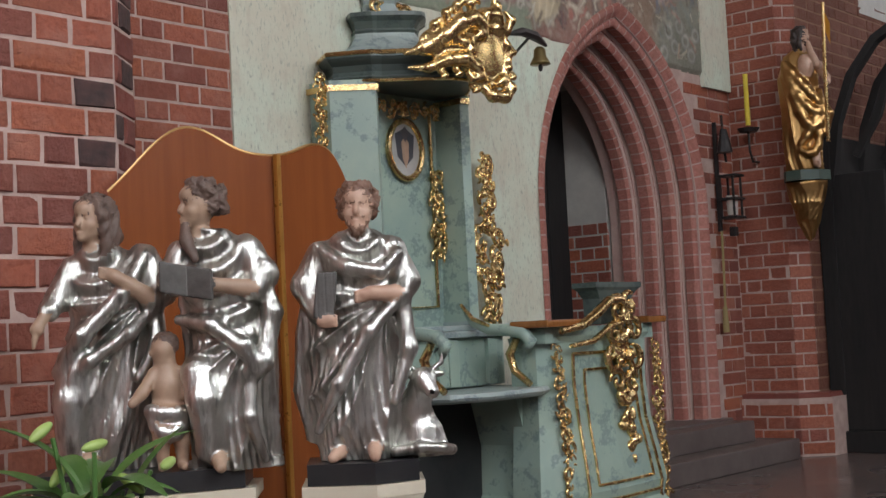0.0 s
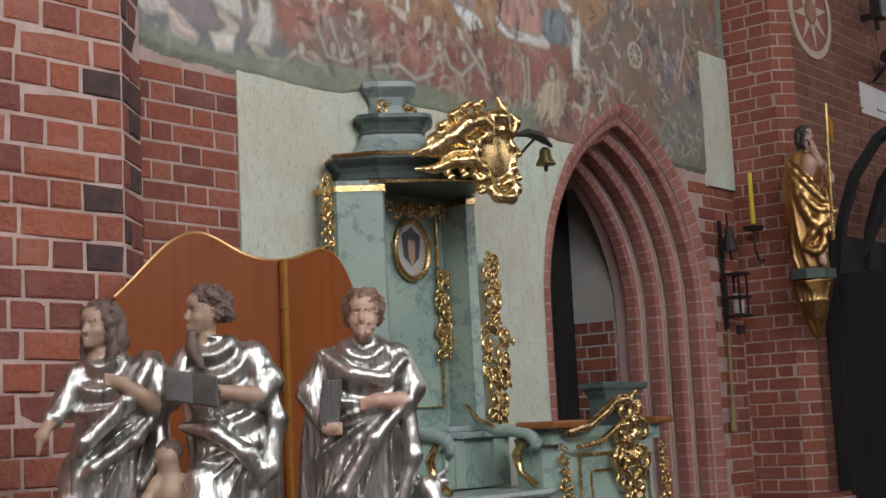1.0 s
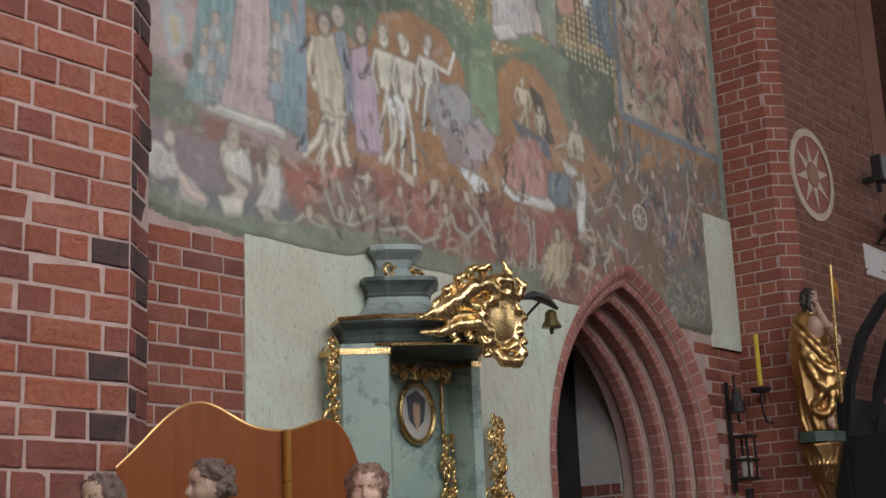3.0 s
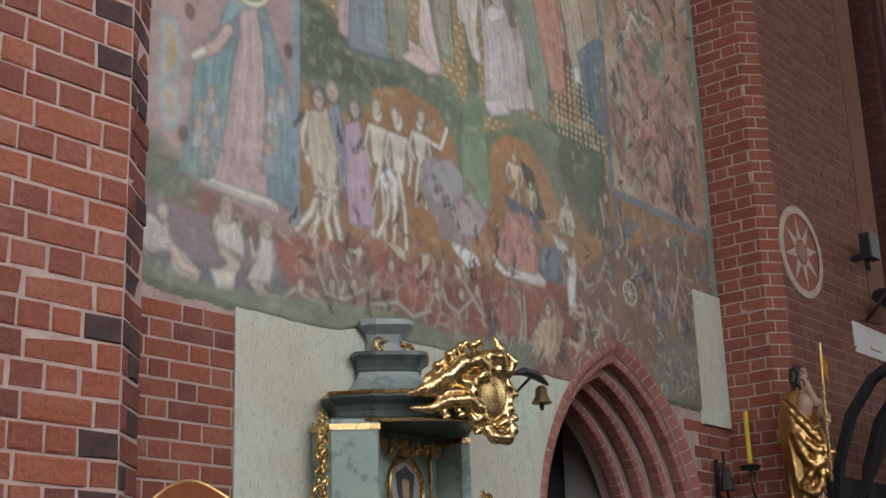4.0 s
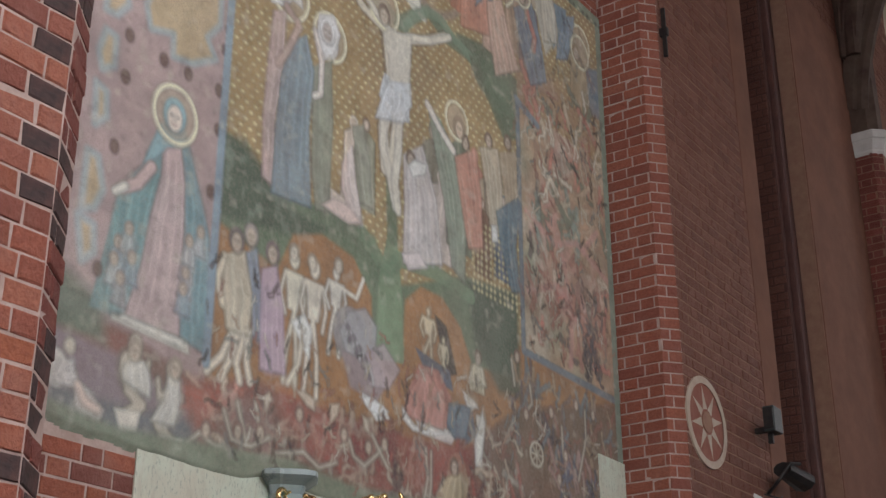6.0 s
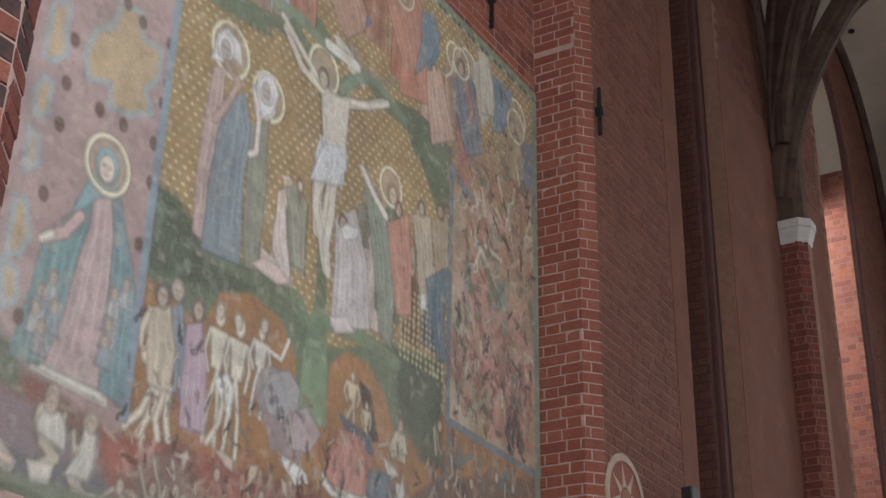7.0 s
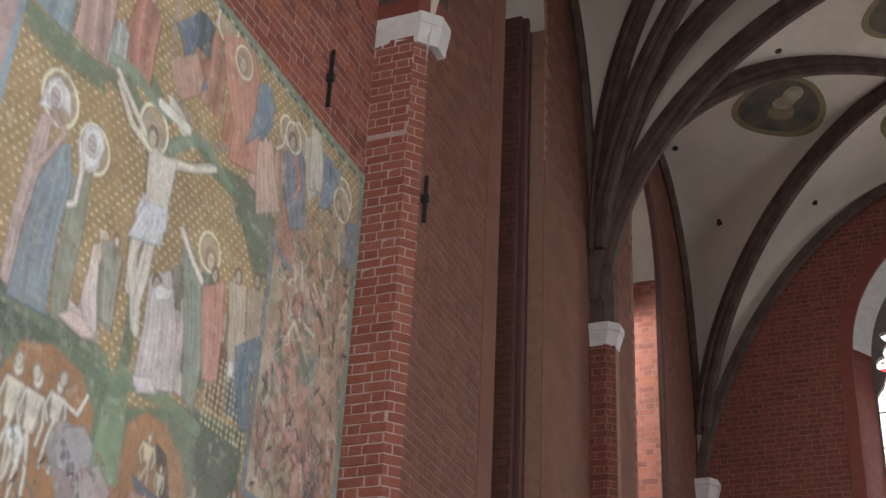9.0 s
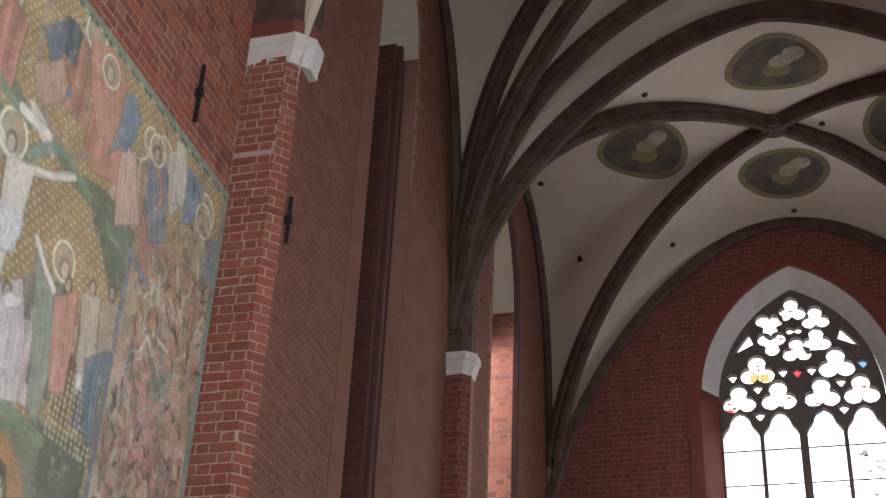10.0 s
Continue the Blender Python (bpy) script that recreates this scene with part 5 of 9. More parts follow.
FRESCO = fresco()
mural = tagged(new("mural"), "faded medieval wall painting with gilt halos on a brick wall", "mural")
nz, nx = X.shape
centre_x, centre_z = (X[:-1, :-1] + X[1:, 1:]) / 2, (Z[:-1, :-1] + Z[1:, 1:]) / 2
keep = np.ones(centre_x.shape, bool)
for i, u in enumerate(centre_x[0]):
    if PORTAL.a < u < PORTAL.b:
        keep[centre_z[:, i] < PORTAL.top(u) + 0.02, i] = False
keep &= ~((centre_x > 10.73) & (centre_z < 4.39)) & ~((centre_z < 3.24 + 0.09 * mid[:-1, :-1]))
low_cells = centre_z < 4.0 + 0.15 * (centre_x > 8.7) + 0.8 * (centre_x > 9.5)
fields = (("left_field", (centre_x < 5.83) & ~low_cells), ("centre_field", (centre_x >= 5.83) & ~low_cells & ~((centre_x > 9.5) & (centre_z < 7.4))),
          ("right_panel", (centre_x > 9.5) & (centre_z < 7.4) & ~low_cells), ("lower_field", low_cells))
sink = np.clip((Z - (3.24 + 0.09 * mid)) / 0.04, 0, 1)  # the lower rim thins out into the wall
ids = np.arange(nx * nz).reshape(nz, nx)
for name, region in fields:
    js, iz = np.nonzero(region & keep)
    quads = np.stack([ids[js, iz], ids[js, iz + 1], ids[js + 1, iz + 1], ids[js + 1, iz]], 1)
    used, inv = np.unique(quads, return_inverse=True)
    pts = np.stack([X.ravel()[used], MURAL_Y - 0.024 * sink.ravel()[used] - P.relief.ravel()[used] - 0.004 * big.ravel()[used] * sink.ravel()[used], Z.ravel()[used]], 1)
    me = mesh_of(name, pts.tolist(), inv.reshape(-1, 4).tolist(), FRESCO, True)
    layer = me.color_attributes.new("pigment", "FLOAT_COLOR", "POINT")
    rgba = np.concatenate([np.clip(P.c.reshape(-1, 3)[used], 0, 0.85), np.ones((len(used), 1))], 1)
    layer.data.foreach_set("color", rgba.astype(np.float32).ravel())
    part(name, me, None, mural)

# ---- portal, piers, vault ribs, window tracery ----
def arch_frames(hole, inset, depth, step):
    """Frames along an opening's edge, moved inwards and back: origin, inward way, depth way."""
    c, w = (hole.a + hole.b) / 2, (hole.b - hole.a) / 2
    r = hole.radius - inset
    line = [(hole.a + inset, z, 1.0, 0.0) for z in np.arange(hole.sill, hole.spring, step)]
    centre = hole.a + hole.radius
    last = math.acos((centre - c) / r)
    for a in np.linspace(0, last, max(int(last * r / step), 3)):
        line.append((centre - r * math.cos(a), hole.spring + r * math.sin(a), math.cos(a), -math.sin(a)))
    both = line + [(2 * c - x, z, -nx, nz) for x, z, nx, nz in reversed(line)]
    return [(Vector((x, depth, z)), Vector((nx, 0, nz)), Vector((0, 1, 0))) for x, z, nx, nz in both]


PORTAL_MORTAR = plain_stuff("portal_joints", (0.58, 0.41, 0.36), (0.48, 0.32, 0.275), 10, 0.9, 0.3)
portal = setting("portal_1", sweep(arch_frames(Hole(8.22, 10.65, 0.36, 2.08, 3.72), 0.0, MURAL_Y - 0.02, 0.107),
                                   [(0.01, 0.0), (0.015, 0.03), (0.09, 0.05), (0.10, 0.17), (0.18, 0.19), (0.19, 0.33), (0.255, 0.35), (0.27, 0.5), (0.325, 0.52), (0.33, 0.76)]), PORTAL_MORTAR,
                 "pointed brick portal with stepped and rolled jambs", "portal")
ORDERS = [[(-0.02, -0.004), (0.0, -0.02), (0.035, -0.014), (0.085, 0.03)]]
for k, (at, dep, size) in enumerate(((0.085, 0.09, 0.05), (0.175, 0.23, 0.05), (0.25, 0.39, 0.045), (0.315, 0.56, 0.04))):
    ORDERS.append([(at - 0.01, dep - 0.055)] + [(at + size * 0.55 - size * 0.9 * math.cos(a), dep - size * 0.9 * math.sin(a)) for a in np.linspace(-0.5, 2.6, 7)] + [(at + 0.055, dep + 0.07)])
jamb_line = arch_frames(Hole(8.22, 10.65, 0.36, 2.08, 3.72), 0.0, MURAL_Y - 0.02, 0.107)
for profile in ORDERS:
    mr, md = (sum(p[k] for p in profile) / len(profile) for k in (0, 1))
    inset = [(r + 0.005, d + 0.005) for r, d in profile] if len(profile) < 6 else [(mr + (r - mr) * 0.93, md + (d - md) * 0.93) for r, d in profile]
    part("jointing", sweep(jamb_line, inset), PORTAL_MORTAR, portal)
    for i in range(len(jamb_line) - 1):
        (o, r, u), (o2, r2, u2) = jamb_line[i], jamb_line[i + 1]
        if (o2 - o).length < 0.02 or (o2 - o).length > 0.3:
            continue
        g = 0.06
        frames = [(o.lerp(o2, g), r.lerp(r2, g), u), (o.lerp(o2, 1 - g), r.lerp(r2, 1 - g), u)]
        part("brick", sweep(frames, profile), PORTAL_BRICK, portal)
setting("portal_sill", boxes((8.1, 10.75, 5.84, 6.9, 0.0, 0.36), bevel=0.01), STEP_STONE, "worn stone threshold of the portal", "threshold")
setting("passage_wall", boxes((10.3, 10.6, 6.7, 7.5, 0.3, 3.6), (8.3, 8.57, 6.7, 7.5, 0.3, 3.6), (8.3, 10.6, 6.7, 7.5, 3.3, 3.6)), PLASTER_GREY, "grey plastered wall of the passage", "wall")
passage_wall = bpy.data.objects["passage_wall"]
brick_field("brick_courses", facing(10.3, 7.5, -90), 0.0, 0.8, 0.36, 2.07, RED, seed=31, parent=passage_wall, label="bare bricks below the plaster")
door_1 = setting("door_1", boxes(*[(8.5 + 0.3 * i, 8.79 + 0.3 * i, 7.1, 7.16, 0.36, 3.4) for i in range(6)], bevel=0.006), BLACK_WOOD, "dark plank door inside the portal", "door")
step_low = tagged(part("step", boxes((8.2, 10.98, 5.36, 5.9, 0.0, 0.17), bevel=0.012), STEP_STONE), "low worn stone step before the portal", "step", "portal steps")
step_top = tagged(part("step", boxes((8.2, 10.7, 5.62, 5.9, 0.17, 0.34), bevel=0.012), STEP_STONE), "upper worn stone step before the portal", "step", "portal steps")

pier_plinth = setting("pier_plinth", prism([(11.1, 6.0), (11.1, 5.4), (11.28, 5.18), (12.2, 5.18), (12.2, 6.0)], 0, 0.49), MORTAR, "brick plinth of the pier", "plinth")
plinth_tops = setting("plinth_offset", prism([(11.11, 6.0), (11.11, 5.41), (11.29, 5.2), (12.2, 5.2), (12.2, 6.0)], 0.485, 0.53, -0.04), DARK_RED, "sloped brick offset on the plinth", "plinth")


def capital(name, outline, z, high, flare=1.0):
    """A white stone capital with three mouldings round a shaft."""
    n = len(outline)
    cx, cy = max(p[0] for p in outline), max(p[1] for p in outline)
    rows = ((0.0, 0.01), (0.12, 0.05), (0.2, 0.05), (0.45, 0.14), (0.62, 0.17), (0.66, 0.22), (0.95, 0.23), (1.0, 0.20))
    verts, faces = [], []
    for t, s in rows:
        s *= flare
        verts += [(cx + (x - cx) * (1 + s), cy + (y - cy) * (1 + s), z + high * t) for x, y in outline]
    for r in range(len(rows) - 1):
        faces += [(r * n + i, r * n + (i + 1) % n, (r + 1) * n + (i + 1) % n, (r + 1) * n + i) for i in range(n)]
    faces += [tuple(range(n))[::-1], tuple(range((len(rows) - 1) * n, len(rows) * n))]
    return setting(name, (verts, faces), STONE_WHITE, "white moulded stone capital under the vault ribs", "capital")


capital("capital_1", [(11.62, 5.96), (11.22, 5.96), (11.22, 5.42), (11.4, 5.24), (11.62, 5.24)], 10.9, 0.42, 0.34)
setting("springer_1", prism([(11.62, 5.96), (11.2, 5.96), (11.2, 5.42), (11.38, 5.24), (11.62, 5.24)], 11.28, 13.4), RIB, "painted brown shaft above the capital", "shaft")
setting("impost_1", prism([(11.64, 5.96), (11.19, 5.96), (11.19, 5.41), (11.37, 5.22), (11.64, 5.22)], 11.3, 11.52), DARK_RED, "dark red impost block on the capital", "impost")
SHAFT = [(18.05, 5.36), (17.75, 5.36), (17.75, 5.08), (17.86, 4.96), (18.05, 4.96)]
shaft_b = setting("wall_shaft", prism(SHAFT, 0, 10.3), MORTAR_DARK, "slim brick wall shaft below a capital", "shaft")
brick_field("brick_courses", facing(17.75, 5.34, -90), 0.0, 0.26, 3.0, 10.3, DARK_RED, seed=41, parent=shaft_b, label="bricks of the shaft")
brick_field("brick_courses", facing(17.75, 5.08, -47), 0.0, 0.16, 3.0, 10.3, DARK_RED, seed=42, parent=shaft_b, label="bricks of the shaft")
capital("capital_2", SHAFT, 10.08, 0.36)
setting("springer_2", prism([(18.1, 5.36), (17.78, 5.36), (17.78, 5.1), (17.88, 4.98), (18.1, 4.98)], 10.4, 11.7), RIB, "painted brown springer of the ribs", "springer")
capital("capital_3", [(25.4, 5.4), (24.95, 5.4), (24.95, 5.1), (25.1, 5.0), (25.4, 5.0)], 10.2, 0.38)
setting("wall_shaft_corner", prism([(25.4, 5.4), (24.95, 5.4), (24.95, 5.1), (25.1, 5.0), (25.4, 5.0)], 0, 10.2), DARK_RED, "slim brick shaft in the corner", "shaft")

RIB_PROFILE = [(-0.15, 0.1), (-0.15, -0.06), (-0.1, -0.1), (-0.1, -0.17), (-0.05, -0.25), (0.05, -0.25), (0.1, -0.17), (0.1, -0.1), (0.15, -0.06), (0.15, 0.1)]
WALL_RIB = [(-0.08, 0.08), (-0.08, -0.1), (0.0, -0.15), (0.08, -0.1), (0.08, 0.08)]


def rib(line, profile=RIB_PROFILE, name="vault_rib"):
    pts = [Vector(p) for p in line if p[2] > 12.5 or p[0] > 12.5]
    frames = []
    for i, p in enumerate(pts):
        t = (pts[min(i + 1, len(pts) - 1)] - pts[max(i - 1, 0)]).normalized()
        flat = Vector((pts[-1].x - pts[0].x, pts[-1].y - pts[0].y, 0)).normalized()
        r = flat.cross(Vector((0, 0, 1)))
        frames.append((p, r, r.cross(t).normalized()))
    return setting(name, sweep(frames, profile), RIB, "painted brown brick rib of the vault", "rib")


def eased(a, b, n=40):
    return [a + (b - a) * 0.5 * (1 - math.cos(math.pi * i / n)) for i in range(n + 1)]


Y0, Y1 = 0.25 - 5.06, 0.25 + 5.06
for x in (4.0, 11.3, 17.85, EAST - 0.1):
    rib([(x, y, across_y(y, x > 25) - 0.02) for y in eased(Y1, Y0)], RIB_PROFILE if x < 25 else WALL_RIB)
for a, b in BAYS[2:]:
    for ya, yb in ((Y1, Y0), (Y0, Y1)):
        line = [(x, ya + (yb - ya) * (x - a) / (b - a)) for x in eased(a + 0.06, b - 0.06, 60)]
        rib([(x, y, vault_in(x, y, a, b) - 0.02) for x, y in line])
    for y in (Y1 - 0.03, Y0 + 0.03):
        rib([(x, y, along_x(x, a, b) - 0.02) for x in eased(a + 0.02, b - 0.02)], WALL_RIB)
a, b = BAYS[3]
for end in (13.75, 16.5):
    line = [(x, Y1 + (0.25 - Y1) * (b - x) / (b - end)) for x in eased(b - 0.06, end, 40)]
    rib([(x, y, vault_in(x, y, a, b) - 0.02) for x, y in line])
boss = setting("vault_boss", prism([(21.57 + 0.24 * math.cos(t), 0.25 + 0.24 * math.sin(t)) for t in np.linspace(0, 2 * math.pi, 12, endpoint=False)], 16.55, 16.85), RIB, "round boss where the ribs meet", "boss")

ROUNDEL = plain_stuff("roundel_paint", (0.075, 0.07, 0.06), (0.17, 0.13, 0.08), 2.4, 0.9, 0.1)
ROUNDEL_RIM = plain_stuff("roundel_rim_paint", (0.27, 0.21, 0.11), (0.2, 0.15, 0.08), 2, 0.9, 0.1)
ROUNDEL_PALE = plain_stuff("roundel_pale_paint", (0.46, 0.40, 0.31), (0.22, 0.17, 0.10), 3, 0.9, 0.1)
for cx, cy, big in ((19.6, 0.1, 0.8), (21.95, 2.75, 0.8), (23.4, 0.15, 0.8), (21.95, -2.2, 0.8)):
    thing = tagged(new("vault_roundel"), "painted dark medallion with an ochre rim on the vault", "medallion", "vault roundels")
    toward = math.atan2(AXIS - cy, 21.575 - cx)
    for name, inner, outer, lift, mat in (("rim", 0.86, 1.0, 0.012, ROUNDEL_RIM), ("field", 0.0, 0.86, 0.010, ROUNDEL), ("motif", 0.0, 0.28, 0.018, ROUNDEL_RIM), ("crest", 0.0, 0.3, 0.024, ROUNDEL_PALE)):
        verts, faces, n = [], [], 36
        ox = -0.28 * big if name == "crest" else 0.2 * big if name == "motif" else 0.0
        oy = -0.25 * big if name == "crest" else 0.0
        for rad in (inner * big, (inner + outer) / 2 * big, outer * big):
            for t in np.linspace(0, 2 * math.pi, n, endpoint=False):
                r = rad * (1 - 0.06 * math.cos(3 * (t - toward))) * (1.0 if name != "crest" else 1 + 0.4 * math.sin(2 * t))
                px, py = cx + ox + 1.15 * r * math.cos(t), cy + oy + 1.1 * r * math.sin(t)
                verts.append((px, py, vault_in(px, py, *BAYS[4]) - lift))
        for r in range(2):
            faces += [(r * n + i, r * n + (i + 1) % n, (r + 1) * n + (i + 1) % n, (r + 1) * n + i) for i in range(n)]
        part(name, (verts, faces), mat, thing)

rnd = random.Random(4)
for px, py in ((17.45, 4.9), (17.19, 3.0), (22.67, 4.95), (19.52, 2.41), (24.6, 2.55), (24.27, 4.44), (24.85, 0.03), (21.82, -0.63)):
    z = vault_height(px, py)
    ob = tagged(part("vault_hole", prism([(px + 0.06 * math.cos(t), py + 0.06 * math.sin(t)) for t in np.linspace(0, 6.28, 9)[:-1]], z - 0.03, z + 0.1), IRON), "small dark hole with an iron ring in the vault", "hole", "vault holes")

ring_line = arch_frames(Hole(-2.42, 1.88, 3.6, 12.9, 16.05), 0.0, -0.028, 0.2)
setting("window_arch_ring", turned(sweep(ring_line, [(-0.06, 0.05), (-0.05, 0.0), (0.2, -0.005), (0.24, 0.05)]), east_m), DARK_RED, "brick ring round the east window", "moulding")
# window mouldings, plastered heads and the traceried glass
# the jamb's shadowed hollow is given by this dark colour
JAMB = plain_stuff("shaded_jamb_brick", (0.075, 0.03, 0.025), (0.11, 0.045, 0.035), 4, 0.85)
setting("window_jamb", boxes((15.03, 15.53, CHOIR_N + 0.2, CHOIR_N + 0.79, 4.1, 14.3), (15.1, 15.2, CHOIR_N + 0.12, CHOIR_N + 0.22, 4.1, 14.3), bevel=0.03), JAMB, "stepped brick jamb of the window, coloured dark for its shade", "jamb")
for i, h in enumerate((WIN1, WIN2)):
    grow = Hole(h.a - 0.14, h.b + 0.14, h.sill, h.spring, h.apex + 0.2)
    if h is WIN2:
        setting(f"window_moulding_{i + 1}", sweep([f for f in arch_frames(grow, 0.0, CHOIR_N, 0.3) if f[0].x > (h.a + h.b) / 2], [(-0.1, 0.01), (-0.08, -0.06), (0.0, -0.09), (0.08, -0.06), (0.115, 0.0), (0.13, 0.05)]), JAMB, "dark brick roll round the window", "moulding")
    head = [f for f in arch_frames(h, 0.012, CHOIR_N + 0.004, 0.2) if f[0].z > h.spring - 0.03]
    setting(f"window_head_{i + 1}", sweep(head, [(0.0, 0.0), (0.0, 0.78)]), VAULT_WHITE, "white plastered head of the window", "window")
    setting(f"window_{i + 1}", turned(([(h.a, 0, h.sill), (h.b, 0, h.sill), (h.b, 0, h.spring), ((h.a + h.b) / 2, 0, h.apex), (h.a, 0, h.spring)], [(0, 1, 2, 3, 4)]), pose(0, CHOIR_N + (0.86 if i == 0 else 1.6), 0)), plain_stuff(f"blocked_window_{i}", (0.12, 0.1, 0.09), (0.1, 0.08, 0.07), 2), "blocked window deep in the wall", "window")
setting("window_sill_1", ([(12.8, 5.325, 4.05), (15.5, 5.325, 4.05), (15.5, 5.325, 4.3), (12.8, 5.325, 4.36), (12.8, 5.8, 4.05), (15.5, 5.8, 4.05), (15.5, 5.8, 4.6), (12.8, 5.8, 4.6)],
                          [(0, 1, 2, 3), (3, 2, 6, 7), (0, 3, 7, 4), (1, 5, 6, 2)]), STONE_WHITE, "white plastered sloping window sill", "sill")
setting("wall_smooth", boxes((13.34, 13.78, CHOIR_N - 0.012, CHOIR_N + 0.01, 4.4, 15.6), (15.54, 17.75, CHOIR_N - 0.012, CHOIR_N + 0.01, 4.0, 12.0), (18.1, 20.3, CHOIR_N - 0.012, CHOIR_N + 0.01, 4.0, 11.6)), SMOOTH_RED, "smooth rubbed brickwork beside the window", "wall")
head = [f for f in arch_frames(EAST_WIN, 0.012, 0.004, 0.2) if f[0].z > 12.85]
setting("window_head_3", turned(sweep(head, [(0.0, 0.0), (0.3, 0.42)]), east_m), STONE_WHITE, "white plastered splay of the east window", "window")
low = [f for f in arch_frames(EAST_WIN, 0.012, 0.004, 0.2) if f[0].z <= 13.15]
for side in (low[: len(low) // 2], low[len(low) // 2 :]):
    setting("window_splay", turned(sweep(side, [(0.0, 0.0), (0.3, 0.42)]), east_m), DARK_RED, "dark brick splay of the east window", "window")

TR = Hole(-1.9, 1.34, 3.6, 12.9, 15.5)


def lobes(x, z, r, n, turn=90):
    """The outline of a trefoil or quatrefoil."""
    out = []
    for k in range(72):
        t = 2 * math.pi * k / 72
        best = 0
        for j in range(n):
            a = radians(turn) + 2 * math.pi * j / n
            d = 0.52 * r
            proj = math.cos(t - a) * d
            disc = (0.5 * r) ** 2 - (d * math.sin(t - a)) ** 2
            if disc > 0:
                best = max(best, proj + math.sqrt(disc))
        out.append((x + max(best, 0.3 * r) * math.cos(t), z + max(best, 0.3 * r) * math.sin(t)))
    return out


def lancet(a, b, z0, z1):
    c, w = (a + b) / 2, (b - a) / 2
    return [(a, z0), (b, z0), (b, z1), (b - 0.05, z1 + 0.25 * w), (c + 0.62 * w, z1 + 0.55 * w), (c + 0.5 * w, z1 + 0.95 * w), (c + 0.25 * w, z1 + 1.25 * w), (c, z1 + 1.35 * w),
            (c - 0.25 * w, z1 + 1.25 * w), (c - 0.5 * w, z1 + 0.95 * w), (c - 0.62 * w, z1 + 0.55 * w), (a + 0.05, z1 + 0.25 * w), (a, z1)]


openings = []
for k, (l, r) in enumerate(((-1.58, -0.86), (-0.78, -0.1), (0.06, 0.74), (0.82, 1.52))):
    openings.append(lancet(l - 0.28, r - 0.28, 3.9, 12.25))
for u, z, r, n, turn in ((-1.49, 13.0, 0.34, 3, 90), (-0.71, 13.02, 0.36, 3, 90), (0.13, 13.02, 0.36, 3, 90), (0.89, 13.03, 0.36, 3, 90), (-1.09, 13.62, 0.36, 3, 90), (0.47, 13.65, 0.37, 3, 90),
                         (-0.75, 14.25, 0.3, 3, -90), (-0.27, 14.02, 0.3, 3, 90), (0.14, 14.22, 0.3, 3, 210), (-0.76, 14.68, 0.3, 3, 30), (0.16, 14.72, 0.29, 3, 90), (-0.3, 14.95, 0.3, 3, -30), (-0.29, 14.48, 0.16, 2, 0)):
    openings.append(lobes(u, z, r, n, turn))
for u, z, s in ((-1.32, 14.26, 0.24), (0.75, 14.24, 0.24)):
    d = 1 if u < 0 else -1
    openings.append([(u - d * s, z - s), (u + d * s * 0.9, z - s * 0.1), (u + d * s * 0.5, z + s * 0.95)])
for u, z in ((-0.3, 13.52), (-1.1, 13.22), (0.52, 13.24), (-1.1, 12.62), (0.52, 12.66), (-0.58, 13.55), (-0.02, 13.55), (-1.58, 13.5), (0.98, 13.62)):
    openings.append([(u - 0.13, z + 0.06), (u, z - 0.11), (u + 0.13, z + 0.06), (u, z + 0.1)])
bm = bmesh.new()
for loop in [TR.outline(18)] + openings:
    vs = [bm.verts.new((x, 0, z)) for x, z in loop]
    for p, q in zip(vs, vs[1:] + vs[:1]):
        bm.edges.new((p, q))
bmesh.ops.triangle_fill(bm, use_beauty=True, edges=bm.edges[:])
back = bmesh.ops.extrude_face_region(bm, geom=bm.faces[:])
bmesh.ops.translate(bm, verts=[v for v in back["geom"] if isinstance(v, bmesh.types.BMVert)], vec=(0, 0.16, 0))
window_east = tagged(new("window_3"), "tall east window with stone tracery and pale leaded glass", "window", "", "structure")
window_east.matrix_world = east_m @ Matrix.Translation((0, 0.42, 0))
part("tracery", bm, STONE_DARK, window_east, "dark stone tracery with trefoils")
for z in np.arange(4.7, 12.5, 0.72):
    part("saddle_bar", tube([(-1.9, 0.02, z), (1.34, 0.02, z)], 0.016, 6), IRON, window_east)


def glass(name, colour, rough=0.25):
    m = bpy.data.materials.new(name)
    m.use_nodes = True
    t = m.node_tree
    b = t.nodes["Principled BSDF"]
    b.inputs["Base Color"].default_value, b.inputs["Roughness"].default_value, b.inputs["Transmission Weight"].default_value = (*colour, 1), rough, 1.0
    b.inputs["IOR"].default_value = 1.05
    n = t.nodes.new("ShaderNodeTexNoise")
    n.inputs["Scale"].default_value = 5.0
    r = t.nodes.new("ShaderNodeValToRGB")
    r.color_ramp.elements[0].position, r.color_ramp.elements[1].position = 0.34, 0.5
    r.color_ramp.elements[0].color, r.color_ramp.elements[1].color = (*(c * 0.55 for c in colour), 1), (*colour, 1)
    t.links.new(n.outputs["Fac"], r.inputs["Fac"])
    t.links.new(r.outputs["Color"], b.inputs["Base Color"])
    return m


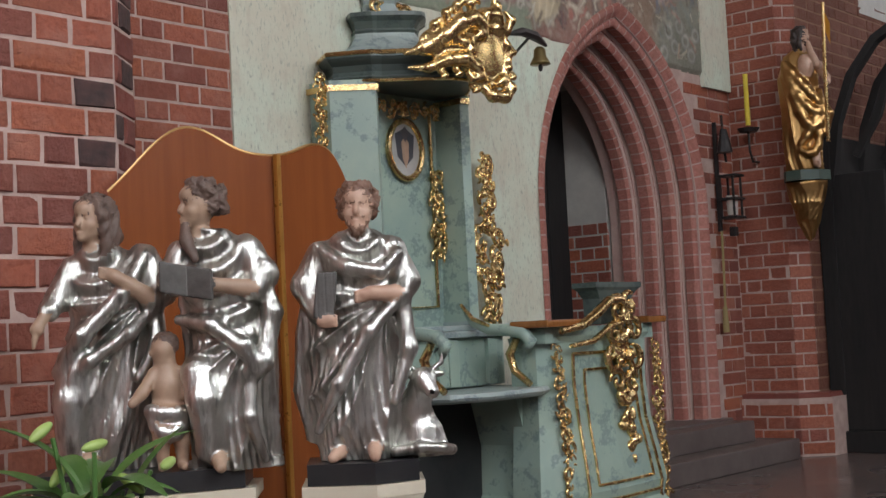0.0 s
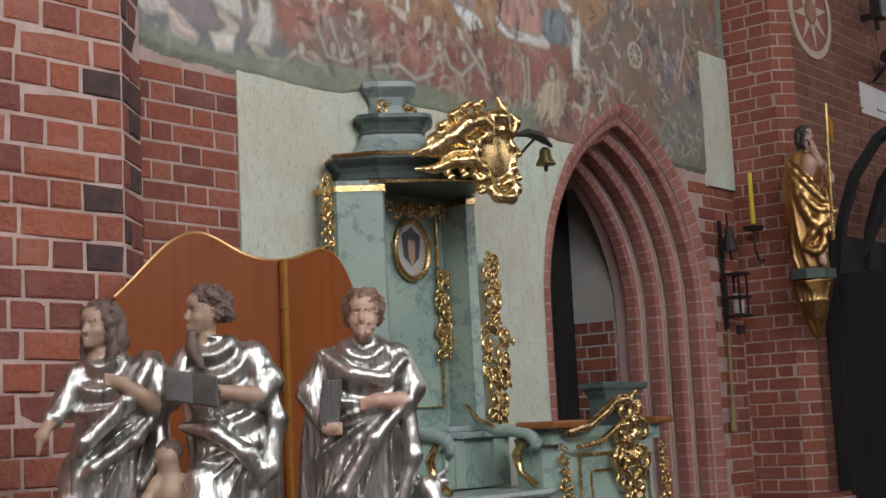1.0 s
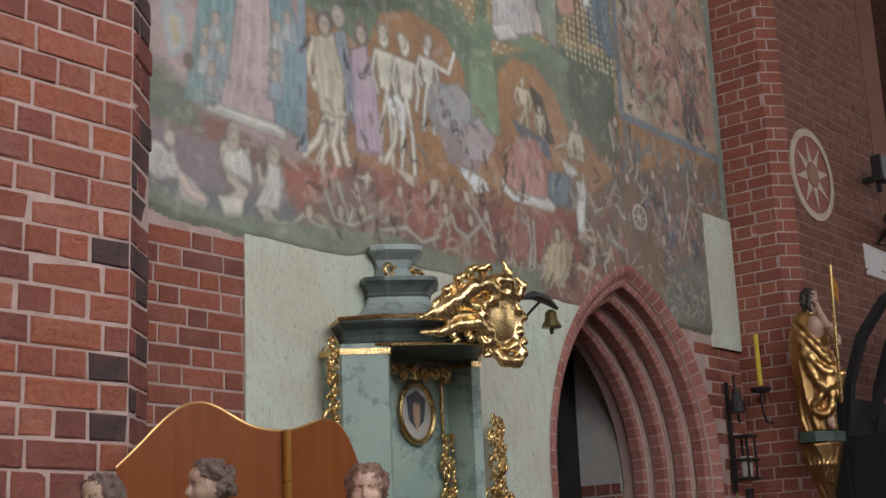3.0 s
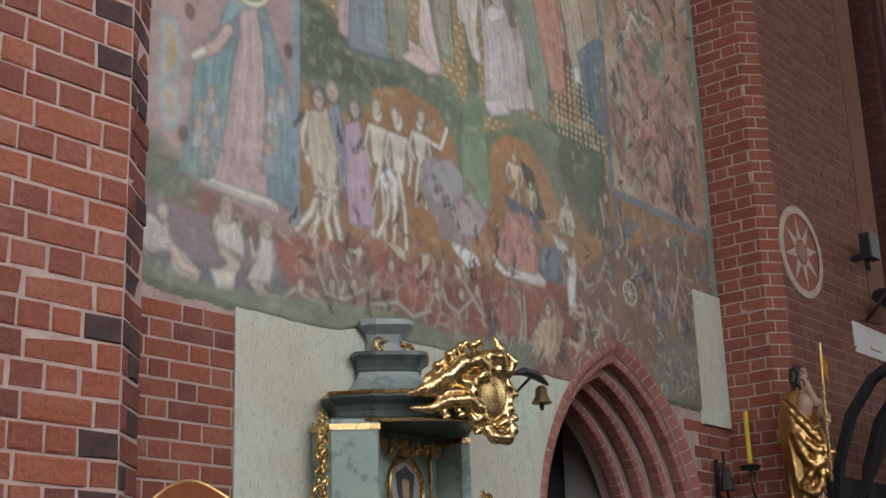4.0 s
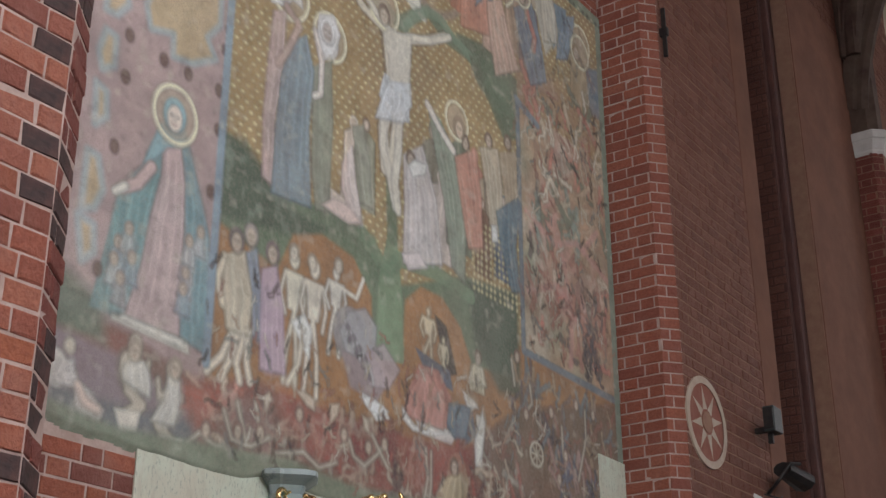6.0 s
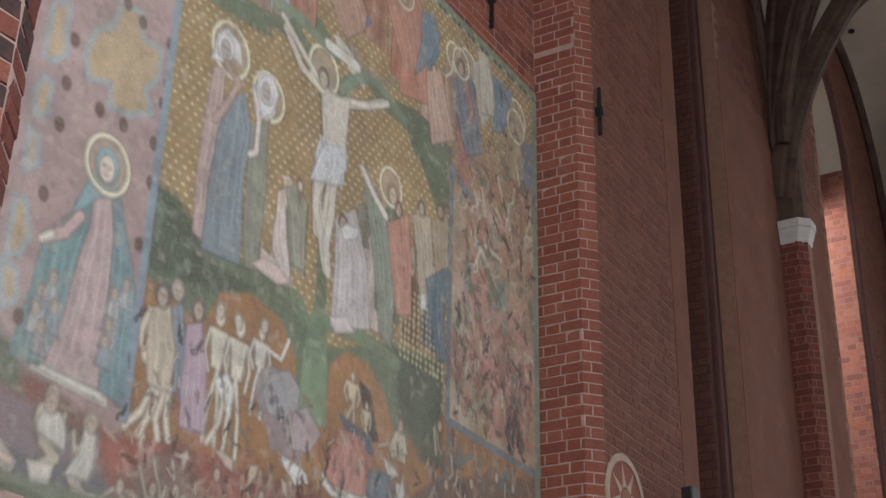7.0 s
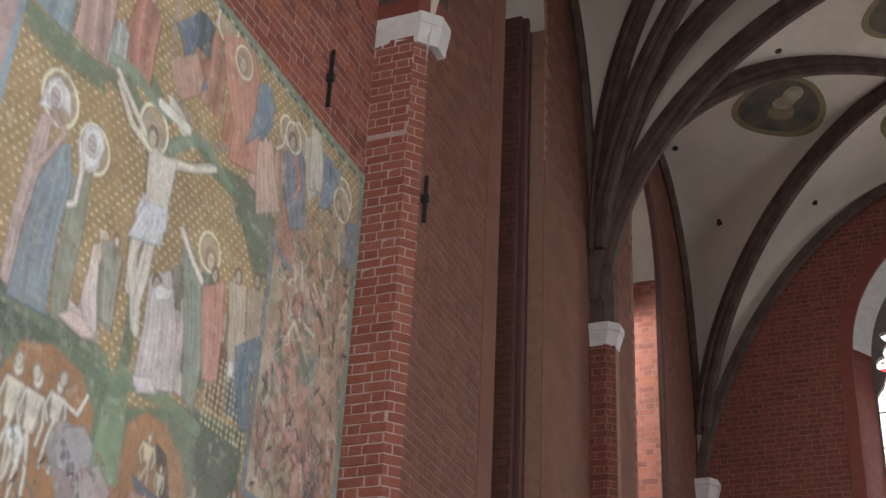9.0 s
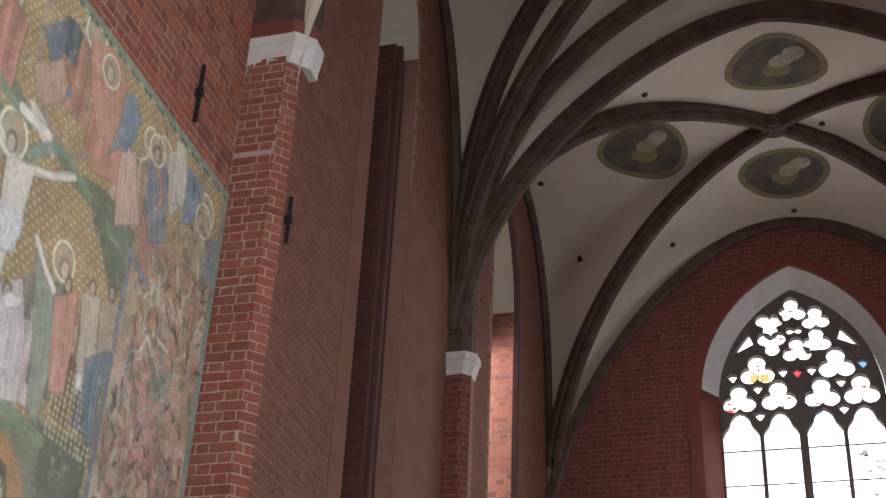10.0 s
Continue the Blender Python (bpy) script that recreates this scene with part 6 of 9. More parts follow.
CLEAR, RUBY, AZURE, AMBER = glass("pale_glass", (0.98, 0.97, 0.98)), glass("ruby_glass", (0.4, 0.004, 0.008)), glass("azure_glass", (0.02, 0.1, 0.28)), glass("amber_glass", (0.13, 0.10, 0.012))
for k, (l, r) in enumerate(((-1.9, -1.1), (-1.1, -0.3), (-0.3, 0.5), (0.5, 1.34))):
    part("pane", ([(l, 0.09, 3.7), (r, 0.09, 3.7), (r, 0.09, 15.2), (l, 0.09, 15.2)], [(0, 1, 2, 3)]), CLEAR, window_east).visible_shadow = False
for u, z, mat in ((-0.29, 13.5, RUBY), (-1.72, 12.75, RUBY), (0.0, 12.72, AZURE), (1.0, 13.6, AZURE), (-1.15, 13.5, AMBER), (-0.95, 13.5, AMBER)):
    size = 0.1 if mat is not AMBER else 0.09
    part("pane", ([(u - size, 0.1, z - size), (u + size, 0.1, z - size), (u + size, 0.1, z + size), (u - size, 0.1, z + size)], [(0, 1, 2, 3)]), mat, window_east, "small coloured pane")
TAWNY, SMOKE, UMBER = glass("tawny_glass", (0.075, 0.036, 0.016)), glass("smoky_glass", (0.07, 0.075, 0.068)), glass("umber_glass", (0.032, 0.018, 0.012))
rnd = random.Random(31)
scraps = [(u, z, 0.22, (TAWNY, UMBER)) for u, z in ((-0.71, 13.0), (0.13, 12.98), (0.13, 12.98), (0.89, 13.0), (0.14, 14.22), (-0.3, 14.97), (-0.27, 13.98), (-0.76, 14.66), (-1.09, 13.68), (-0.75, 14.27), (-1.49, 13.0), (0.75, 14.22)) for _ in range(3)]
scraps += [(0.92, 11.55, 0.3, (SMOKE, SMOKE, TAWNY))] * 12 + [(0.95, 10.9, 0.3, (SMOKE, UMBER))] * 6 + [(0.2, 11.2, 0.3, (SMOKE,))] * 2
for u, z, spread, tones in scraps:
    u, z, s, t = u + rnd.uniform(-spread, spread), z + rnd.uniform(-spread, spread), rnd.uniform(0.03, 0.075), rnd.uniform(0, 3)
    shard = [(u + s * k * math.cos(t + a), 0.1, z + 0.6 * s * math.sin(t + a)) for a, k in ((0, 1.3), (1.5, 0.7), (3.1, 1.2), (4.6, 0.8))]
    part("pane", (shard, [(0, 1, 2, 3)]), rnd.choice(tones), window_east, "small coloured pane")
for wx in (-4.0, 2.0, 8.4, 14.5, 21.6):
    setting("window_south", boxes((wx - 1.15, wx + 1.15, SOUTH - 0.8, SOUTH - 0.76, 3.3, 14.5)), plain_stuff("frosted_glazing", (0.7, 0.7, 0.68), (0.6, 0.6, 0.58), 3), "pale glazing of the south window", "window").visible_shadow = False

# ---- small fittings on the walls ----
ROSETTE_WHITE = plain_stuff("rosette_plaster", (0.56, 0.45, 0.36), (0.46, 0.34, 0.26), 9, 0.95, 0.3)
rosette = tagged(new("wall_rosette"), "pale painted star rosette in a ring on the brick wall", "rosette")
RX, RZ, RR = 11.79, 4.84, 0.44


def disc_ring(r0, r1, y, n=40):
    v = [(RX + r * math.cos(t), y, RZ + r * math.sin(t)) for r in (r0, r1) for t in np.linspace(0, 2 * math.pi, n, endpoint=False)]
    v += [(x, y + 0.02, z) for x, _, z in v]
    f = [(i, (i + 1) % n, n + (i + 1) % n, n + i) for i in range(n)] + [(n + i, n + (i + 1) % n, 3 * n + (i + 1) % n, 3 * n + i) for i in range(n)]
    return v, f


part("ring", disc_ring(0.37, RR, CHOIR_N - 0.02), ROSETTE_WHITE, rosette)
part("field", disc_ring(0.0, 0.37, CHOIR_N - 0.010), plain_stuff("rosette_ground", (0.27, 0.09, 0.06), (0.33, 0.13, 0.09), 9, 0.9), rosette)
for k in range(8):
    a = k * math.pi / 4 + 0.2
    pts = [(0.13, a - 0.38), (0.22, a - 0.12), (0.36, a), (0.22, a + 0.12), (0.13, a + 0.38)]
    part("petal", ([(RX + r * math.cos(t), CHOIR_N - 0.018, RZ + r * math.sin(t)) for r, t in pts], [(0, 1, 2, 3, 4)]), ROSETTE_WHITE, rosette)
part("centre", disc_ring(0.0, 0.1, CHOIR_N - 0.022), plain_stuff("rosette_heart", (0.36, 0.2, 0.13), (0.3, 0.14, 0.1), 9, 0.9), rosette)

for x, y, z0, z1 in ((10.19, 5.92, 9.39, 10.12), (11.42, 5.31, 8.6, 9.18)):
    anchor = tagged(new("wall_anchor"), "black wrought-iron wall anchor on brick", "wall anchor", "wall anchors")
    part("bar", boxes((x - 0.014, x + 0.014, y - 0.05, y - 0.005, z0, z1), bevel=0.006), IRON, anchor)
    part("boss", boxes((x - 0.03, x + 0.03, y - 0.07, y + 0.04, (z0 + z1) / 2 - 0.05, (z0 + z1) / 2 + 0.05), bevel=0.015), IRON, anchor)

speaker = tagged(new("wall_loudspeaker"), "small dark grey loudspeaker mounted on the brick wall", "loudspeaker")
SPK = plain_stuff("dark_green_plastic", (0.05, 0.06, 0.055), (0.035, 0.04, 0.04), 20, 0.5)
part("cabinet", boxes((12.9, 13.12, 5.08, 5.2, 4.98, 5.24), bevel=0.012), SPK, speaker)
part("grille", boxes((12.885, 12.897, 5.09, 5.19, 5.0, 5.22)), IRON, speaker)
part("bracket", boxes((12.98, 13.04, 5.2, 5.34, 5.0, 5.05), (12.99, 13.03, 5.15, 5.2, 4.88, 5.0)), IRON, speaker)
lamp = tagged(new("spotlight"), "black floodlight with a yoke above the white sill", "floodlight")
housing = part("housing", prism([(0.075 * math.cos(t), 0.1 * math.sin(t)) for t in np.linspace(0, 6.283, 11)[:-1]], -0.2, 0.24, 0.35), IRON, lamp)
housing.matrix_world = pose(13.28, 5.1, 4.6, 0, 97, -6)
part("yoke", tube([(13.1, 5.3, 4.4), (12.98, 5.12, 4.5), (13.0, 5.0, 4.65), (13.2, 4.98, 4.68)], 0.018, 6), IRON, lamp)
part("cable", tube([(13.0, 5.3, 4.38), (13.2, 5.2, 4.36), (13.35, 5.25, 4.42)], 0.009, 5), IRON, lamp)

# iron lantern arm, candle and string on the brick beside the portal
lantern = tagged(new("iron_wall_lantern"), "black wrought-iron wall bracket with a small glass lantern", "wall lantern")
LX, LY = 10.86, 5.84
part("backplate", boxes((LX - 0.012, LX + 0.012, LY + 0.05, LY + 0.085, 1.95, 2.9), bevel=0.004), IRON, lantern)
part("scroll", tube([(LX + 0.05 * math.cos(t) * (1 - t / 9), LY, 2.55 + 0.16 * t / 3 + 0.05 * math.sin(t)) for t in np.linspace(0, 7, 24)], 0.013, 6), IRON, lantern)
part("hood", turned(prism([(0.07 * math.cos(t), 0.07 * math.sin(t)) for t in np.linspace(0, 6.283, 11)[:-1]], 0, 0.2, -0.6), pose(LX - 0.06, LY - 0.05, 2.62)), IRON, lantern)
for dx, dy in ((-0.07, -0.09), (0.07, -0.09), (0.07, 0.03), (-0.07, 0.03)):
    part("post", boxes((LX + dx - 0.008, LX + dx + 0.008, LY - 0.03 + dy, LY - 0.014 + dy, 2.05, 2.42)), IRON, lantern)
for z in (2.06, 2.22, 2.42):
    part("band", boxes((LX - 0.09, LX + 0.09, LY - 0.14, LY + 0.03, z - 0.01, z + 0.01), bevel=0.004), IRON, lantern)
part("glass_jar", turned(prism([(0.045 * math.cos(t), 0.045 * math.sin(t)) for t in np.linspace(0, 6.283, 13)[:-1]], 0, 0.17, 0.15), pose(LX, LY - 0.06, 2.08)), plain_stuff("lamp_glass", (0.7, 0.62, 0.55), (0.8, 0.75, 0.7), 9, 0.12, 0.1, 0.3), lantern, "small bright glass jar")
part("drip", boxes((LX - 0.03, LX + 0.03, LY - 0.09, LY - 0.03, 1.9, 1.98), bevel=0.01), IRON, lantern)
cord = tagged(part("bell_cord", tube([(10.83, 5.88, 1.95), (10.815, 5.88, 1.5), (10.80, 5.88, 1.12)], 0.012, 6), plain_stuff("old_cord", (0.32, 0.24, 0.10), (0.24, 0.18, 0.08), 20)), "thin ochre cord hanging on the brick", "cord")
tassel = part("tassel", turned(prism([(0.02 * math.cos(t), 0.02 * math.sin(t)) for t in np.linspace(0, 6.283, 9)[:-1]], 0, 0.22, 0.5), pose(10.80, 5.88, 1.3, 180)), bpy.data.materials["old_cord"], cord)
sconce = tagged(new("candle_sconce"), "thin yellow candle on a black iron wall sconce", "candle")
CY = 5.68
part("candle", turned(prism([(0.022 * math.cos(t), 0.022 * math.sin(t)) for t in np.linspace(0, 6.283, 11)[:-1]], 2.86, 3.31, -0.06), pose(11.05, CY, 0)), plain_stuff("yellow_wax", (0.72, 0.55, 0.04), (0.62, 0.45, 0.03), 12, 0.5), sconce, "yellow wax candle")
part("drip_pan", turned(prism([(0.075 * math.cos(t), 0.075 * math.sin(t)) for t in np.linspace(0, 6.283, 15)[:-1]], 2.8, 2.835, 0.3), pose(11.05, CY, 0)), IRON, sconce)
part("arm", tube([(11.22, CY, 2.55), (11.12, CY + 0.01, 2.55), (11.05, CY, 2.64), (11.05, CY, 2.82)], 0.011, 6), IRON, sconce)

# dark choir stall with curved canopy ribs
stall = tagged(new("choir_stall"), "tall black-stained wooden choir stall with curved canopy ribs", "choir stall")
part("back", boxes((11.55, 14.2, 5.18, 5.32, 0.0, 2.75), bevel=0.01), BLACK_WOOD, stall)
part("platform", boxes((11.5, 14.3, 4.5, 5.32, 0.0, 0.18), bevel=0.01), BLACK_WOOD, stall)
part("seat", boxes((11.6, 14.2, 4.8, 5.2, 0.5, 0.56), bevel=0.01), BLACK_WOOD, stall)
for k in range(5):
    x = 11.6 + 0.62 * k
    part("divider", boxes((x - 0.03, x + 0.03, 4.72, 5.2, 0.18, 2.4 if k == 0 else 1.2), bevel=0.012), BLACK_WOOD, stall)
    part("canopy_rib", sweep(along([(x, 5.2, 2.3), (x + 0.02, 5.12, 2.85), (x + 0.06, 4.98, 3.25), (x + 0.14, 4.78, 3.55), (x + 0.2, 4.62, 3.66)], (1, 0, 0)), [(-0.035, -0.05), (0.035, -0.05), (0.035, 0.05), (-0.035, 0.05)], True), BLACK_WOOD, stall)
    part("canopy_rib", sweep(along([(x + 0.2, 4.62, 3.66), (x + 0.2, 4.68, 3.3), (x + 0.16, 4.8, 2.9), (x + 0.1, 5.0, 2.55)], (1, 0, 0)), [(-0.03, -0.03), (0.03, -0.03), (0.03, 0.03), (-0.03, 0.03)], True), BLACK_WOOD, stall)
part("front_panel", boxes((11.9, 14.3, 4.3, 4.38, 0.0, 1.0), bevel=0.01), BLACK_WOOD, stall)

# ---- carved figures: soft solids joined into one skin ----
def net(v, origin, h):
    """The zero surface of a field on a grid, as vertices and quads."""
    s = v < 0
    shape = tuple(n - 1 for n in v.shape)
    total, count = np.zeros((*shape, 3)), np.zeros(shape)
    base = np.stack(np.meshgrid(*[np.arange(n) for n in shape], indexing="ij"), -1).astype(float)
    corner = {}
    for c in np.ndindex(2, 2, 2):
        sl = tuple(slice(k, k + n) for k, n in zip(c, shape))
        corner[c] = (v[sl], s[sl])
    for a in range(3):
        for c in np.ndindex(2, 2, 2):
            if c[a]:
                continue
            d = tuple(1 if k == a else c[k] for k in range(3))
            (va, sa), (vb, sb) = corner[c], corner[d]
            cross = sa != sb
            t = np.where(cross, va / np.where(cross, va - vb, 1), 0)
            for k in range(3):
                total[..., k] += np.where(cross, base[..., k] + c[k] + (t if k == a else 0), 0)
            count += cross
    live = count > 0
    index = np.full(shape, -1)
    index[live] = np.arange(live.sum())
    verts = total[live] / count[live][:, None] * h + np.asarray(origin)
    faces = []
    for a in range(3):
        b, c = (a + 1) % 3, (a + 2) % 3
        lo = [slice(1, -1)] * 3
        lo[a] = slice(0, -1)
        hi = list(lo)
        hi[a] = slice(1, None)
        sa, sb = s[tuple(lo)], s[tuple(hi)]
        i = np.argwhere(sa != sb)
        flip = sa[tuple(i.T)]
        i = i + np.array([0 if k == a else 1 for k in range(3)])
        e, f = np.eye(3, dtype=int)[b], np.eye(3, dtype=int)[c]
        q = np.stack([index[tuple((i - o).T)] for o in (0 * e, e, e + f, f)], 1)
        q[~flip] = q[~flip][:, ::-1]
        faces.append(q)
    return verts, np.concatenate(faces)


class Carving:
    """Soft shapes in centimetres: x across, y back, z up; each with a material number."""

    def __init__(self, x0, x1, y0, y1, z0, z1, step):
        self.h, self.origin = step, (x0, y0, z0)
        axes = [np.arange(a, b + step, step, dtype=np.float32) for a, b in ((x0, x1), (y0, y1), (z0, z1))]
        self.x, self.y, self.z = np.meshgrid(*axes, indexing="ij")
        self.v = np.full(self.x.shape, 50.0, np.float32)
        self.who = np.zeros(self.x.shape, np.int8)

    def add(self, d, mat, blend=1.0):
        k = np.clip(0.5 + 0.5 * (self.v - d) / blend, 0, 1)
        self.who = np.where(d < self.v, mat, self.who)
        self.v = self.v * (1 - k) + d * k - blend * k * (1 - k)

    def cut(self, x, y, z, rx, ry, rz, blend=0.6):
        """Hollows a soft oval out of what stands there."""
        q = np.sqrt(((self.x - x) / rx) ** 2 + ((self.y - y) / ry) ** 2 + ((self.z - z) / rz) ** 2)
        d = -(q - 1) * min(rx, ry, rz)
        k = np.clip(0.5 - 0.5 * (self.v - d) / blend, 0, 1)
        self.v = self.v * (1 - k) + d * k + blend * k * (1 - k)

    def ball(self, x, y, z, rx, ry=None, rz=None, mat=0, blend=1.0, rough=0.0):
        ry, rz = ry or rx, rz or rx
        q = np.sqrt(((self.x - x) / rx) ** 2 + ((self.y - y) / ry) ** 2 + ((self.z - z) / rz) ** 2)
        d = (q - 1) * min(rx, ry, rz)
        if rough:
            d = d + rough * np.sin(self.x * 2.1 + 1.3 * np.sin(self.z * 1.7)) * np.sin(self.z * 2.3 + self.y) * np.sin(self.y * 2.0 + x)
        self.add(d, mat, blend)

    def limb(self, p, q, r0, r1, mat=0, blend=1.0, crease=0.0):
        p, q = np.array(p, float), np.array(q, float)
        w = q - p
        t = np.clip(((self.x - p[0]) * w[0] + (self.y - p[1]) * w[1] + (self.z - p[2]) * w[2]) / (w @ w), 0, 1)
        d = np.sqrt((self.x - p[0] - t * w[0]) ** 2 + (self.y - p[1] - t * w[1]) ** 2 + (self.z - p[2] - t * w[2]) ** 2) - (r0 + (r1 - r0) * t)
        if crease:
            d = d + 0.3 * crease * np.sin(t * 3 + self.x * 1.1 + self.y * 0.9 - self.z * 0.25)
        self.add(d, mat, blend)

    def path(self, pts, r, mat=0, blend=1.0, crease=0.0):
        for i in range(len(pts) - 1):
            a, b = (r[i], r[i + 1]) if isinstance(r, (list, tuple)) else (r, r)
            self.limb(pts[i], pts[i + 1], a, b, mat, blend, crease)

    def robe(self, rows, folds=9, deep=1.0, twist=0.03, seed=0.0, mat=0, blend=1.5, focus=None, neck=None):
        """rows: z, centre x, centre y, half width, half depth. Folds hang down, or radiate from a gathered point (focus) and loop under the neck."""
        zs = [r[0] for r in rows]
        cx, cy, rx, ry = (np.interp(self.z, zs, [r[k] for r in rows]).astype(np.float32) for k in (1, 2, 3, 4))
        th = np.arctan2((self.y - cy) / ry, (self.x - cx) / rx)
        low = np.clip((zs[-1] - self.z) / (zs[-1] - zs[0]), 0, 1)
        drift = twist * self.z * 3 + seed + 0.5 * np.sin(self.z * 0.06 + seed)
        hang = 1.0 - 2.0 * np.abs(np.sin(0.5 * folds * th + drift)) ** 0.8
        amount = 0.25 + 0.75 * low
        if focus:
            fx, fz, rays = focus
            far = np.hypot(self.x - fx, self.z - fz)
            ang = np.arctan2(self.x - fx, fz - self.z)
            fan = 1.0 - 2.0 * np.abs(np.sin(0.5 * rays * ang + seed + 0.25 * np.sin(far * 0.16))) ** 0.8
            loops = np.sin(np.hypot(self.x - neck[0], (self.z - neck[1]) * 0.85) * 0.95 + seed)
            up = np.clip((self.z - fz + 6) / 12, 0, 1)
            front = np.clip(-(self.y - cy) / ry * 1.6, 0, 1)
            wave = (fan * (1 - up) * np.clip(far / 14, 0, 1) + 0.8 * loops * up) * front + hang * (1 - front)
            amount = 0.75 + 0.25 * low
        else:
            wave = hang
        fine = 1.0 - 2.0 * np.abs(np.sin(1.35 * folds * th + 2.3 * drift + 0.9 * np.sin(self.z * 0.11 + seed))) ** 0.7
        wave = wave + 0.34 * low * fine
        rho = np.sqrt(((self.x - cx) / rx) ** 2 + ((self.y - cy) / ry) ** 2)
        d = (rho - 1) * np.minimum(rx, ry) - deep * amount * wave * 0.55
        d = np.maximum(d, np.maximum(zs[0] - self.z, self.z - zs[-1]))
        self.add(d * 0.75, mat, blend)

    def sash(self, a, b, sag, r, many, mat=0, depth=0.0):
        """Curved folds of cloth side by side from a to b, hanging through sag."""
        for k in range(many):
            f = k / max(many - 1, 1)
            lift = np.array([0, 0, -f * depth])
            pts = []
            for t in np.linspace(0, 1, 7):
                p = np.array(a) * (1 - t) ** 2 + 2 * t * (1 - t) * (np.array(sag) + lift * 1.5) + np.array(b) * t * t
                pts.append(tuple(p + lift * (0.4 + 0.6 * math.sin(math.pi * t))))
            self.path(pts, [r * (0.55 + 0.45 * math.sin(math.pi * (i + 0.5) / 7)) for i in range(7)], mat, 2.6)

    def mesh(self, name, materials):
        verts, faces = net(self.v, self.origin, self.h)
        ijk = np.clip(np.round((verts - np.array(self.origin)) / self.h).astype(int), 0, np.array(self.v.shape) - 1)
        which = self.who[tuple(ijk[faces[:, 0]].T)]
        return mesh_of(name, (verts / 100).tolist(), faces.tolist(), materials, True, which)


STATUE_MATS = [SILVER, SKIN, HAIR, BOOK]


def statue(name, carving, x, y, z, degrees, label, scale=1.0, materials=STATUE_MATS):
    ob = tagged(new(name, carving.mesh(name, materials)), label, "statue")
    ob.matrix_world = pose(x, y, z, 0, 0, degrees) @ Matrix.Scale(scale, 4)
    return ob


def head(c, x, y, z, turn=0.0, curls=True, beard=True, long=False):
    """turn: degrees to the viewer's left. Plain features."""
    t = radians(turn)
    fx, fy = -math.sin(t), -math.cos(t)
    at = lambda u, f: (x - u * fy + f * fx, y + u * fx + f * fy)  # noqa: E731  u across the face, f forwards
    c.ball(x, y, z, 4.7, 5.2, 6.6, 1, 0.6)
    c.ball(*at(0, 2.6), z - 3.4, 3.2, 3.2, 3.6, 1, 1.2)
    c.ball(*at(0, 2.0), z + 3.2, 4.0, 3.6, 3.4, 1, 1.0)
    for side in (-1, 1):
        c.ball(*at(side * 2.5, 3.3), z - 1.9, 1.6, 1.6, 1.5, 1, 1.0)
        c.cut(*at(side * 1.95, 5.5), z + 0.55, 1.35, 1.35, 0.95, 0.5)
        c.ball(*at(side * 1.95, 4.1), z + 0.5, 0.8, 0.8, 0.6, 1, 0.2)
        c.limb((*at(side * 0.8, 5.2), z + 1.7), (*at(side * 3.1, 4.2), z + 1.9), 0.3, 0.25, 2, 0.3)
    c.path([(*at(0, 4.9), z + 1.4), (*at(0, 5.7), z - 0.6), (*at(0, 6.2), z - 1.7)], [0.6, 0.75, 0.95], 1, 0.5)
    c.cut(*at(0, 6.2), z - 3.55, 1.5, 1.0, 0.35, 0.3)
    c.ball(*at(0, 5.3), z - 4.1, 1.2, 0.9, 0.5, 1, 0.4)
    c.ball(*at(0, 4.8), z - 5.6, 1.4, 1.3, 1.3, 1, 0.8)
    back = 3.0 if long else 2.2
    c.ball(*at(0, -back), z + 2.2, 5.7, 5.7, 6.0, 2, 0.3, 1.0)
    c.ball(*at(0, -1.0), z + 5.2, 4.9, 4.9, 3.4, 2, 0.3, 1.0)
    for k in range(16 if curls else 0):
        a = 2 * math.pi * k / 16
        c.ball(x + 5.4 * math.cos(a) - fx * 2.2, y + 5.4 * math.sin(a) - fy * 2.2, z + 3.2 + 2.2 * math.sin(3 * a), 1.7, 1.7, 2.1, mat=2, blend=0.35, rough=0.7)
        if k % 2:
            c.ball(x + 4.9 * math.cos(a) - fx * 3.4, y + 4.9 * math.sin(a) - fy * 3.4, z - 0.8, 1.8, 1.8, 2.2, mat=2, blend=0.35, rough=0.7)
    for k in range(9 if curls else 0):
        a = 2 * math.pi * k / 9
        c.ball(x + 3.3 * math.cos(a) - fx, y + 3.3 * math.sin(a) - fy, z + 7.3, 1.6, mat=2, blend=0.35, rough=0.6)
    if long:
        for side in (-1, 1):
            c.path([(*at(side * 3.6, 2.2), z + 5.2), (*at(side * 5.2, 0.6), z + 1), (*at(side * 5.2, 0), z - 4), (*at(side * 5.8, -0.4), z - 8), (*at(side * 5.0, 0.6), z - 12)], [1.2, 1.8, 1.9, 2.0, 1.1], 2, 0.4, 1.6)
            c.path([(*at(side * 2.0, -4), z + 4), (*at(side * 3.2, -5), z - 5), (*at(side * 3.0, -4.6), z - 12)], [3.4, 3.4, 1.8], 2, 0.5, 1.6)
    if beard:
        c.ball(*at(0, 4.4), z - 6.6, 2.0, 1.8, 2.7, 2, 0.4, 0.6)
        c.limb((*at(-1.5, 5.3), z - 3.0), (*at(1.5, 5.3), z - 3.0), 0.42, 0.42, 2, 0.3)
        for side in (-1, 1):
            c.path([(*at(side * 3.9, 2.2), z - 1.5), (*at(side * 3.2, 3.2), z - 4.4), (*at(side * 1.6, 4.2), z - 6.4)], [0.45, 0.6, 0.9], 2, 0.4, 0.4)
    c.limb((x, y + 0.5, z - 5), (x, y + 0.8, z - 12), 3.0, 3.6, 1, 1.0)


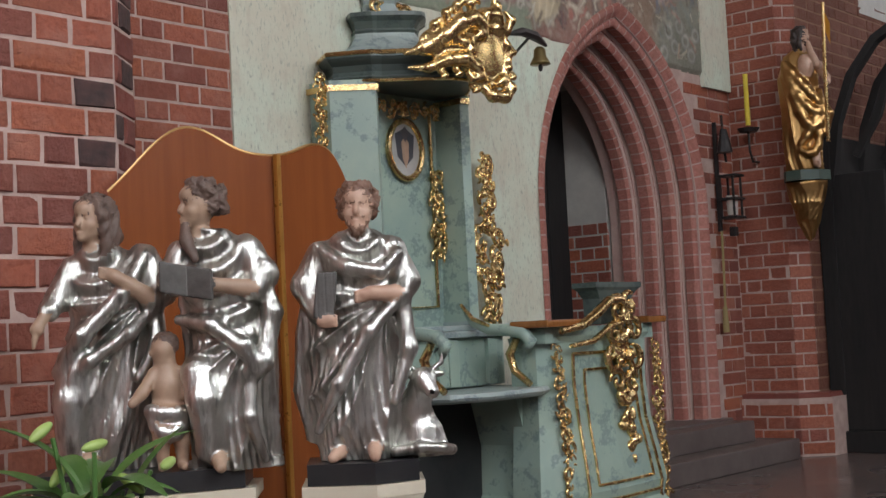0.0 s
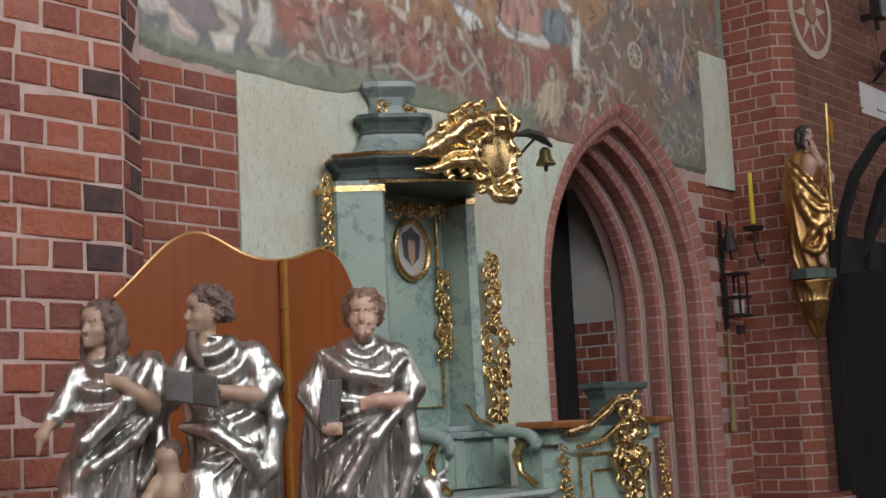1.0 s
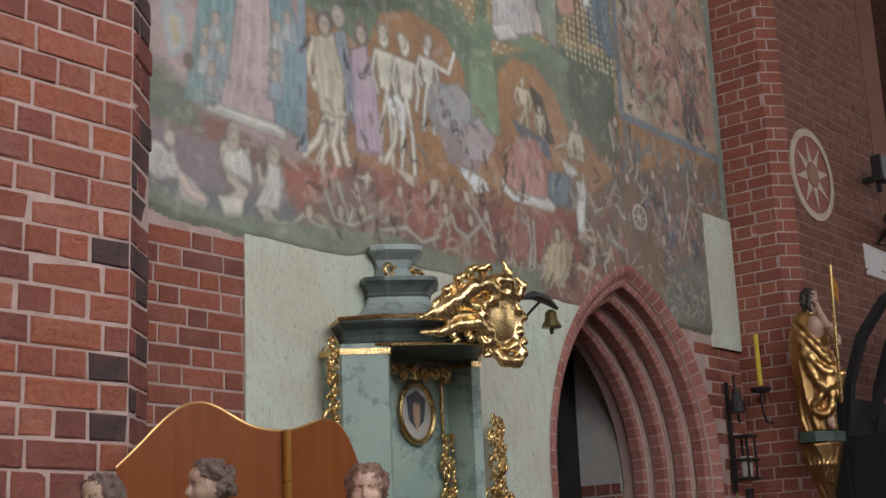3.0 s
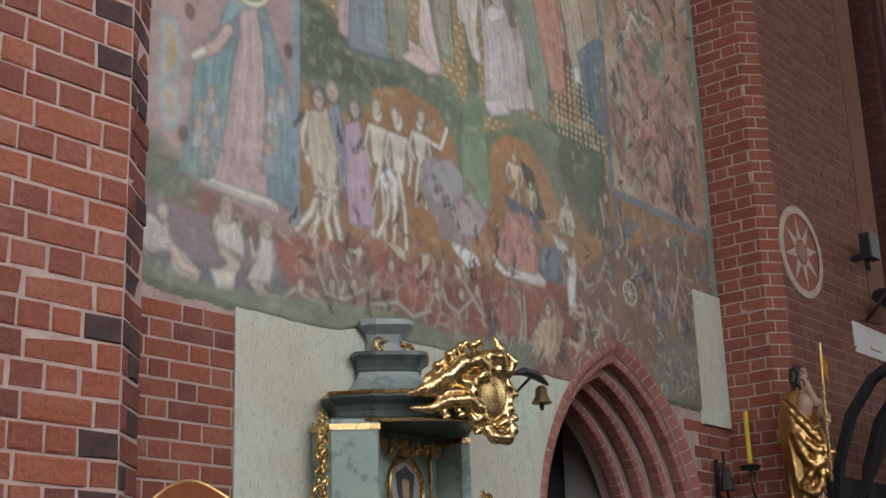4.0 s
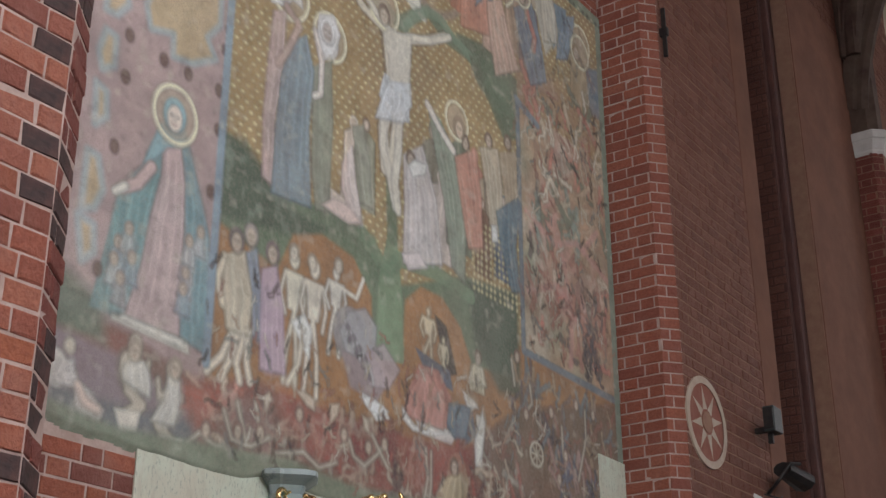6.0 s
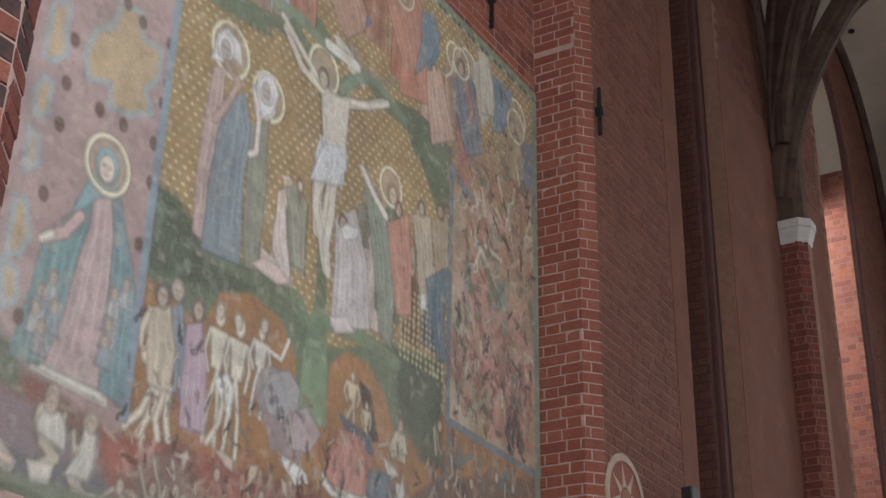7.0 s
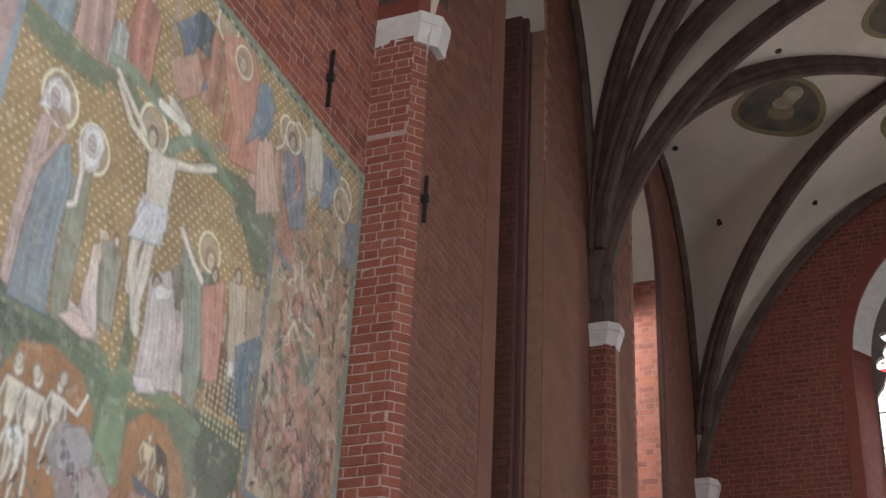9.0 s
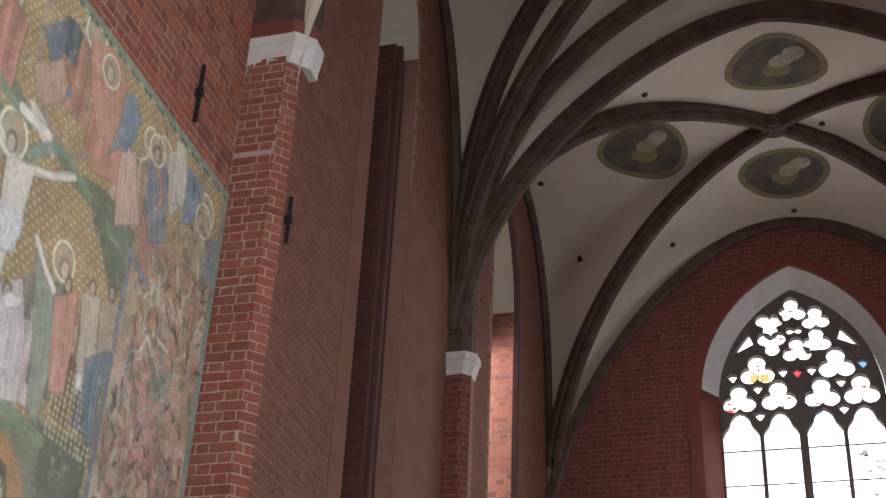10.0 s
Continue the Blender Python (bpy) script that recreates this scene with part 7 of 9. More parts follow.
def hand(c, x, y, z, to):
    c.ball(x, y, z, 2.3, 1.6, 2.0, 1, 0.8)
    for k in range(4):
        c.limb((x, y, z + 1.2 - k * 0.9), (x + to[0], y + to[1], z + to[2] + 1.2 - k * 1.0), 0.75, 0.55, 1, 0.4)


# the bearded figure with a book held at the hip
c = Carving(-28, 20, -18, 16, 0, 90, 0.5)
c.robe([(0, -2, 1, 12, 8.5), (12, -3, 0, 14.5, 9), (30, -3, 0, 15, 9), (46, -1, 0, 13, 8.5), (60, -2, 0.5, 13.5, 8), (68, -1, 0.5, 10, 6.5), (72, 0, 0, 5, 5)], 11, 2.3, 0.02, 0.4, focus=(8, 50, 19), neck=(0, 74))
c.path([(-13, -3, 67), (-4, -9, 60), (6, -10, 58), (12, -5, 64)], [1.6, 2.2, 2.2, 1.6], 0, 1.8)
c.path([(12, -7, 50), (2, -11, 40), (-8, -11, 24), (-15, -7, 10)], [1.8, 2.3, 2.2, 1.4], 0, 1.6)
c.path([(13, -5, 48), (14, -7, 34), (9, -9, 18)], [2.4, 2.6, 1.6], 0, 1.8)
c.robe([(6, -10, 3, 9, 6), (22, -13, 3, 9.5, 6.5), (40, -13, 2.5, 8.5, 6), (55, -12, 2, 6.5, 5.5), (64, -10, 2, 4, 4)], 7, 1.8, 0.01, 2.0)
c.path([(-12, 1, 64), (-17, -1, 55), (-13, -6, 46)], [5.0, 4.8, 3.6], 0, 1.6, 0.5)
c.path([(10, 0, 65), (14, -1, 55), (12, -5, 51)], [4.8, 4.6, 3.8], 0, 1.6, 0.5)
c.path([(12, -6, 51), (3, -11, 51.5)], [3.0, 2.2], 1, 0.6)
hand(c, 1.5, -11.5, 51, (-3.2, -0.5, -0.3))
c.path([(-13, -7, 46), (-10, -10, 44)], [2.6, 2.0], 1, 0.6)
hand(c, -12, -10, 43.5, (4, -0.6, 0.2))
d = np.maximum(np.maximum(np.abs(c.x + 11.2 - 0.12 * (c.z - 50)) - 3.2, np.abs(c.y + 9.4) - 1.7), np.abs(c.z - 51.5) - 7.0)
c.add(d.astype(np.float32) + 0.12 * np.sin(c.x * 5), 3, 0.2)
head(c, 0, -1.5, 78.5, 4, True, True)
c.path([(2, -8, 3.5), (2, -13, 1.6)], [2.4, 1.7], 1, 0.6)
c.path([(-9, -6, 3), (-11, -10, 1.5)], [2.4, 1.6], 1, 0.6)
c.robe([(0, 0, 4, 16, 9), (3, 0, 4, 15, 8)], 6, 0.8, 0, 1)
S3_TURN = -47.0
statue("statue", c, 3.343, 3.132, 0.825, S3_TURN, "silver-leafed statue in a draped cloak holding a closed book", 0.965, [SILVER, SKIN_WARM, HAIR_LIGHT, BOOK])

# the ox at its foot
c = Carving(-12, 12, -10, 10, 0, 32, 0.6)
c.path([(0, 5, 8), (-2, 2, 14), (1, -2, 22)], [5.5, 5.0, 3.8], 0, 1.5, 0.3)
c.ball(1.5, -3.5, 23.5, 3.6, 4.2, 3.4, 0, 1.5)
c.limb((1.5, -5, 23), (3.5, -8, 19.5), 3.0, 2.1, 0, 1.2)
c.path([(-1, -2, 26), (-4, -2, 28.5), (-3.5, -2.5, 31)], [0.9, 0.7, 0.3], 0, 0.4)
c.path([(4, -2, 26), (7, -2, 28), (7.2, -2.5, 31)], [0.9, 0.7, 0.3], 0, 0.4)
for s in (-1, 1):
    c.ball(1.5 + s * 4.6, -2.2, 24.6, 2.0, 1.0, 1.1, 0, 0.5)
c.path([(-8, -4, 2), (-1, -7, 3.2), (6, -6, 2.6), (9, -2, 1.8)], [1.8, 1.7, 1.7, 1.5], 0, 0.8)
c.robe([(0, 0, 1, 9, 6.5), (9, 0, 2, 6.5, 6), (13, -1, 2, 4.5, 4.5)], 5, 0.8, 0, 0.5)
ox = statue("ox_figure", c, 3.445, 3.005, 0.825, S3_TURN, "small silvered reclining ox beside the statue")

# the curly figure reading from an open book
c = Carving(-22, 24, -18, 18, 0, 96, 0.5)
c.robe([(0, 3, 1, 12, 8.5), (14, 2, 0, 12, 9), (32, 1.5, 0, 12, 9), (48, 1, 0, 12, 8.5), (62, 0, 0.5, 12.5, 8), (70, 0, 0.5, 10, 6.5), (75, -2, 0, 5, 5)], 10, 2.3, 0.015, 1.2, focus=(11, 42, 17), neck=(-3, 77))
c.path([(-12, -4, 47), (-2, -10, 45), (8, -11, 38), (12, -8, 30)], [1.6, 2.4, 2.8, 2.4], 0, 1.8)
c.path([(13, -3, 62), (17, -5, 48), (14, -8, 33), (9, -9, 30)], [2.2, 3.0, 3.0, 1.8], 0, 1.8)
c.path([(10, -7, 30), (9, -9, 16), (13, -6, 3)], [2.0, 2.0, 1.4], 0, 1.6)
c.robe([(4, 10, 3, 7, 6), (20, 10.5, 3, 7, 6), (36, 11, 2, 6.5, 6), (56, 11, 1.5, 6, 5.5), (68, 8, 1, 4.5, 4.5)], 6, 1.8, 0.015, 0.2)
c.path([(-6, -6, 30), (-5, -9, 22), (-4, -6, 6)], [6.0, 5.0, 4.0], 0, 2.0, 0.4)
c.path([(9, 0, 68), (14, -2, 60), (11, -6, 55)], [5.2, 5.0, 3.8], 0, 1.5, 0.5)
c.path([(11, -7, 55.5), (1, -12, 57)], [3.0, 2.2], 1, 0.6)
hand(c, -1, -12.5, 57.5, (-3.4, -0.4, 0.6))
c.path([(-11, 0, 67), (-14, -3, 60), (-12, -8, 57)], [5.0, 4.2, 3.2], 0, 1.4, 0.5)
d = np.maximum(np.maximum(np.abs(c.x + 8) - 8, np.abs(c.y + 12 + 0.35 * np.abs(c.x + 8)) - 1.0), np.abs(c.z - 58.5 + 0.2 * (c.x + 8)) - 4.8)
c.add(d.astype(np.float32), 3, 0.2)
head(c, -5, -1.5, 82.5, 62, True, False)
c.path([(-9, -4.2, 76), (-8.4, -6.5, 71), (-6, -8, 65.5)], [1.5, 2.1, 1.3], 2, 0.5, 0.7)
c.path([(-1, -8, 4), (0, -13, 1.8)], [2.6, 1.8], 1, 0.6)
c.robe([(0, 3, 4, 16, 9), (3, 3, 4, 15, 8)], 6, 0.8, 0, 1)
statue("statue", c, 3.06, 3.46, 0.815, -47, "silver-leafed statue with curly hair reading an open book", 0.97)

# the long-haired figure with one hand at the breast
c = Carving(-26, 24, -18, 18, 0, 90, 0.5)
c.robe([(0, -1, 1, 13, 8.5), (14, -1, 0, 14, 9), (32, 0, 0, 14, 9), (46, 1, 0, 13, 8.5), (58, 1, 0.5, 13, 8), (66, 0, 0.5, 10, 6.5), (70, -2, 0, 5, 5)], 10, 2.3, -0.02, 2.2, focus=(13, 52, 19), neck=(-3, 72))
c.path([(12, -4, 66), (6, -10, 54), (-6, -12, 42), (-15, -8, 31)], [2.0, 2.6, 2.6, 1.6], 0, 1.8)
c.path([(15, -6, 50), (8, -11, 42), (-4, -12, 34), (-14, -8, 26)], [1.6, 2.2, 2.0, 1.2], 0, 1.6)
c.path([(15, -4, 50), (16, -7, 38), (10, -9, 28)], [2.4, 2.8, 1.6], 0, 1.8)
c.path([(-9, -5, 34), (-11, -7, 22), (-12, -5, 6)], [6.5, 5.5, 4.5], 0, 2.0, 0.4)
c.path([(11, 0, 65), (16.5, -2, 55), (14, -6, 52)], [5.2, 5.0, 3.8], 0, 1.5, 0.5)
c.path([(14, -7, 52.5), (5, -12, 59)], [3.0, 2.2], 1, 0.6)
hand(c, 3.5, -12.5, 60, (-3.6, -0.6, 1.2))
c.path([(-10, 0, 63), (-15, -3, 54), (-17, -7, 50)], [4.6, 4.0, 3.2], 0, 1.4, 0.5)
c.path([(-17, -8, 50), (-19.5, -10, 46)], [2.0, 1.8], 1, 0.5)
hand(c, -20, -10.5, 44.5, (-1.0, -1.2, -4.0))
head(c, -4, -2, 78, 34, False, False, True)
c.path([(-6, -8, 4), (-7, -13, 1.8)], [2.6, 1.8], 1, 0.6)
c.robe([(0, 0, 4, 17, 9), (3, 0, 4, 16, 8)], 6, 0.8, 0, 1)
statue("statue", c, 2.89, 3.775, 0.825, -47, "silver-leafed statue with long brown hair, hand on breast", 0.985)

# the small child between them
c = Carving(-12, 12, -10, 10, 0, 46, 0.5)
c.ball(0, 0, 38.5, 4.0, 4.3, 4.6, 1, 0.5)
c.ball(0.8, 1, 40.5, 4.4, 4.4, 4.0, 2, 0.3, 0.6)
c.ball(-3.6, -1.5, 37.5, 0.9, 0.8, 1.0, 1, 0.6)
c.path([(0.5, 0, 34), (1, 0, 27), (1, 0, 20)], [3.6, 5.0, 5.2], 1, 1.5)
c.path([(-3, -1, 31), (-7, -4, 25), (-10, -5, 22)], [2.3, 1.9, 1.5], 1, 1.0)
c.path([(5, 0, 31), (7, -3, 24)], [2.3, 1.9], 1, 1.0)
c.path([(-1.5, -1, 18), (-1.5, -3, 9), (-1, -1, 1.5)], [3.3, 2.6, 1.8], 1, 1.0)
c.path([(3.5, 0, 18), (5, -1, 9), (5, 0, 1.5)], [3.3, 2.6, 1.8], 1, 1.0)
c.path([(-1, -3, 1.5), (-1.5, -6, 1.2)], [1.7, 1.2], 1, 0.6)
c.path([(5, -2, 1.5), (5.5, -5, 1.2)], [1.7, 1.2], 1, 0.6)
c.sash((-5, -3, 20), (7, -3, 19), (1, -7, 17), 1.74, 2, 0, 3.8)
statue("child_statue", c, 2.92, 3.56, 0.825, -40, "small flesh-coloured carved child with a silver loincloth", 0.93)

# the gilded figure on a bracket at the pier
c = Carving(-30, 34, -24, 22, 0, 126, 0.9)
c.robe([(0, -2, 2, 15, 10), (30, -3, 1, 16, 11), (55, -3, 0, 16, 11), (80, -3, 1, 17, 11), (98, -2, 2, 12, 8), (104, -1, 1, 5, 5)], 9, 1.8, 0.02, 0.7)
c.sash((-14, -6, 92), (16, -8, 52), (4, -14.5, 66), 3.6, 3, 0, 17.0)
c.sash((14, -6, 66), (-4, -10, 22), (14, -11, 40), 3.4, 2, 0, 13.0)
c.path([(12, -4, 58), (20, -8, 46), (17, -8, 30)], [5, 4, 2.5], 0, 1.5, 0.6)
c.ball(4, -7, 88, 6.5, 5.5, 10, 1, 1.5)
c.path([(9, -2, 96), (13, -8, 88), (8, -12, 100), (7, -10, 106)], [4.0, 3.2, 2.6, 2.0], 1, 1.0)
c.path([(14, -2, 88), (20, -8, 76), (21, -10, 72)], [4.0, 3.2, 2.2], 1, 1.0)
head(c, 2, -2, 114, -72, True, True, True)
c.path([(7, -6, 20), (8, -9, 4), (9, -15, 2.5)], [4, 3, 2], 1, 1.0)
SAINT = (11.03, 5.15, 2.40)
saint = statue("gilded_statue", c, *SAINT, -66, "gilded draped statue with a raised arm on a carved bracket", 1.0, [DULL_GOLD, SKIN_WARM, plain_stuff("dark_painted_hair", (0.03, 0.021, 0.018), (0.05, 0.035, 0.03), 20, 0.5), BOOK])
staff = tagged(new("banner_staff"), "thin gilded staff with a small orange pennant", "staff")
part("pole", tube([(11.0, 4.94, 2.62), (10.99, 4.92, 3.3), (10.98, 4.90, 3.78)], 0.016, 7), GILT, staff)
part("pennant", ([(10.98, 4.905, 3.74), (10.99, 4.90, 3.55), (10.985, 4.86, 3.42), (10.98, 4.85, 3.60)] + [(10.994, 4.91, 3.74), (11.004, 4.905, 3.55), (10.999, 4.865, 3.42), (10.994, 4.855, 3.60)], [(0, 1, 2, 3), (4, 7, 6, 5), (0, 3, 7, 4), (1, 5, 6, 2), (2, 6, 7, 3)]), plain_stuff("orange_gilt", (0.75, 0.36, 0.05), (0.6, 0.28, 0.04), 14, 0.45, 0.2, 0.5), staff, "orange pennant")
bracket = tagged(new("statue_bracket"), "green-topped gilded bracket carved with leaves", "bracket")
part("slab", turned(prism([(0.21 * math.cos(t), 0.17 * math.sin(t)) for t in np.linspace(0, 6.283, 9)[:-1]], -0.085, 0.0), pose(SAINT[0] + 0.02, SAINT[1] + 0.02, SAINT[2], 0, 0, -30)), plain_stuff("dark_green_paint", (0.045, 0.07, 0.055), (0.06, 0.085, 0.065), 9, 0.5), bracket, "dark green slab")
c = Carving(-22, 22, -20, 20, 0, 54, 0.9)
c.robe([(0, 0, 10, 2, 2), (4, 0, 9, 4, 4), (16, 0, 7, 9, 8), (34, 0, 3, 14, 12), (47, 0, 1, 17.5, 15), (50, 0, 1, 18, 15)], 8, 2.4, 0.05, 0.3)
for k in range(7):
    a = k * 0.9
    c.path([(-12 + 4 * k, -9 + abs(k - 3), 44), (-10 + 3.4 * k, -9 + abs(k - 3) * 1.2, 32), (-6 + 2 * k, -2 + abs(k - 3), 18)], [2.4, 2.0, 1.2], 0, 1.0, 0.8)
carved = part("corbel", c.mesh("corbel", [DULL_GOLD]), None, bracket, "carved gilded leaf corbel")
carved.matrix_world = pose(SAINT[0] + 0.02, SAINT[1] + 0.03, SAINT[2] - 0.585, 0, 0, -66)

# ---- plinths of the silver statues, the screen behind, the plant ----
def plinth(outline, top, label):
    thing = tagged(new("statue_plinth"), label, "plinth", "statue plinths")
    part("black_base", prism(outline, top - 0.062, top, 0.0), BLACK_PAINT, thing, "glossy black base")
    grow = lambda s: [(x + (x - cx) * s, y + (y - cy) * s) for x, y in outline]  # noqa: E731
    cx, cy = sum(p[0] for p in outline) / len(outline), sum(p[1] for p in outline) / len(outline)
    part("cornice", prism(grow(0.1), top - 0.10, top - 0.064), CREAM, thing)
    part("moulding", prism(grow(0.02), top - 0.13, top - 0.1, 0.06), CREAM, thing)
    part("pedestal", prism(grow(0.0), 0.08, top - 0.13), CREAM, thing)
    part("foot", prism(grow(0.1), 0.0, 0.08), CREAM, thing)
    return thing


def around(x, y, degrees, pts):
    m = pose(x, y, 0, 0, 0, degrees)
    return [tuple((m @ Vector((u, v, 0)))[:2]) for u, v in pts]


plinth(around(3.335, 3.155, -47, [(-0.16, -0.12), (0.04, -0.17), (0.17, -0.1), (0.17, 0.13), (-0.16, 0.13)]), 0.825, "black and cream painted plinth under a silver statue")
plinth(around(2.97, 3.66, -47, [(-0.36, -0.1), (0.02, -0.2), (0.27, -0.12), (0.27, 0.15), (-0.36, 0.15)]), 0.825, "wide black and cream painted plinth under silver statues")

screen = tagged(new("folding_screen"), "two-leaf orange varnished wooden screen with gilt edging", "screen")
LEAF_A, LEAF_B, LEAF_C = Vector((3.215, 4.20, 0)), Vector((3.665, 3.845, 0)), Vector((4.03, 3.80, 0))


def leaf(name, p, q, heights):
    n = 40
    us = np.linspace(0, 1, n)
    coef = np.interp(us, [h[0] for h in heights], [h[1] for h in heights])
    for _ in range(30):
        coef[1:-1] = 0.25 * coef[:-2] + 0.5 * coef[1:-1] + 0.25 * coef[2:]
    way = (q - p)
    thick = Vector((way.y, -way.x, 0)).normalized() * 0.026
    line = [p + way * u for u in us]
    verts = [(*(w[:2]), 0.0) for w in line] + [(w.x, w.y, h) for w, h in zip(line, coef)]
    verts += [(x - thick.x, y - thick.y, z) for x, y, z in verts]
    faces = [(i, i + 1, n + i + 1, n + i) for i in range(n - 1)] + [(2 * n + i, 3 * n + i, 3 * n + i + 1, 2 * n + i + 1) for i in range(n - 1)]
    faces += [(n + i, n + i + 1, 3 * n + i + 1, 3 * n + i) for i in range(n - 1)] + [(0, n, 3 * n, 2 * n), (n - 1, 3 * n - 1, 4 * n - 1, 2 * n - 1)]
    ob = part(name, (verts, faces), ORANGE_WOOD, screen)
    part("gilt_edge", tube([(w.x - thick.x / 2, w.y - thick.y / 2, h + 0.004) for w, h in zip(line, coef)], 0.007, 8), DULL_GOLD, ob, "gilt edging")
    return ob


leaf("leaf", LEAF_A, LEAF_B, [(0, 1.74), (0.12, 1.80), (0.34, 1.95), (0.52, 1.985), (0.66, 1.93), (0.8, 1.86), (1, 1.855)])
leaf("leaf", LEAF_B, LEAF_C, [(0, 1.855), (0.2, 1.86), (0.5, 1.91), (0.72, 1.91), (0.88, 1.84), (1, 1.72)])
part("hinge_strip", boxes((3.655, 3.676, 3.806, 3.83, 0.0, 1.86), bevel=0.006), plain_stuff("gilt_strip", (0.50, 0.24, 0.05), (0.40, 0.18, 0.035), 9, 0.3, 0.1, 0.6), screen, "gilt strip over the hinge")


def lily_leaf(base, heading, long, wide, rise, droop):
    """A pointed leaf with a keel, that rises and bends over."""
    d, side = Vector((math.cos(heading), math.sin(heading), 0)), Vector((-math.sin(heading), math.cos(heading), 0))
    verts, faces = [], []
    for i in range(11):
        t = i / 10
        p = Vector(base) + d * long * t * (0.6 + 0.4 * t) + Vector((0, 0, rise * t - droop * t * t))
        w = wide * math.sin(math.pi * min(t * 0.92 + 0.06, 1)) ** 0.8
        verts += [tuple(p - side * w + Vector((0, 0, 0.25 * w))), tuple(p - Vector((0, 0, 0.12 * w))), tuple(p + side * w + Vector((0, 0, 0.25 * w)))]
    for i in range(10):
        faces += [(3 * i, 3 * i + 1, 3 * i + 4, 3 * i + 3), (3 * i + 1, 3 * i + 2, 3 * i + 5, 3 * i + 4)]
    return verts, faces


LEAF_GREEN = plain_stuff("lily_leaf_green", (0.055, 0.13, 0.028), (0.09, 0.19, 0.045), 12, 0.35, 0.15)
BUD_GREEN = plain_stuff("lily_bud_green", (0.30, 0.44, 0.11), (0.40, 0.50, 0.16), 14, 0.4, 0.1)
plant = tagged(new("lily_plant"), "green lily plant with pale unopened buds in a pot", "plant")
rnd = random.Random(21)
PLX, PLY = 2.27, 3.02
part("pot", turned(prism([(0.1 * math.cos(t), 0.1 * math.sin(t)) for t in np.linspace(0, 6.283, 21)[:-1]], 0.34, 0.56, 0.25), pose(PLX, PLY, 0)), plain_stuff("clay_pot", (0.34, 0.14, 0.08), (0.28, 0.11, 0.06), 9), plant, "brown clay pot")
part("stand", boxes((PLX - 0.18, PLX + 0.18, PLY - 0.18, PLY + 0.18, 0.0, 0.34), bevel=0.01), BLACK_WOOD, plant, "low dark stand")
for k in range(38):
    hd = k * 2.399
    lift = 0.66 + 0.24 * (k / 30)
    r = 0.02 + 0.05 * rnd.random()
    part("leaf", lily_leaf((PLX + r * math.cos(hd), PLY + r * math.sin(hd), lift - 0.08), hd, rnd.uniform(0.16, 0.30), rnd.uniform(0.022, 0.036), rnd.uniform(0.10, 0.26), rnd.uniform(0.04, 0.18)), LEAF_GREEN, plant, smooth=True)
for dx, dy, top in ((-0.06, 0.07, 0.99), (0.02, 0.02, 0.95), (0.10, -0.09, 0.90), (0.04, -0.06, 0.86), (-0.02, 0.08, 0.88)):
    stem = [(PLX, PLY, 0.5), (PLX + dx * 0.4, PLY + dy * 0.4, 0.7), (PLX + dx, PLY + dy, top)]
    part("stem", tube(stem, 0.006, 6), LEAF_GREEN, plant)
    bm = bmesh.new()
    bmesh.ops.create_uvsphere(bm, u_segments=12, v_segments=9, radius=1, matrix=pose(PLX + dx * 1.3, PLY + dy * 1.3, top + 0.015, rnd.uniform(-50, 50), rnd.uniform(30, 80), rnd.uniform(0, 90)) @ Matrix.Diagonal((0.014, 0.014, 0.038, 1)))
    part("bud", bm, BUD_GREEN, plant, "pale green bud", True)

# ---- the green and gold confessional ----
def spiral(x, z, r, turns, start, grow=1.0, y=0.0, thick=0.022, n=22):
    """A carved scroll: a coil that thins towards its eye."""
    pts, rads = [], []
    for i in range(n):
        t = i / (n - 1)
        a = start + grow * 2 * math.pi * turns * t
        rr = r * (1 - 0.82 * t)
        pts.append((x + rr * math.cos(a), y - 0.4 * thick * math.sin(math.pi * t) - 0.02 * t, z + rr * math.sin(a)))
        rads.append(thick * (1 - 0.55 * t) * (0.5 + 0.5 * min(1, t * 6)))
    return pts, rads


def coil(pts, rads, n=7):
    frames = along(pts, (0, 1, 0))
    verts, faces = [], []
    for (o, r, u), rad in zip(frames, rads):
        verts += [tuple(o + r * rad * math.cos(2 * math.pi * k / n) + u * rad * math.sin(2 * math.pi * k / n)) for k in range(n)]
    for i in range(len(pts) - 1):
        faces += [(i * n + k, i * n + (k + 1) % n, (i + 1) * n + (k + 1) % n, (i + 1) * n + k) for k in range(n)]
    faces += [tuple(range(n)), tuple(range((len(pts) - 1) * n, len(pts) * n))[::-1]]
    return verts, faces


def blob(x, y, z, rx, ry, rz, tilt=0.0, n=8):
    verts, faces = [], []
    c, s = math.cos(tilt), math.sin(tilt)
    for i in range(n // 2 + 1):
        b = math.pi * i / (n // 2)
        for k in range(n):
            a = 2 * math.pi * k / n
            u, v, w = rx * math.sin(b) * math.cos(a), ry * math.sin(b) * math.sin(a), rz * math.cos(b)
            verts.append((x + u * c - w * s, y + v, z + u * s + w * c))
    for i in range(n // 2):
        faces += [(i * n + k, i * n + (k + 1) % n, (i + 1) * n + (k + 1) % n, (i + 1) * n + k) for k in range(n)]
    return verts, faces


def join(shapes):
    verts, faces = [], []
    for v, f in shapes:
        k = len(verts)
        verts += v
        faces += [tuple(i + k for i in q) for q in f]
    return verts, faces


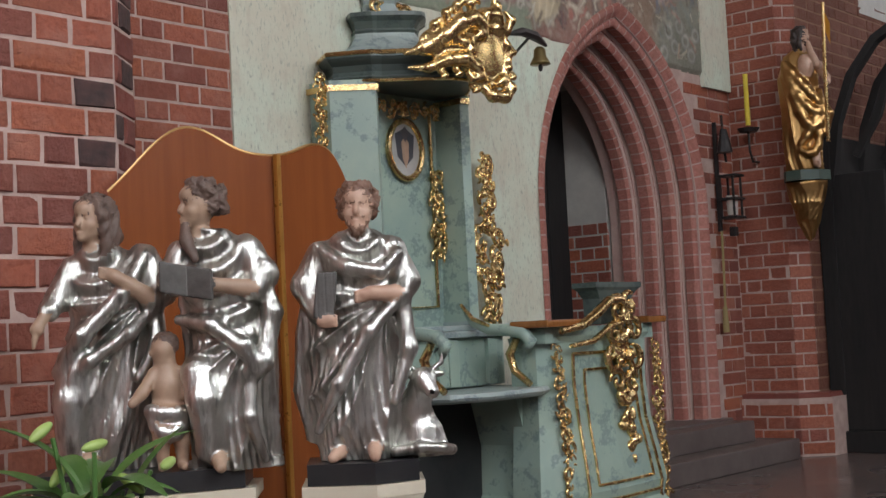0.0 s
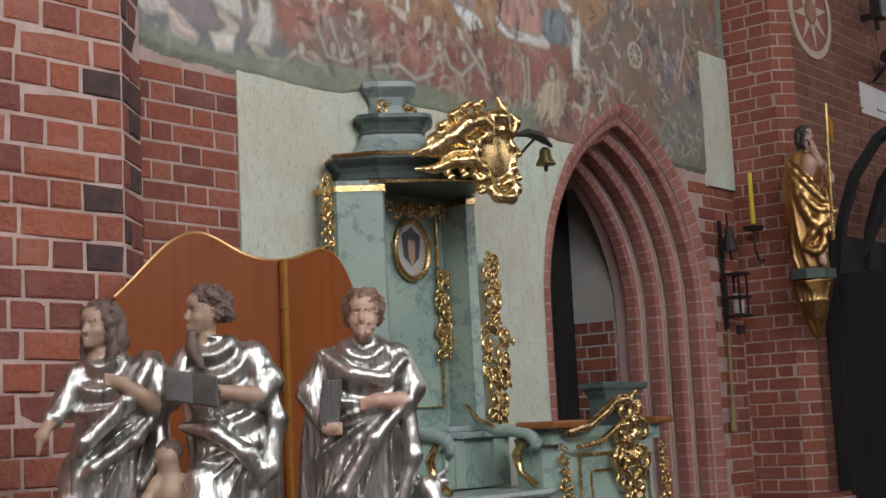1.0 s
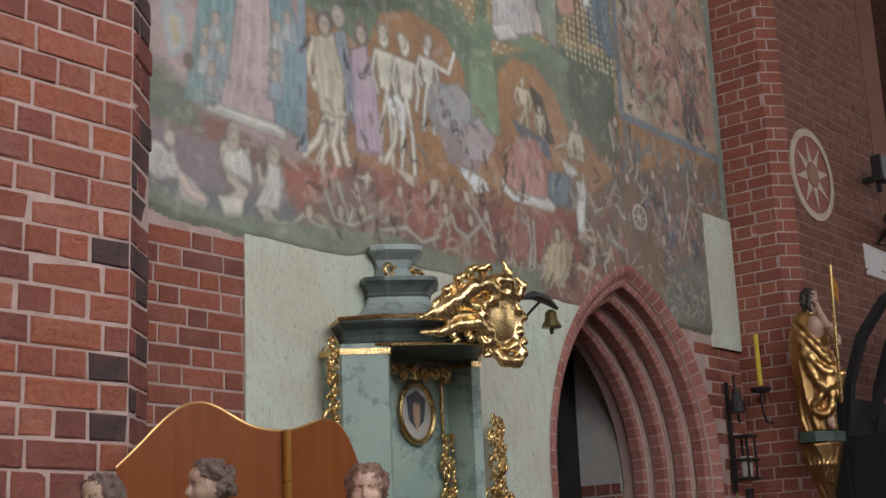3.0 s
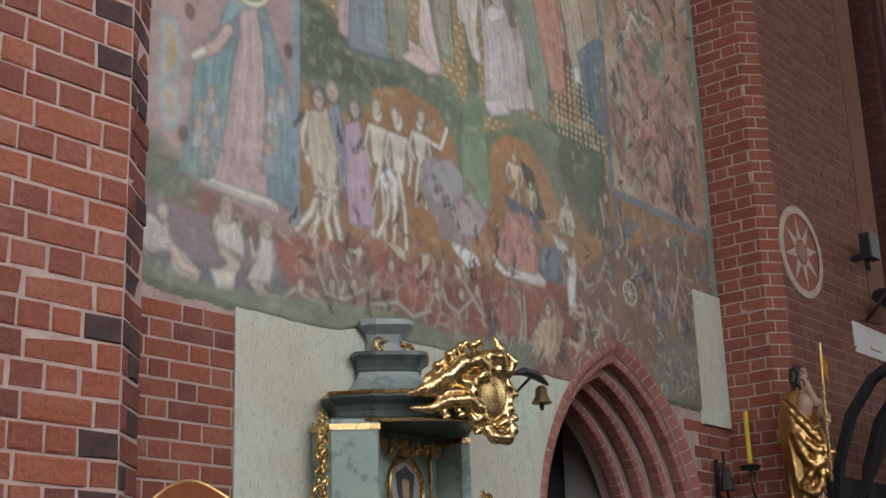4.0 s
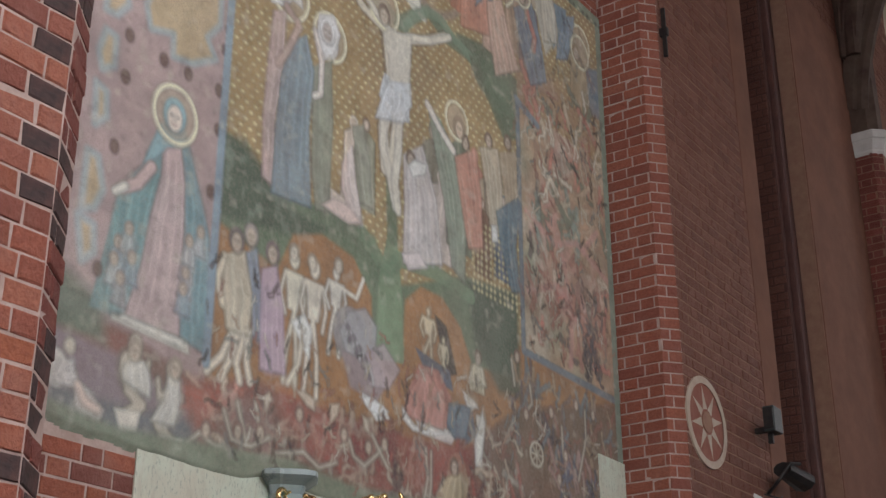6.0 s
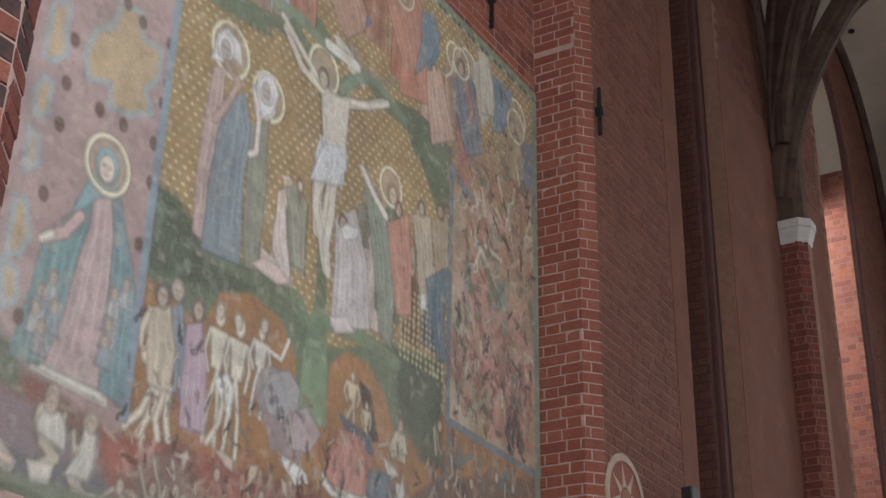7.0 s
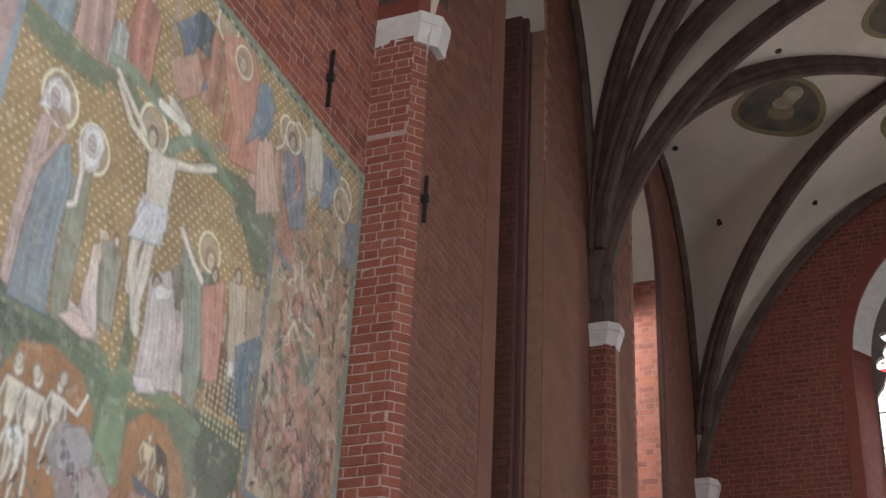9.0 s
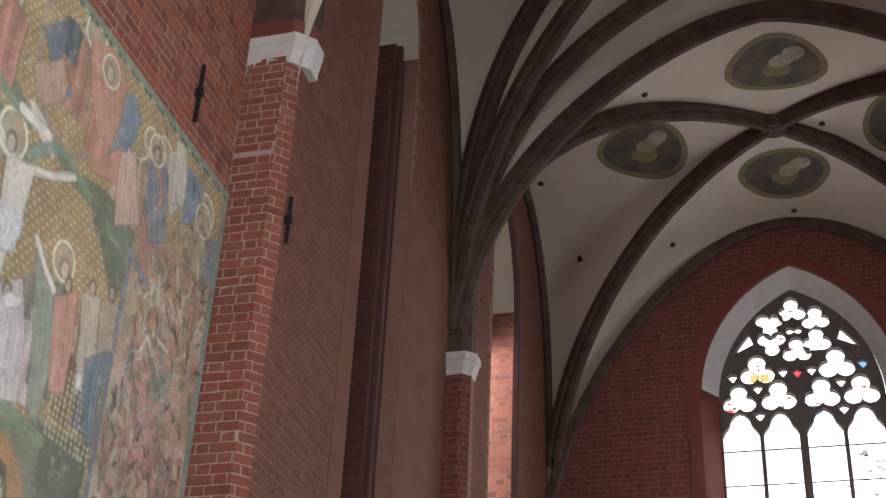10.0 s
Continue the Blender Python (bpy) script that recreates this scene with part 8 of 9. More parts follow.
def rocaille(wide, high, seed, dense=1.0, outline=None):
    """Gilded leaf-and-scroll carving within a tall field, in the x, z plane, standing out to -y."""
    rnd = random.Random(seed)
    shapes, z = [], 0.0
    while z < high:
        f = z / high
        w = wide * (outline(f) if outline else 1.0)
        size = min(max(w * rnd.uniform(0.34, 0.5), 0.018), 0.075)
        side = rnd.choice((-1, 1))
        shapes.append(coil(*spiral(side * w * 0.18, z, size, rnd.uniform(0.9, 1.4), rnd.uniform(0, 6.28), rnd.choice((-1, 1)), -0.012, size * 0.3)))
        shapes.append(coil(*spiral(-side * w * 0.24, z + size * 0.5, size * 0.75, rnd.uniform(0.7, 1.1), rnd.uniform(0, 6.28), rnd.choice((-1, 1)), -0.01, size * 0.26)))
        for _ in range(int(3 * dense)):
            t = rnd.uniform(-1.3, 1.3)
            shapes.append(blob(rnd.uniform(-0.45, 0.45) * w, -0.02 - 0.02 * rnd.random(), z + rnd.uniform(-0.5, 0.5) * size, size * 0.16, size * 0.2, size * rnd.uniform(0.35, 0.6), t))
        z += size * 1.15 / dense
    return join(shapes)


conf = tagged(new("confessional"), "green marbled baroque confessional with gilded carving by the brick wall", "confessional")
CX = 6.55
# the tall back: canted pilasters beside a recessed panel
part("back_panel", boxes((6.13, 6.98, 5.79, 5.88, 0.0, 2.72)), GREEN, conf)
LEFT_PIL = [(5.93, 5.9), (5.93, 5.74), (6.12, 5.55), (6.17, 5.58), (6.17, 5.9)]
RIGHT_PIL = [(2 * CX - x, y) for x, y in LEFT_PIL][::-1]
for outline in (LEFT_PIL, RIGHT_PIL):
    pil = part("pilaster", prism(outline, 1.24, 2.69), GREEN, conf)
    cx, cy = sum(p[0] for p in outline) / 5, sum(p[1] for p in outline) / 5
    part("base_moulding", prism([(cx + (x - cx) * 1.16, cy + (y - cy) * 1.16) for x, y in outline], 1.18, 1.26), BLUEGREY, pil)
    part("capital_band", prism([(cx + (x - cx) * 1.1, cy + (y - cy) * 1.1) for x, y in outline], 2.625, 2.66), GILT, pil, "gilt band")
    part("pedestal", prism([(cx + (x - cx) * 1.08, cy + (y - cy) * 1.08) for x, y in outline], 0.84, 1.18), GREEN, conf)
# cornice and canopy, sweeping forward to the shell
CANOPY = [(6.05, 5.92), (5.94, 5.75), (6.07, 5.53), (6.13, 5.5), (6.22, 5.4), (6.34, 5.29), (6.46, 5.2), (6.55, 5.17), (6.64, 5.2), (6.76, 5.29), (6.88, 5.4), (6.97, 5.5), (7.03, 5.53), (7.16, 5.75), (7.05, 5.92)]


def ringed(outline, s):
    return [(CX + (x - CX) * s, 5.92 + (y - 5.92) * s) for x, y in outline]


def lofted(rows):
    verts, faces, n = [], [], len(rows[0][0])
    for outline, z in rows:
        verts += [(x, y, z) for x, y in outline]
    for r in range(len(rows) - 1):
        faces += [(r * n + i, r * n + (i + 1) % n, (r + 1) * n + (i + 1) % n, (r + 1) * n + i) for i in range(n)]
    return verts, faces + [tuple(range(n))[::-1], tuple(range((len(rows) - 1) * n, len(rows) * n))]


# the shaded underside of the cornice is put into its dark colour
canopy = part("canopy", lofted([(ringed(CANOPY, k), z) for k, z in ((0.84, 2.675), (0.92, 2.68), (0.95, 2.70), (0.92, 2.715), (0.90, 2.74), (0.93, 2.775), (1.0, 2.80), (1.03, 2.815), (1.03, 2.838))]), DARK_GREEN, conf)
part("gilt_edge", tube([(x, y, 2.838) for x, y in ringed(CANOPY, 1.025)], 0.015, 8), GILT, canopy, "gilt cornice edge")
part("lower_edge", tube([(x, y, 2.682) for x, y in ringed(CANOPY, 0.93)], 0.01, 8), GILT, canopy, "gilt lower edge")
ROOF = [(ringed(CANOPY, 0.9), 2.838)]
for k in range(9):
    t = k / 8
    ROOF.append((ringed(CANOPY, 0.88 - 0.46 * (1 - (1 - t) ** 1.7)), 2.845 + 0.19 * t**1.1))
part("roof", lofted(ROOF), BLUEGREY, conf, "curved blue-grey marbled roof")
part("neck", lofted([(ringed(CANOPY, k), z) for k, z in ((0.42, 3.03), (0.44, 3.045), (0.42, 3.06), (0.46, 3.10), (0.52, 3.125), (0.52, 3.15), (0.3, 3.16))]), DARK_GREEN, conf)
urn = part("urn", lofted([(ringed(CANOPY, k), z) for k, z in ((0.3, 3.155), (0.26, 3.18), (0.22, 3.24), (0.25, 3.29), (0.34, 3.325), (0.37, 3.34), (0.37, 3.37), (0.3, 3.385), (0.1, 3.39))]), BLUEGREY, conf)
part("garland", turned(join([coil(*spiral(sx, 0.0, 0.06, 1.1, st, g, 0, 0.02)) for sx, st, g in ((-0.13, 0.5, 1), (-0.03, 2.5, -1), (0.08, 0.5, 1), (0.15, 2.6, -1))]), pose(CX, 5.80, 3.20)), GILT, urn, "gilt leaf garland", True)

# the great shell on the canopy's front
c = Carving(-46, 40, -16, 16, -36, 40, 0.8)
c.ball(14, 3, -2, 15, 4, 19, 0, 1.0)
for k in range(16):  # the bowl's thick wavy rim, and its shallow flutes
    a, d = radians(k * 22.5), radians((k + 1) * 22.5)
    p, q = (14 + 15 * math.cos(a), -3 - 1.5 * (k % 2), -2 + 19 * math.sin(a)), (14 + 15 * math.cos(d), -3 - 1.5 * ((k + 1) % 2), -2 + 19 * math.sin(d))
    c.limb(p, q, 2.4, 2.4, 0, 2.0)
    if k % 2:
        c.limb((14 + 5 * math.cos(a), -0.5, -2 + 6 * math.sin(a)), (14 + 13 * math.cos(a), -1.5, -2 + 17 * math.sin(a)), 1.2, 1.9, 0, 1.4)
c.ball(15, -2, -1, 5, 3, 6, 0, 1.2)
c.ball(-10, -1, 4, 27, 5, 12, 0, 2.5)
c.ball(12, -1, -3, 18, 5, 23, 0, 2.0)
c.ball(15, -1, 20, 11, 4, 10, 0, 2.0)
for pts, rads in ((((-44, 4, -3), (-32, 0, 0), (-20, -5, 8), (-9, -8, 17), (0, -8, 20), (7, -7, 17), (8, -7, 11), (3, -7, 9)), (1.2, 3.2, 4.4, 4.6, 4.2, 3.4, 2.6, 1.8)),
                  (((-42, 4, -12), (-30, 0, -12), (-18, -4, -7), (-7, -7, -6), (2, -7, -11), (4, -7, -17), (-2, -7, -19), (-5, -7, -15)), (1.0, 2.4, 3.4, 3.6, 3.2, 2.6, 2.0, 1.5)),
                  (((-24, -2, 2), (-14, -5, 6), (-6, -6, 5), (-2, -7, 0), (-6, -7, -3)), (1.4, 2.2, 2.4, 2.0, 1.3)),
                  (((6, -4, -22), (13, -7, -29), (22, -7, -29), (27, -7, -23), (22, -7, -18), (17, -7, -21)), (2.0, 3.2, 3.4, 3.0, 2.2, 1.5)),
                  (((24, -5, 16), (20, -6, 24), (12, -6, 24), (10, -6, 18), (14, -6, 15)), (2.2, 3.0, 2.8, 2.2, 1.4)),
                  (((16, -4, 22), (21, -5, 30), (17, -5, 37)), (2.8, 2.4, 1.0)),
                  (((28, -4, 14), (32, -5, 22), (27, -5, 27)), (2.4, 2.2, 0.9))):
    c.path(pts, [1.2 * r for r in rads], 0, 2.4)
for x, z in ((-25, 11), (-16, 19), (-7, 25), (3, 27)):  # leaf tips along the upper scroll
    c.path([(x, -2, z), (x - 1.5, -3, z + 4), (x + 2.5, -4, z + 6.5), (x + 5, -4, z + 4.5)], [3.2, 2.8, 2.2, 1.2], 0, 1.2)
for x, z in ((-22, -14), (-11, -12), (1, -22), (30, -12), (31, 4)):
    c.path([(x, -2, z), (x + 1.5, -4, z - 3), (x - 1.5, -5, z - 4.5)], [2.8, 2.3, 1.3], 0, 1.0)
shell = part("shell_cartouche", c.mesh("shell_cartouche", [GILT]), None, conf, "gilded shell and scroll cartouche")
shell.matrix_world = pose(6.51, 5.16, 2.83, 0, 0, -18) @ Matrix.Scale(0.92, 4)

# medallion, gilt frame lines and carvings on the panel
med = part("medallion", boxes((6.59, 6.60, 5.775, 5.78, 2.33, 2.34)), GREEN, conf, "oval painted medallion in a gilt frame")
MED = [(6.605 + 0.155 * math.cos(t), 5.765, 2.335 + 0.18 * math.sin(t)) for t in np.linspace(0, 2 * math.pi, 41)]
part("frame", tube(MED, 0.02, 8, (0, 1, 0)), GILT, med, "gilt oval frame")
part("picture", ([(6.605 + 0.155 * math.cos(t), 5.772, 2.335 + 0.18 * math.sin(t)) for t in np.linspace(0, 2 * math.pi, 41)[:-1]], [tuple(range(40))]), plain_stuff("pale_grey_panel", (0.42, 0.40, 0.38), (0.52, 0.50, 0.46), 9, 0.6), med, "pale grey painted panel")
for w, z0, z1, col, dy in ((0.09, 2.25, 2.45, (0.06, 0.06, 0.07), 0.004), (0.035, 2.24, 2.40, (0.40, 0.26, 0.18), 0.007), (0.05, 2.40, 2.46, (0.08, 0.07, 0.07), 0.009)):
    part("device", ([(6.605 - w, 5.772 - dy, z1 - 0.02), (6.605 - w * 0.8, 5.772 - dy, z0 + 0.04), (6.605, 5.772 - dy, z0 - 0.02), (6.605 + w * 0.8, 5.772 - dy, z0 + 0.04), (6.605 + w, 5.772 - dy, z1 - 0.02), (6.605, 5.772 - dy, z1 + 0.02)], [tuple(range(6))]), plain_stuff("device_paint", col, tuple(v * 1.3 for v in col), 9, 0.7), med)
part("gilt_moulding", tube([(6.27, 5.775, 2.62), (6.27, 5.775, 1.36), (6.86, 5.775, 1.36), (6.86, 5.775, 2.62)], 0.011, 8, (0, 1, 0.01)), GILT, conf, "gilt frame line of the panel")
part("panel_carving", turned(rocaille(0.13, 0.5, 3), pose(6.86, 5.765, 1.68)), GILT, conf, "gilded scroll carving", True)
part("panel_carving", turned(rocaille(0.11, 0.4, 4), pose(6.27, 5.765, 1.7)), GILT, conf, "gilded scroll carving", True)
tagged(part("side_carving", turned(rocaille(0.42, 1.12, 8, 1.5, lambda f: 0.45 + 0.75 * math.sin(math.pi * min((1 - f) * 1.05 + 0.1, 1)) if f < 0.55 else 0.34), pose(7.44, 5.82, 1.24)), GILT, conf, "large gilded side scroll", True), kind="stuff")
tagged(part("side_carving", turned(rocaille(0.17, 0.66, 9, 1.1, lambda f: 1.0 - 0.5 * f), pose(5.90, 5.80, 2.06)), GILT, conf, "gilded side scroll", True), kind="stuff")
part("inner_carving", turned(join([rocaille(0.09, 0.07, 12 + k) for k in range(1)] + [turned(rocaille(0.08, 0.06, 20 + k), pose(-0.3 + 0.1 * k, 0, 0.01 * (k % 2))) for k in range(7)]), pose(6.55, 5.74, 2.55)), GILT, conf, "gilded carving under the canopy", True)

# plinth zone, seat and arms
part("dado", boxes((5.98, 7.15, 5.5, 5.86, 0.86, 1.16), bevel=0.008), GREEN, conf)
part("dado_moulding", boxes((5.93, 7.22, 5.44, 5.88, 1.16, 1.20), (5.95, 7.2, 5.47, 5.88, 1.20, 1.235), bevel=0.012), BLUEGREY, conf)
for x in (6.1, 6.52, 6.62, 7.0):
    part("stile", boxes((x - 0.045, x + 0.045, 5.47, 5.5, 0.87, 1.155), bevel=0.005), GREEN, conf)
SEAT = [(5.95, 5.6), (5.95, 5.25), (6.05, 5.05), (6.3, 4.93), (6.75, 4.93), (7.02, 5.05), (7.12, 5.25), (7.12, 5.6)]
part("seat", lofted([([(6.53 + (x - 6.53) * s, 5.5 + (y - 5.5) * s) for x, y in SEAT], z) for s, z in ((0.94, 0.80), (1.0, 0.815), (1.02, 0.83), (1.0, 0.852))]), BLUEGREY, conf, "blue-grey bench seat")
part("seat_side", lofted([([(5.82 + dx * s, 5.15 + 0.4 * t) for dx, t in ((-0.1, 0), (0.12, 0), (0.12, 1), (-0.1, 1))], z) for s, z in ((1.0, 0.0), (1.1, 0.12), (0.6, 0.2), (0.5, 0.5), (1.2, 0.78), (1.2, 0.8))]), GREEN, conf)
part("seat_side", lofted([([(6.93 + dx * s, 5.15 + 0.4 * t) for dx, t in ((-0.12, 0), (0.1, 0), (0.1, 1), (-0.12, 1))], z) for s, z in ((1.0, 0.0), (1.1, 0.12), (0.6, 0.2), (0.5, 0.5), (1.2, 0.78), (1.2, 0.8))]), GREEN, conf)
# black board put where only shade fills the space below the seat
part("inner_back", boxes((5.9, 7.3, 5.5, 5.56, 0.0, 0.82)), BLACK_PAINT, conf, "black board standing in for the shade below the seat")
for x, s in ((5.98, -1), (6.76, 1)):
    arm = part("armrest", coil([(x, 5.5, 1.34), (x, 5.42, 1.25), (x, 5.3, 1.2), (x, 5.15, 1.19), (x, 5.05, 1.17), (x, 5.0, 1.12), (x, 5.03, 1.08), (x, 5.07, 1.1)], [0.012, 0.03, 0.036, 0.036, 0.04, 0.04, 0.032, 0.02], 9), GREEN, conf, "curled green and gilt armrest", True)
    part("arm_support", coil([(x, 5.1, 1.14), (x, 5.16, 1.05), (x, 5.13, 0.95), (x, 5.06, 0.9), (x, 5.02, 0.87)], [0.022, 0.028, 0.024, 0.022, 0.02], 8), GILT, arm, "gilt curved support", True)
    part("gilt_line", coil([(x - 0.03, 5.49, 1.36), (x - 0.035, 5.4, 1.27), (x - 0.035, 5.28, 1.225)], [0.01, 0.014, 0.01], 6), GILT, arm)

# the swelling side cabinet with gilt frames
CAB = ((0.0, 0.10), (0.06, 0.10), (0.10, 0.06), (0.2, 0.085), (0.38, 0.055), (0.6, 0.01), (0.85, -0.01), (1.1, 0.0), (1.14, 0.03))


def cab_row(swell):
    return [(6.84 - swell * 0.5, 5.22), (6.84 - swell * 0.8, 5.03 - swell * 0.4), (6.96 - swell * 0.2, 4.95 - swell), (7.45, 4.92 - swell), (7.94 + swell * 0.4, 4.95 - swell), (8.02 + swell, 5.02 - swell * 0.3), (8.02 + swell, 5.22)]


cab = part("side_cabinet", lofted([(cab_row(s), z) for z, s in CAB]), GREEN, conf, "swelling green marbled side cabinet")


def cab_front(x, z):
    """The cabinet's front surface."""
    s = float(np.interp(z, [r[0] for r in CAB], [r[1] for r in CAB]))
    t = min(max((x - 6.96) / 0.98, 0), 1)
    return 4.95 - s - 0.03 * (1 - abs(2 * t - 1)) - 0.008


def cab_line(pts, r, name="gilt_line"):
    out = []
    for (xa, za), (xb, zb) in zip(pts, pts[1:]):
        for t in np.linspace(0, 1, 9):
            x, z = xa + (xb - xa) * t, za + (zb - za) * t
            out.append((x, cab_front(x, z), z))
    return part(name, tube(out, r, 7, (0, 1, 0.01)), GILT, cab)


cab_line([(7.09, 1.03), (7.10, 0.6), (7.06, 0.14), (7.9, 0.14), (7.86, 0.6), (7.86, 1.03), (7.09, 1.03)], 0.011)
cab_line([(7.2, 0.93), (7.2, 0.6), (7.17, 0.24), (7.8, 0.24), (7.78, 0.6), (7.76, 0.93), (7.2, 0.93)], 0.009)
part("corner_carving", turned(rocaille(0.11, 0.98, 14, 0.9, lambda f: 1.3 - 0.6 * f), pose(6.95, 4.91, 0.12, -4)), GILT, cab, "gilded bead-and-leaf corner", True)
part("corner_carving", turned(rocaille(0.11, 0.98, 15, 0.9, lambda f: 1.4 - 0.6 * f), pose(8.0, 4.92, 0.12, -4, 5)), GILT, cab, "gilded bead-and-leaf corner", True)
c = Carving(-22, 22, -10, 10, -62, 36, 0.95)
for sx, sz, r, st, g, turns in ((-6, 26, 8, 2.0, -1, 1.3), (6, 28, 8, 1.0, 1, 1.3), (0, 16, 7, 4.5, 1, 1.2), (-9, 12, 7, 1.0, 1, 1.2), (10, 14, 7, 2.4, -1, 1.2), (-10, -2, 8, 1.6, 1, 1.2), (10, -2, 8, 1.6, -1, 1.2), (-7, -14, 7, 3.0, -1, 1.2), (7, -15, 7, 0.3, 1, 1.2), (0, -22, 6, 2.0, 1, 1.2), (3, -32, 5, 0.5, -1, 1.1), (-2, -36, 4, 3.5, 1, 1.1), (6, -42, 4, 1.0, 1, 1.1), (3, -50, 3.4, 1, -1, 1.1)):
    pts, rads = spiral(sx, sz, r, turns, st, g, 0, 2.3, 14)
    c.path([(p[0], p[1] - 1.0, p[2]) for p in pts], [max(q, 0.9) for q in rads], 0, 0.5)
rnd = random.Random(6)
for k in range(34):
    z = rnd.uniform(-58, 30)
    c.ball(rnd.uniform(-1, 1) * (9 if z > -20 else 5) + (4 if z < -30 else 0), rnd.uniform(-4, 0), z, rnd.uniform(1.2, 2.6), 2.2, rnd.uniform(1.6, 3.4), 0, 0.6)
c.ball(0, 1, 4, 9, 2.5, 11, 0, 0.8)
cart = part("cartouche", c.mesh("cartouche", [GILT]), None, cab, "gilded cartouche with hanging leaves")
cart.matrix_world = pose(7.56, 4.89, 1.0, 2) @ Matrix.Diagonal((1.15, 1.15, 1.12, 1))
RAIL_W = varnished("brown_rail_wood", (0.30, 0.12, 0.035), (0.22, 0.08, 0.02))
part("rail", boxes((6.74, 7.1, 4.86, 5.14, 1.195, 1.24), bevel=0.014), RAIL_W, cab, "brown wooden handrail")
part("rail", boxes((7.9, 8.12, 4.88, 5.16, 1.195, 1.24), bevel=0.014), RAIL_W, cab, "brown wooden handrail")
part("frieze", boxes((6.82, 8.03, 4.94, 5.2, 1.10, 1.195), bevel=0.008), GREEN, cab)
part("gilt_crest", coil([(6.9, 4.88, 1.17), (7.1, 4.86, 1.2), (7.25, 4.85, 1.27), (7.38, 4.85, 1.34), (7.5, 4.85, 1.35), (7.62, 4.85, 1.3)], [0.02, 0.028, 0.032, 0.032, 0.03, 0.02], 8), GILT, cab, "gilt curved crest", True)
part("gilt_crest", coil([(6.98, 4.87, 1.08), (7.2, 4.86, 1.1), (7.4, 4.85, 1.19), (7.5, 4.85, 1.2)], [0.014, 0.018, 0.022, 0.016], 8), GILT, cab, "", True)
part("book_rest", lofted([([(7.62 + (x - 7.62) * k, 5.02 + (y - 5.02) * k) for x, y in ((7.38, 4.93), (7.88, 4.93), (7.88, 5.1), (7.38, 5.1))], z) for k, z in ((0.72, 1.2), (0.74, 1.36), (0.9, 1.41), (1.06, 1.43), (1.06, 1.462))]), DARK_GREEN, cab, "dark blue-grey ledge")
part("step_board", boxes((6.3, 7.0, 4.9, 5.3, 0.0, 0.05), bevel=0.008), RAIL_W, conf, "brown foot board")

# the little bell on its iron arm
bell = tagged(new("wall_bell"), "small bronze bell hanging from a black iron arm", "bell")
part("arm", coil([(6.95, 5.3, 3.05), (7.2, 5.36, 3.07), (7.4, 5.4, 3.12), (7.6, 5.45, 3.13), (7.8, 5.5, 3.1)], [0.008, 0.011, 0.03, 0.035, 0.012], 7), IRON, bell)
part("wall_stay", tube([(7.5, 5.42, 3.1), (7.62, 5.7, 3.0), (7.66, 5.93, 2.92)], 0.01, 6), IRON, bell)
part("bell_cup", lofted([([(7.68 + r * math.cos(t), 5.47 + r * math.sin(t)) for t in np.linspace(0, 2 * math.pi, 17)[:-1]], z) for r, z in ((0.07, 2.95), (0.065, 2.965), (0.045, 3.0), (0.04, 3.05), (0.02, 3.07))]), plain_stuff("aged_bronze", (0.30, 0.23, 0.10), (0.22, 0.17, 0.08), 14, 0.4, 0.2, 1.0), bell, "bronze bell cup", True)
part("clapper", blob(7.68, 5.47, 2.93, 0.016, 0.016, 0.03), IRON, bell)

# ---- bricks, piece by piece ----
brick_pieces(facing(0, 4.35, 0), 2.2, 3.365, 0.546, 7.6, RED, pier_w, seed=3, quoin=True, dark=lambda r, a, b, long, rnd: b > 3.3 and r % 2 == 0 and rnd.random() < 0.82)
brick_field("brick_courses", facing(0, 4.35, 0), 0.6, 2.2, 0.0045, 7.6, RED, seed=4, parent=pier_w, label="red bricks in light mortar")
brick_field("brick_courses", facing(0, MURAL_Y, 0), 4.0, 5.38, 0.0, 3.24, RED, seed=5, parent=wall_mural, label="red bricks in light mortar")
brick_field("brick_courses", facing(0, MURAL_Y, 0), 9.2, 11.2, 0.3, 3.2, RED, [PORTAL], seed=6, parent=wall_mural, label="red bricks beside the portal")
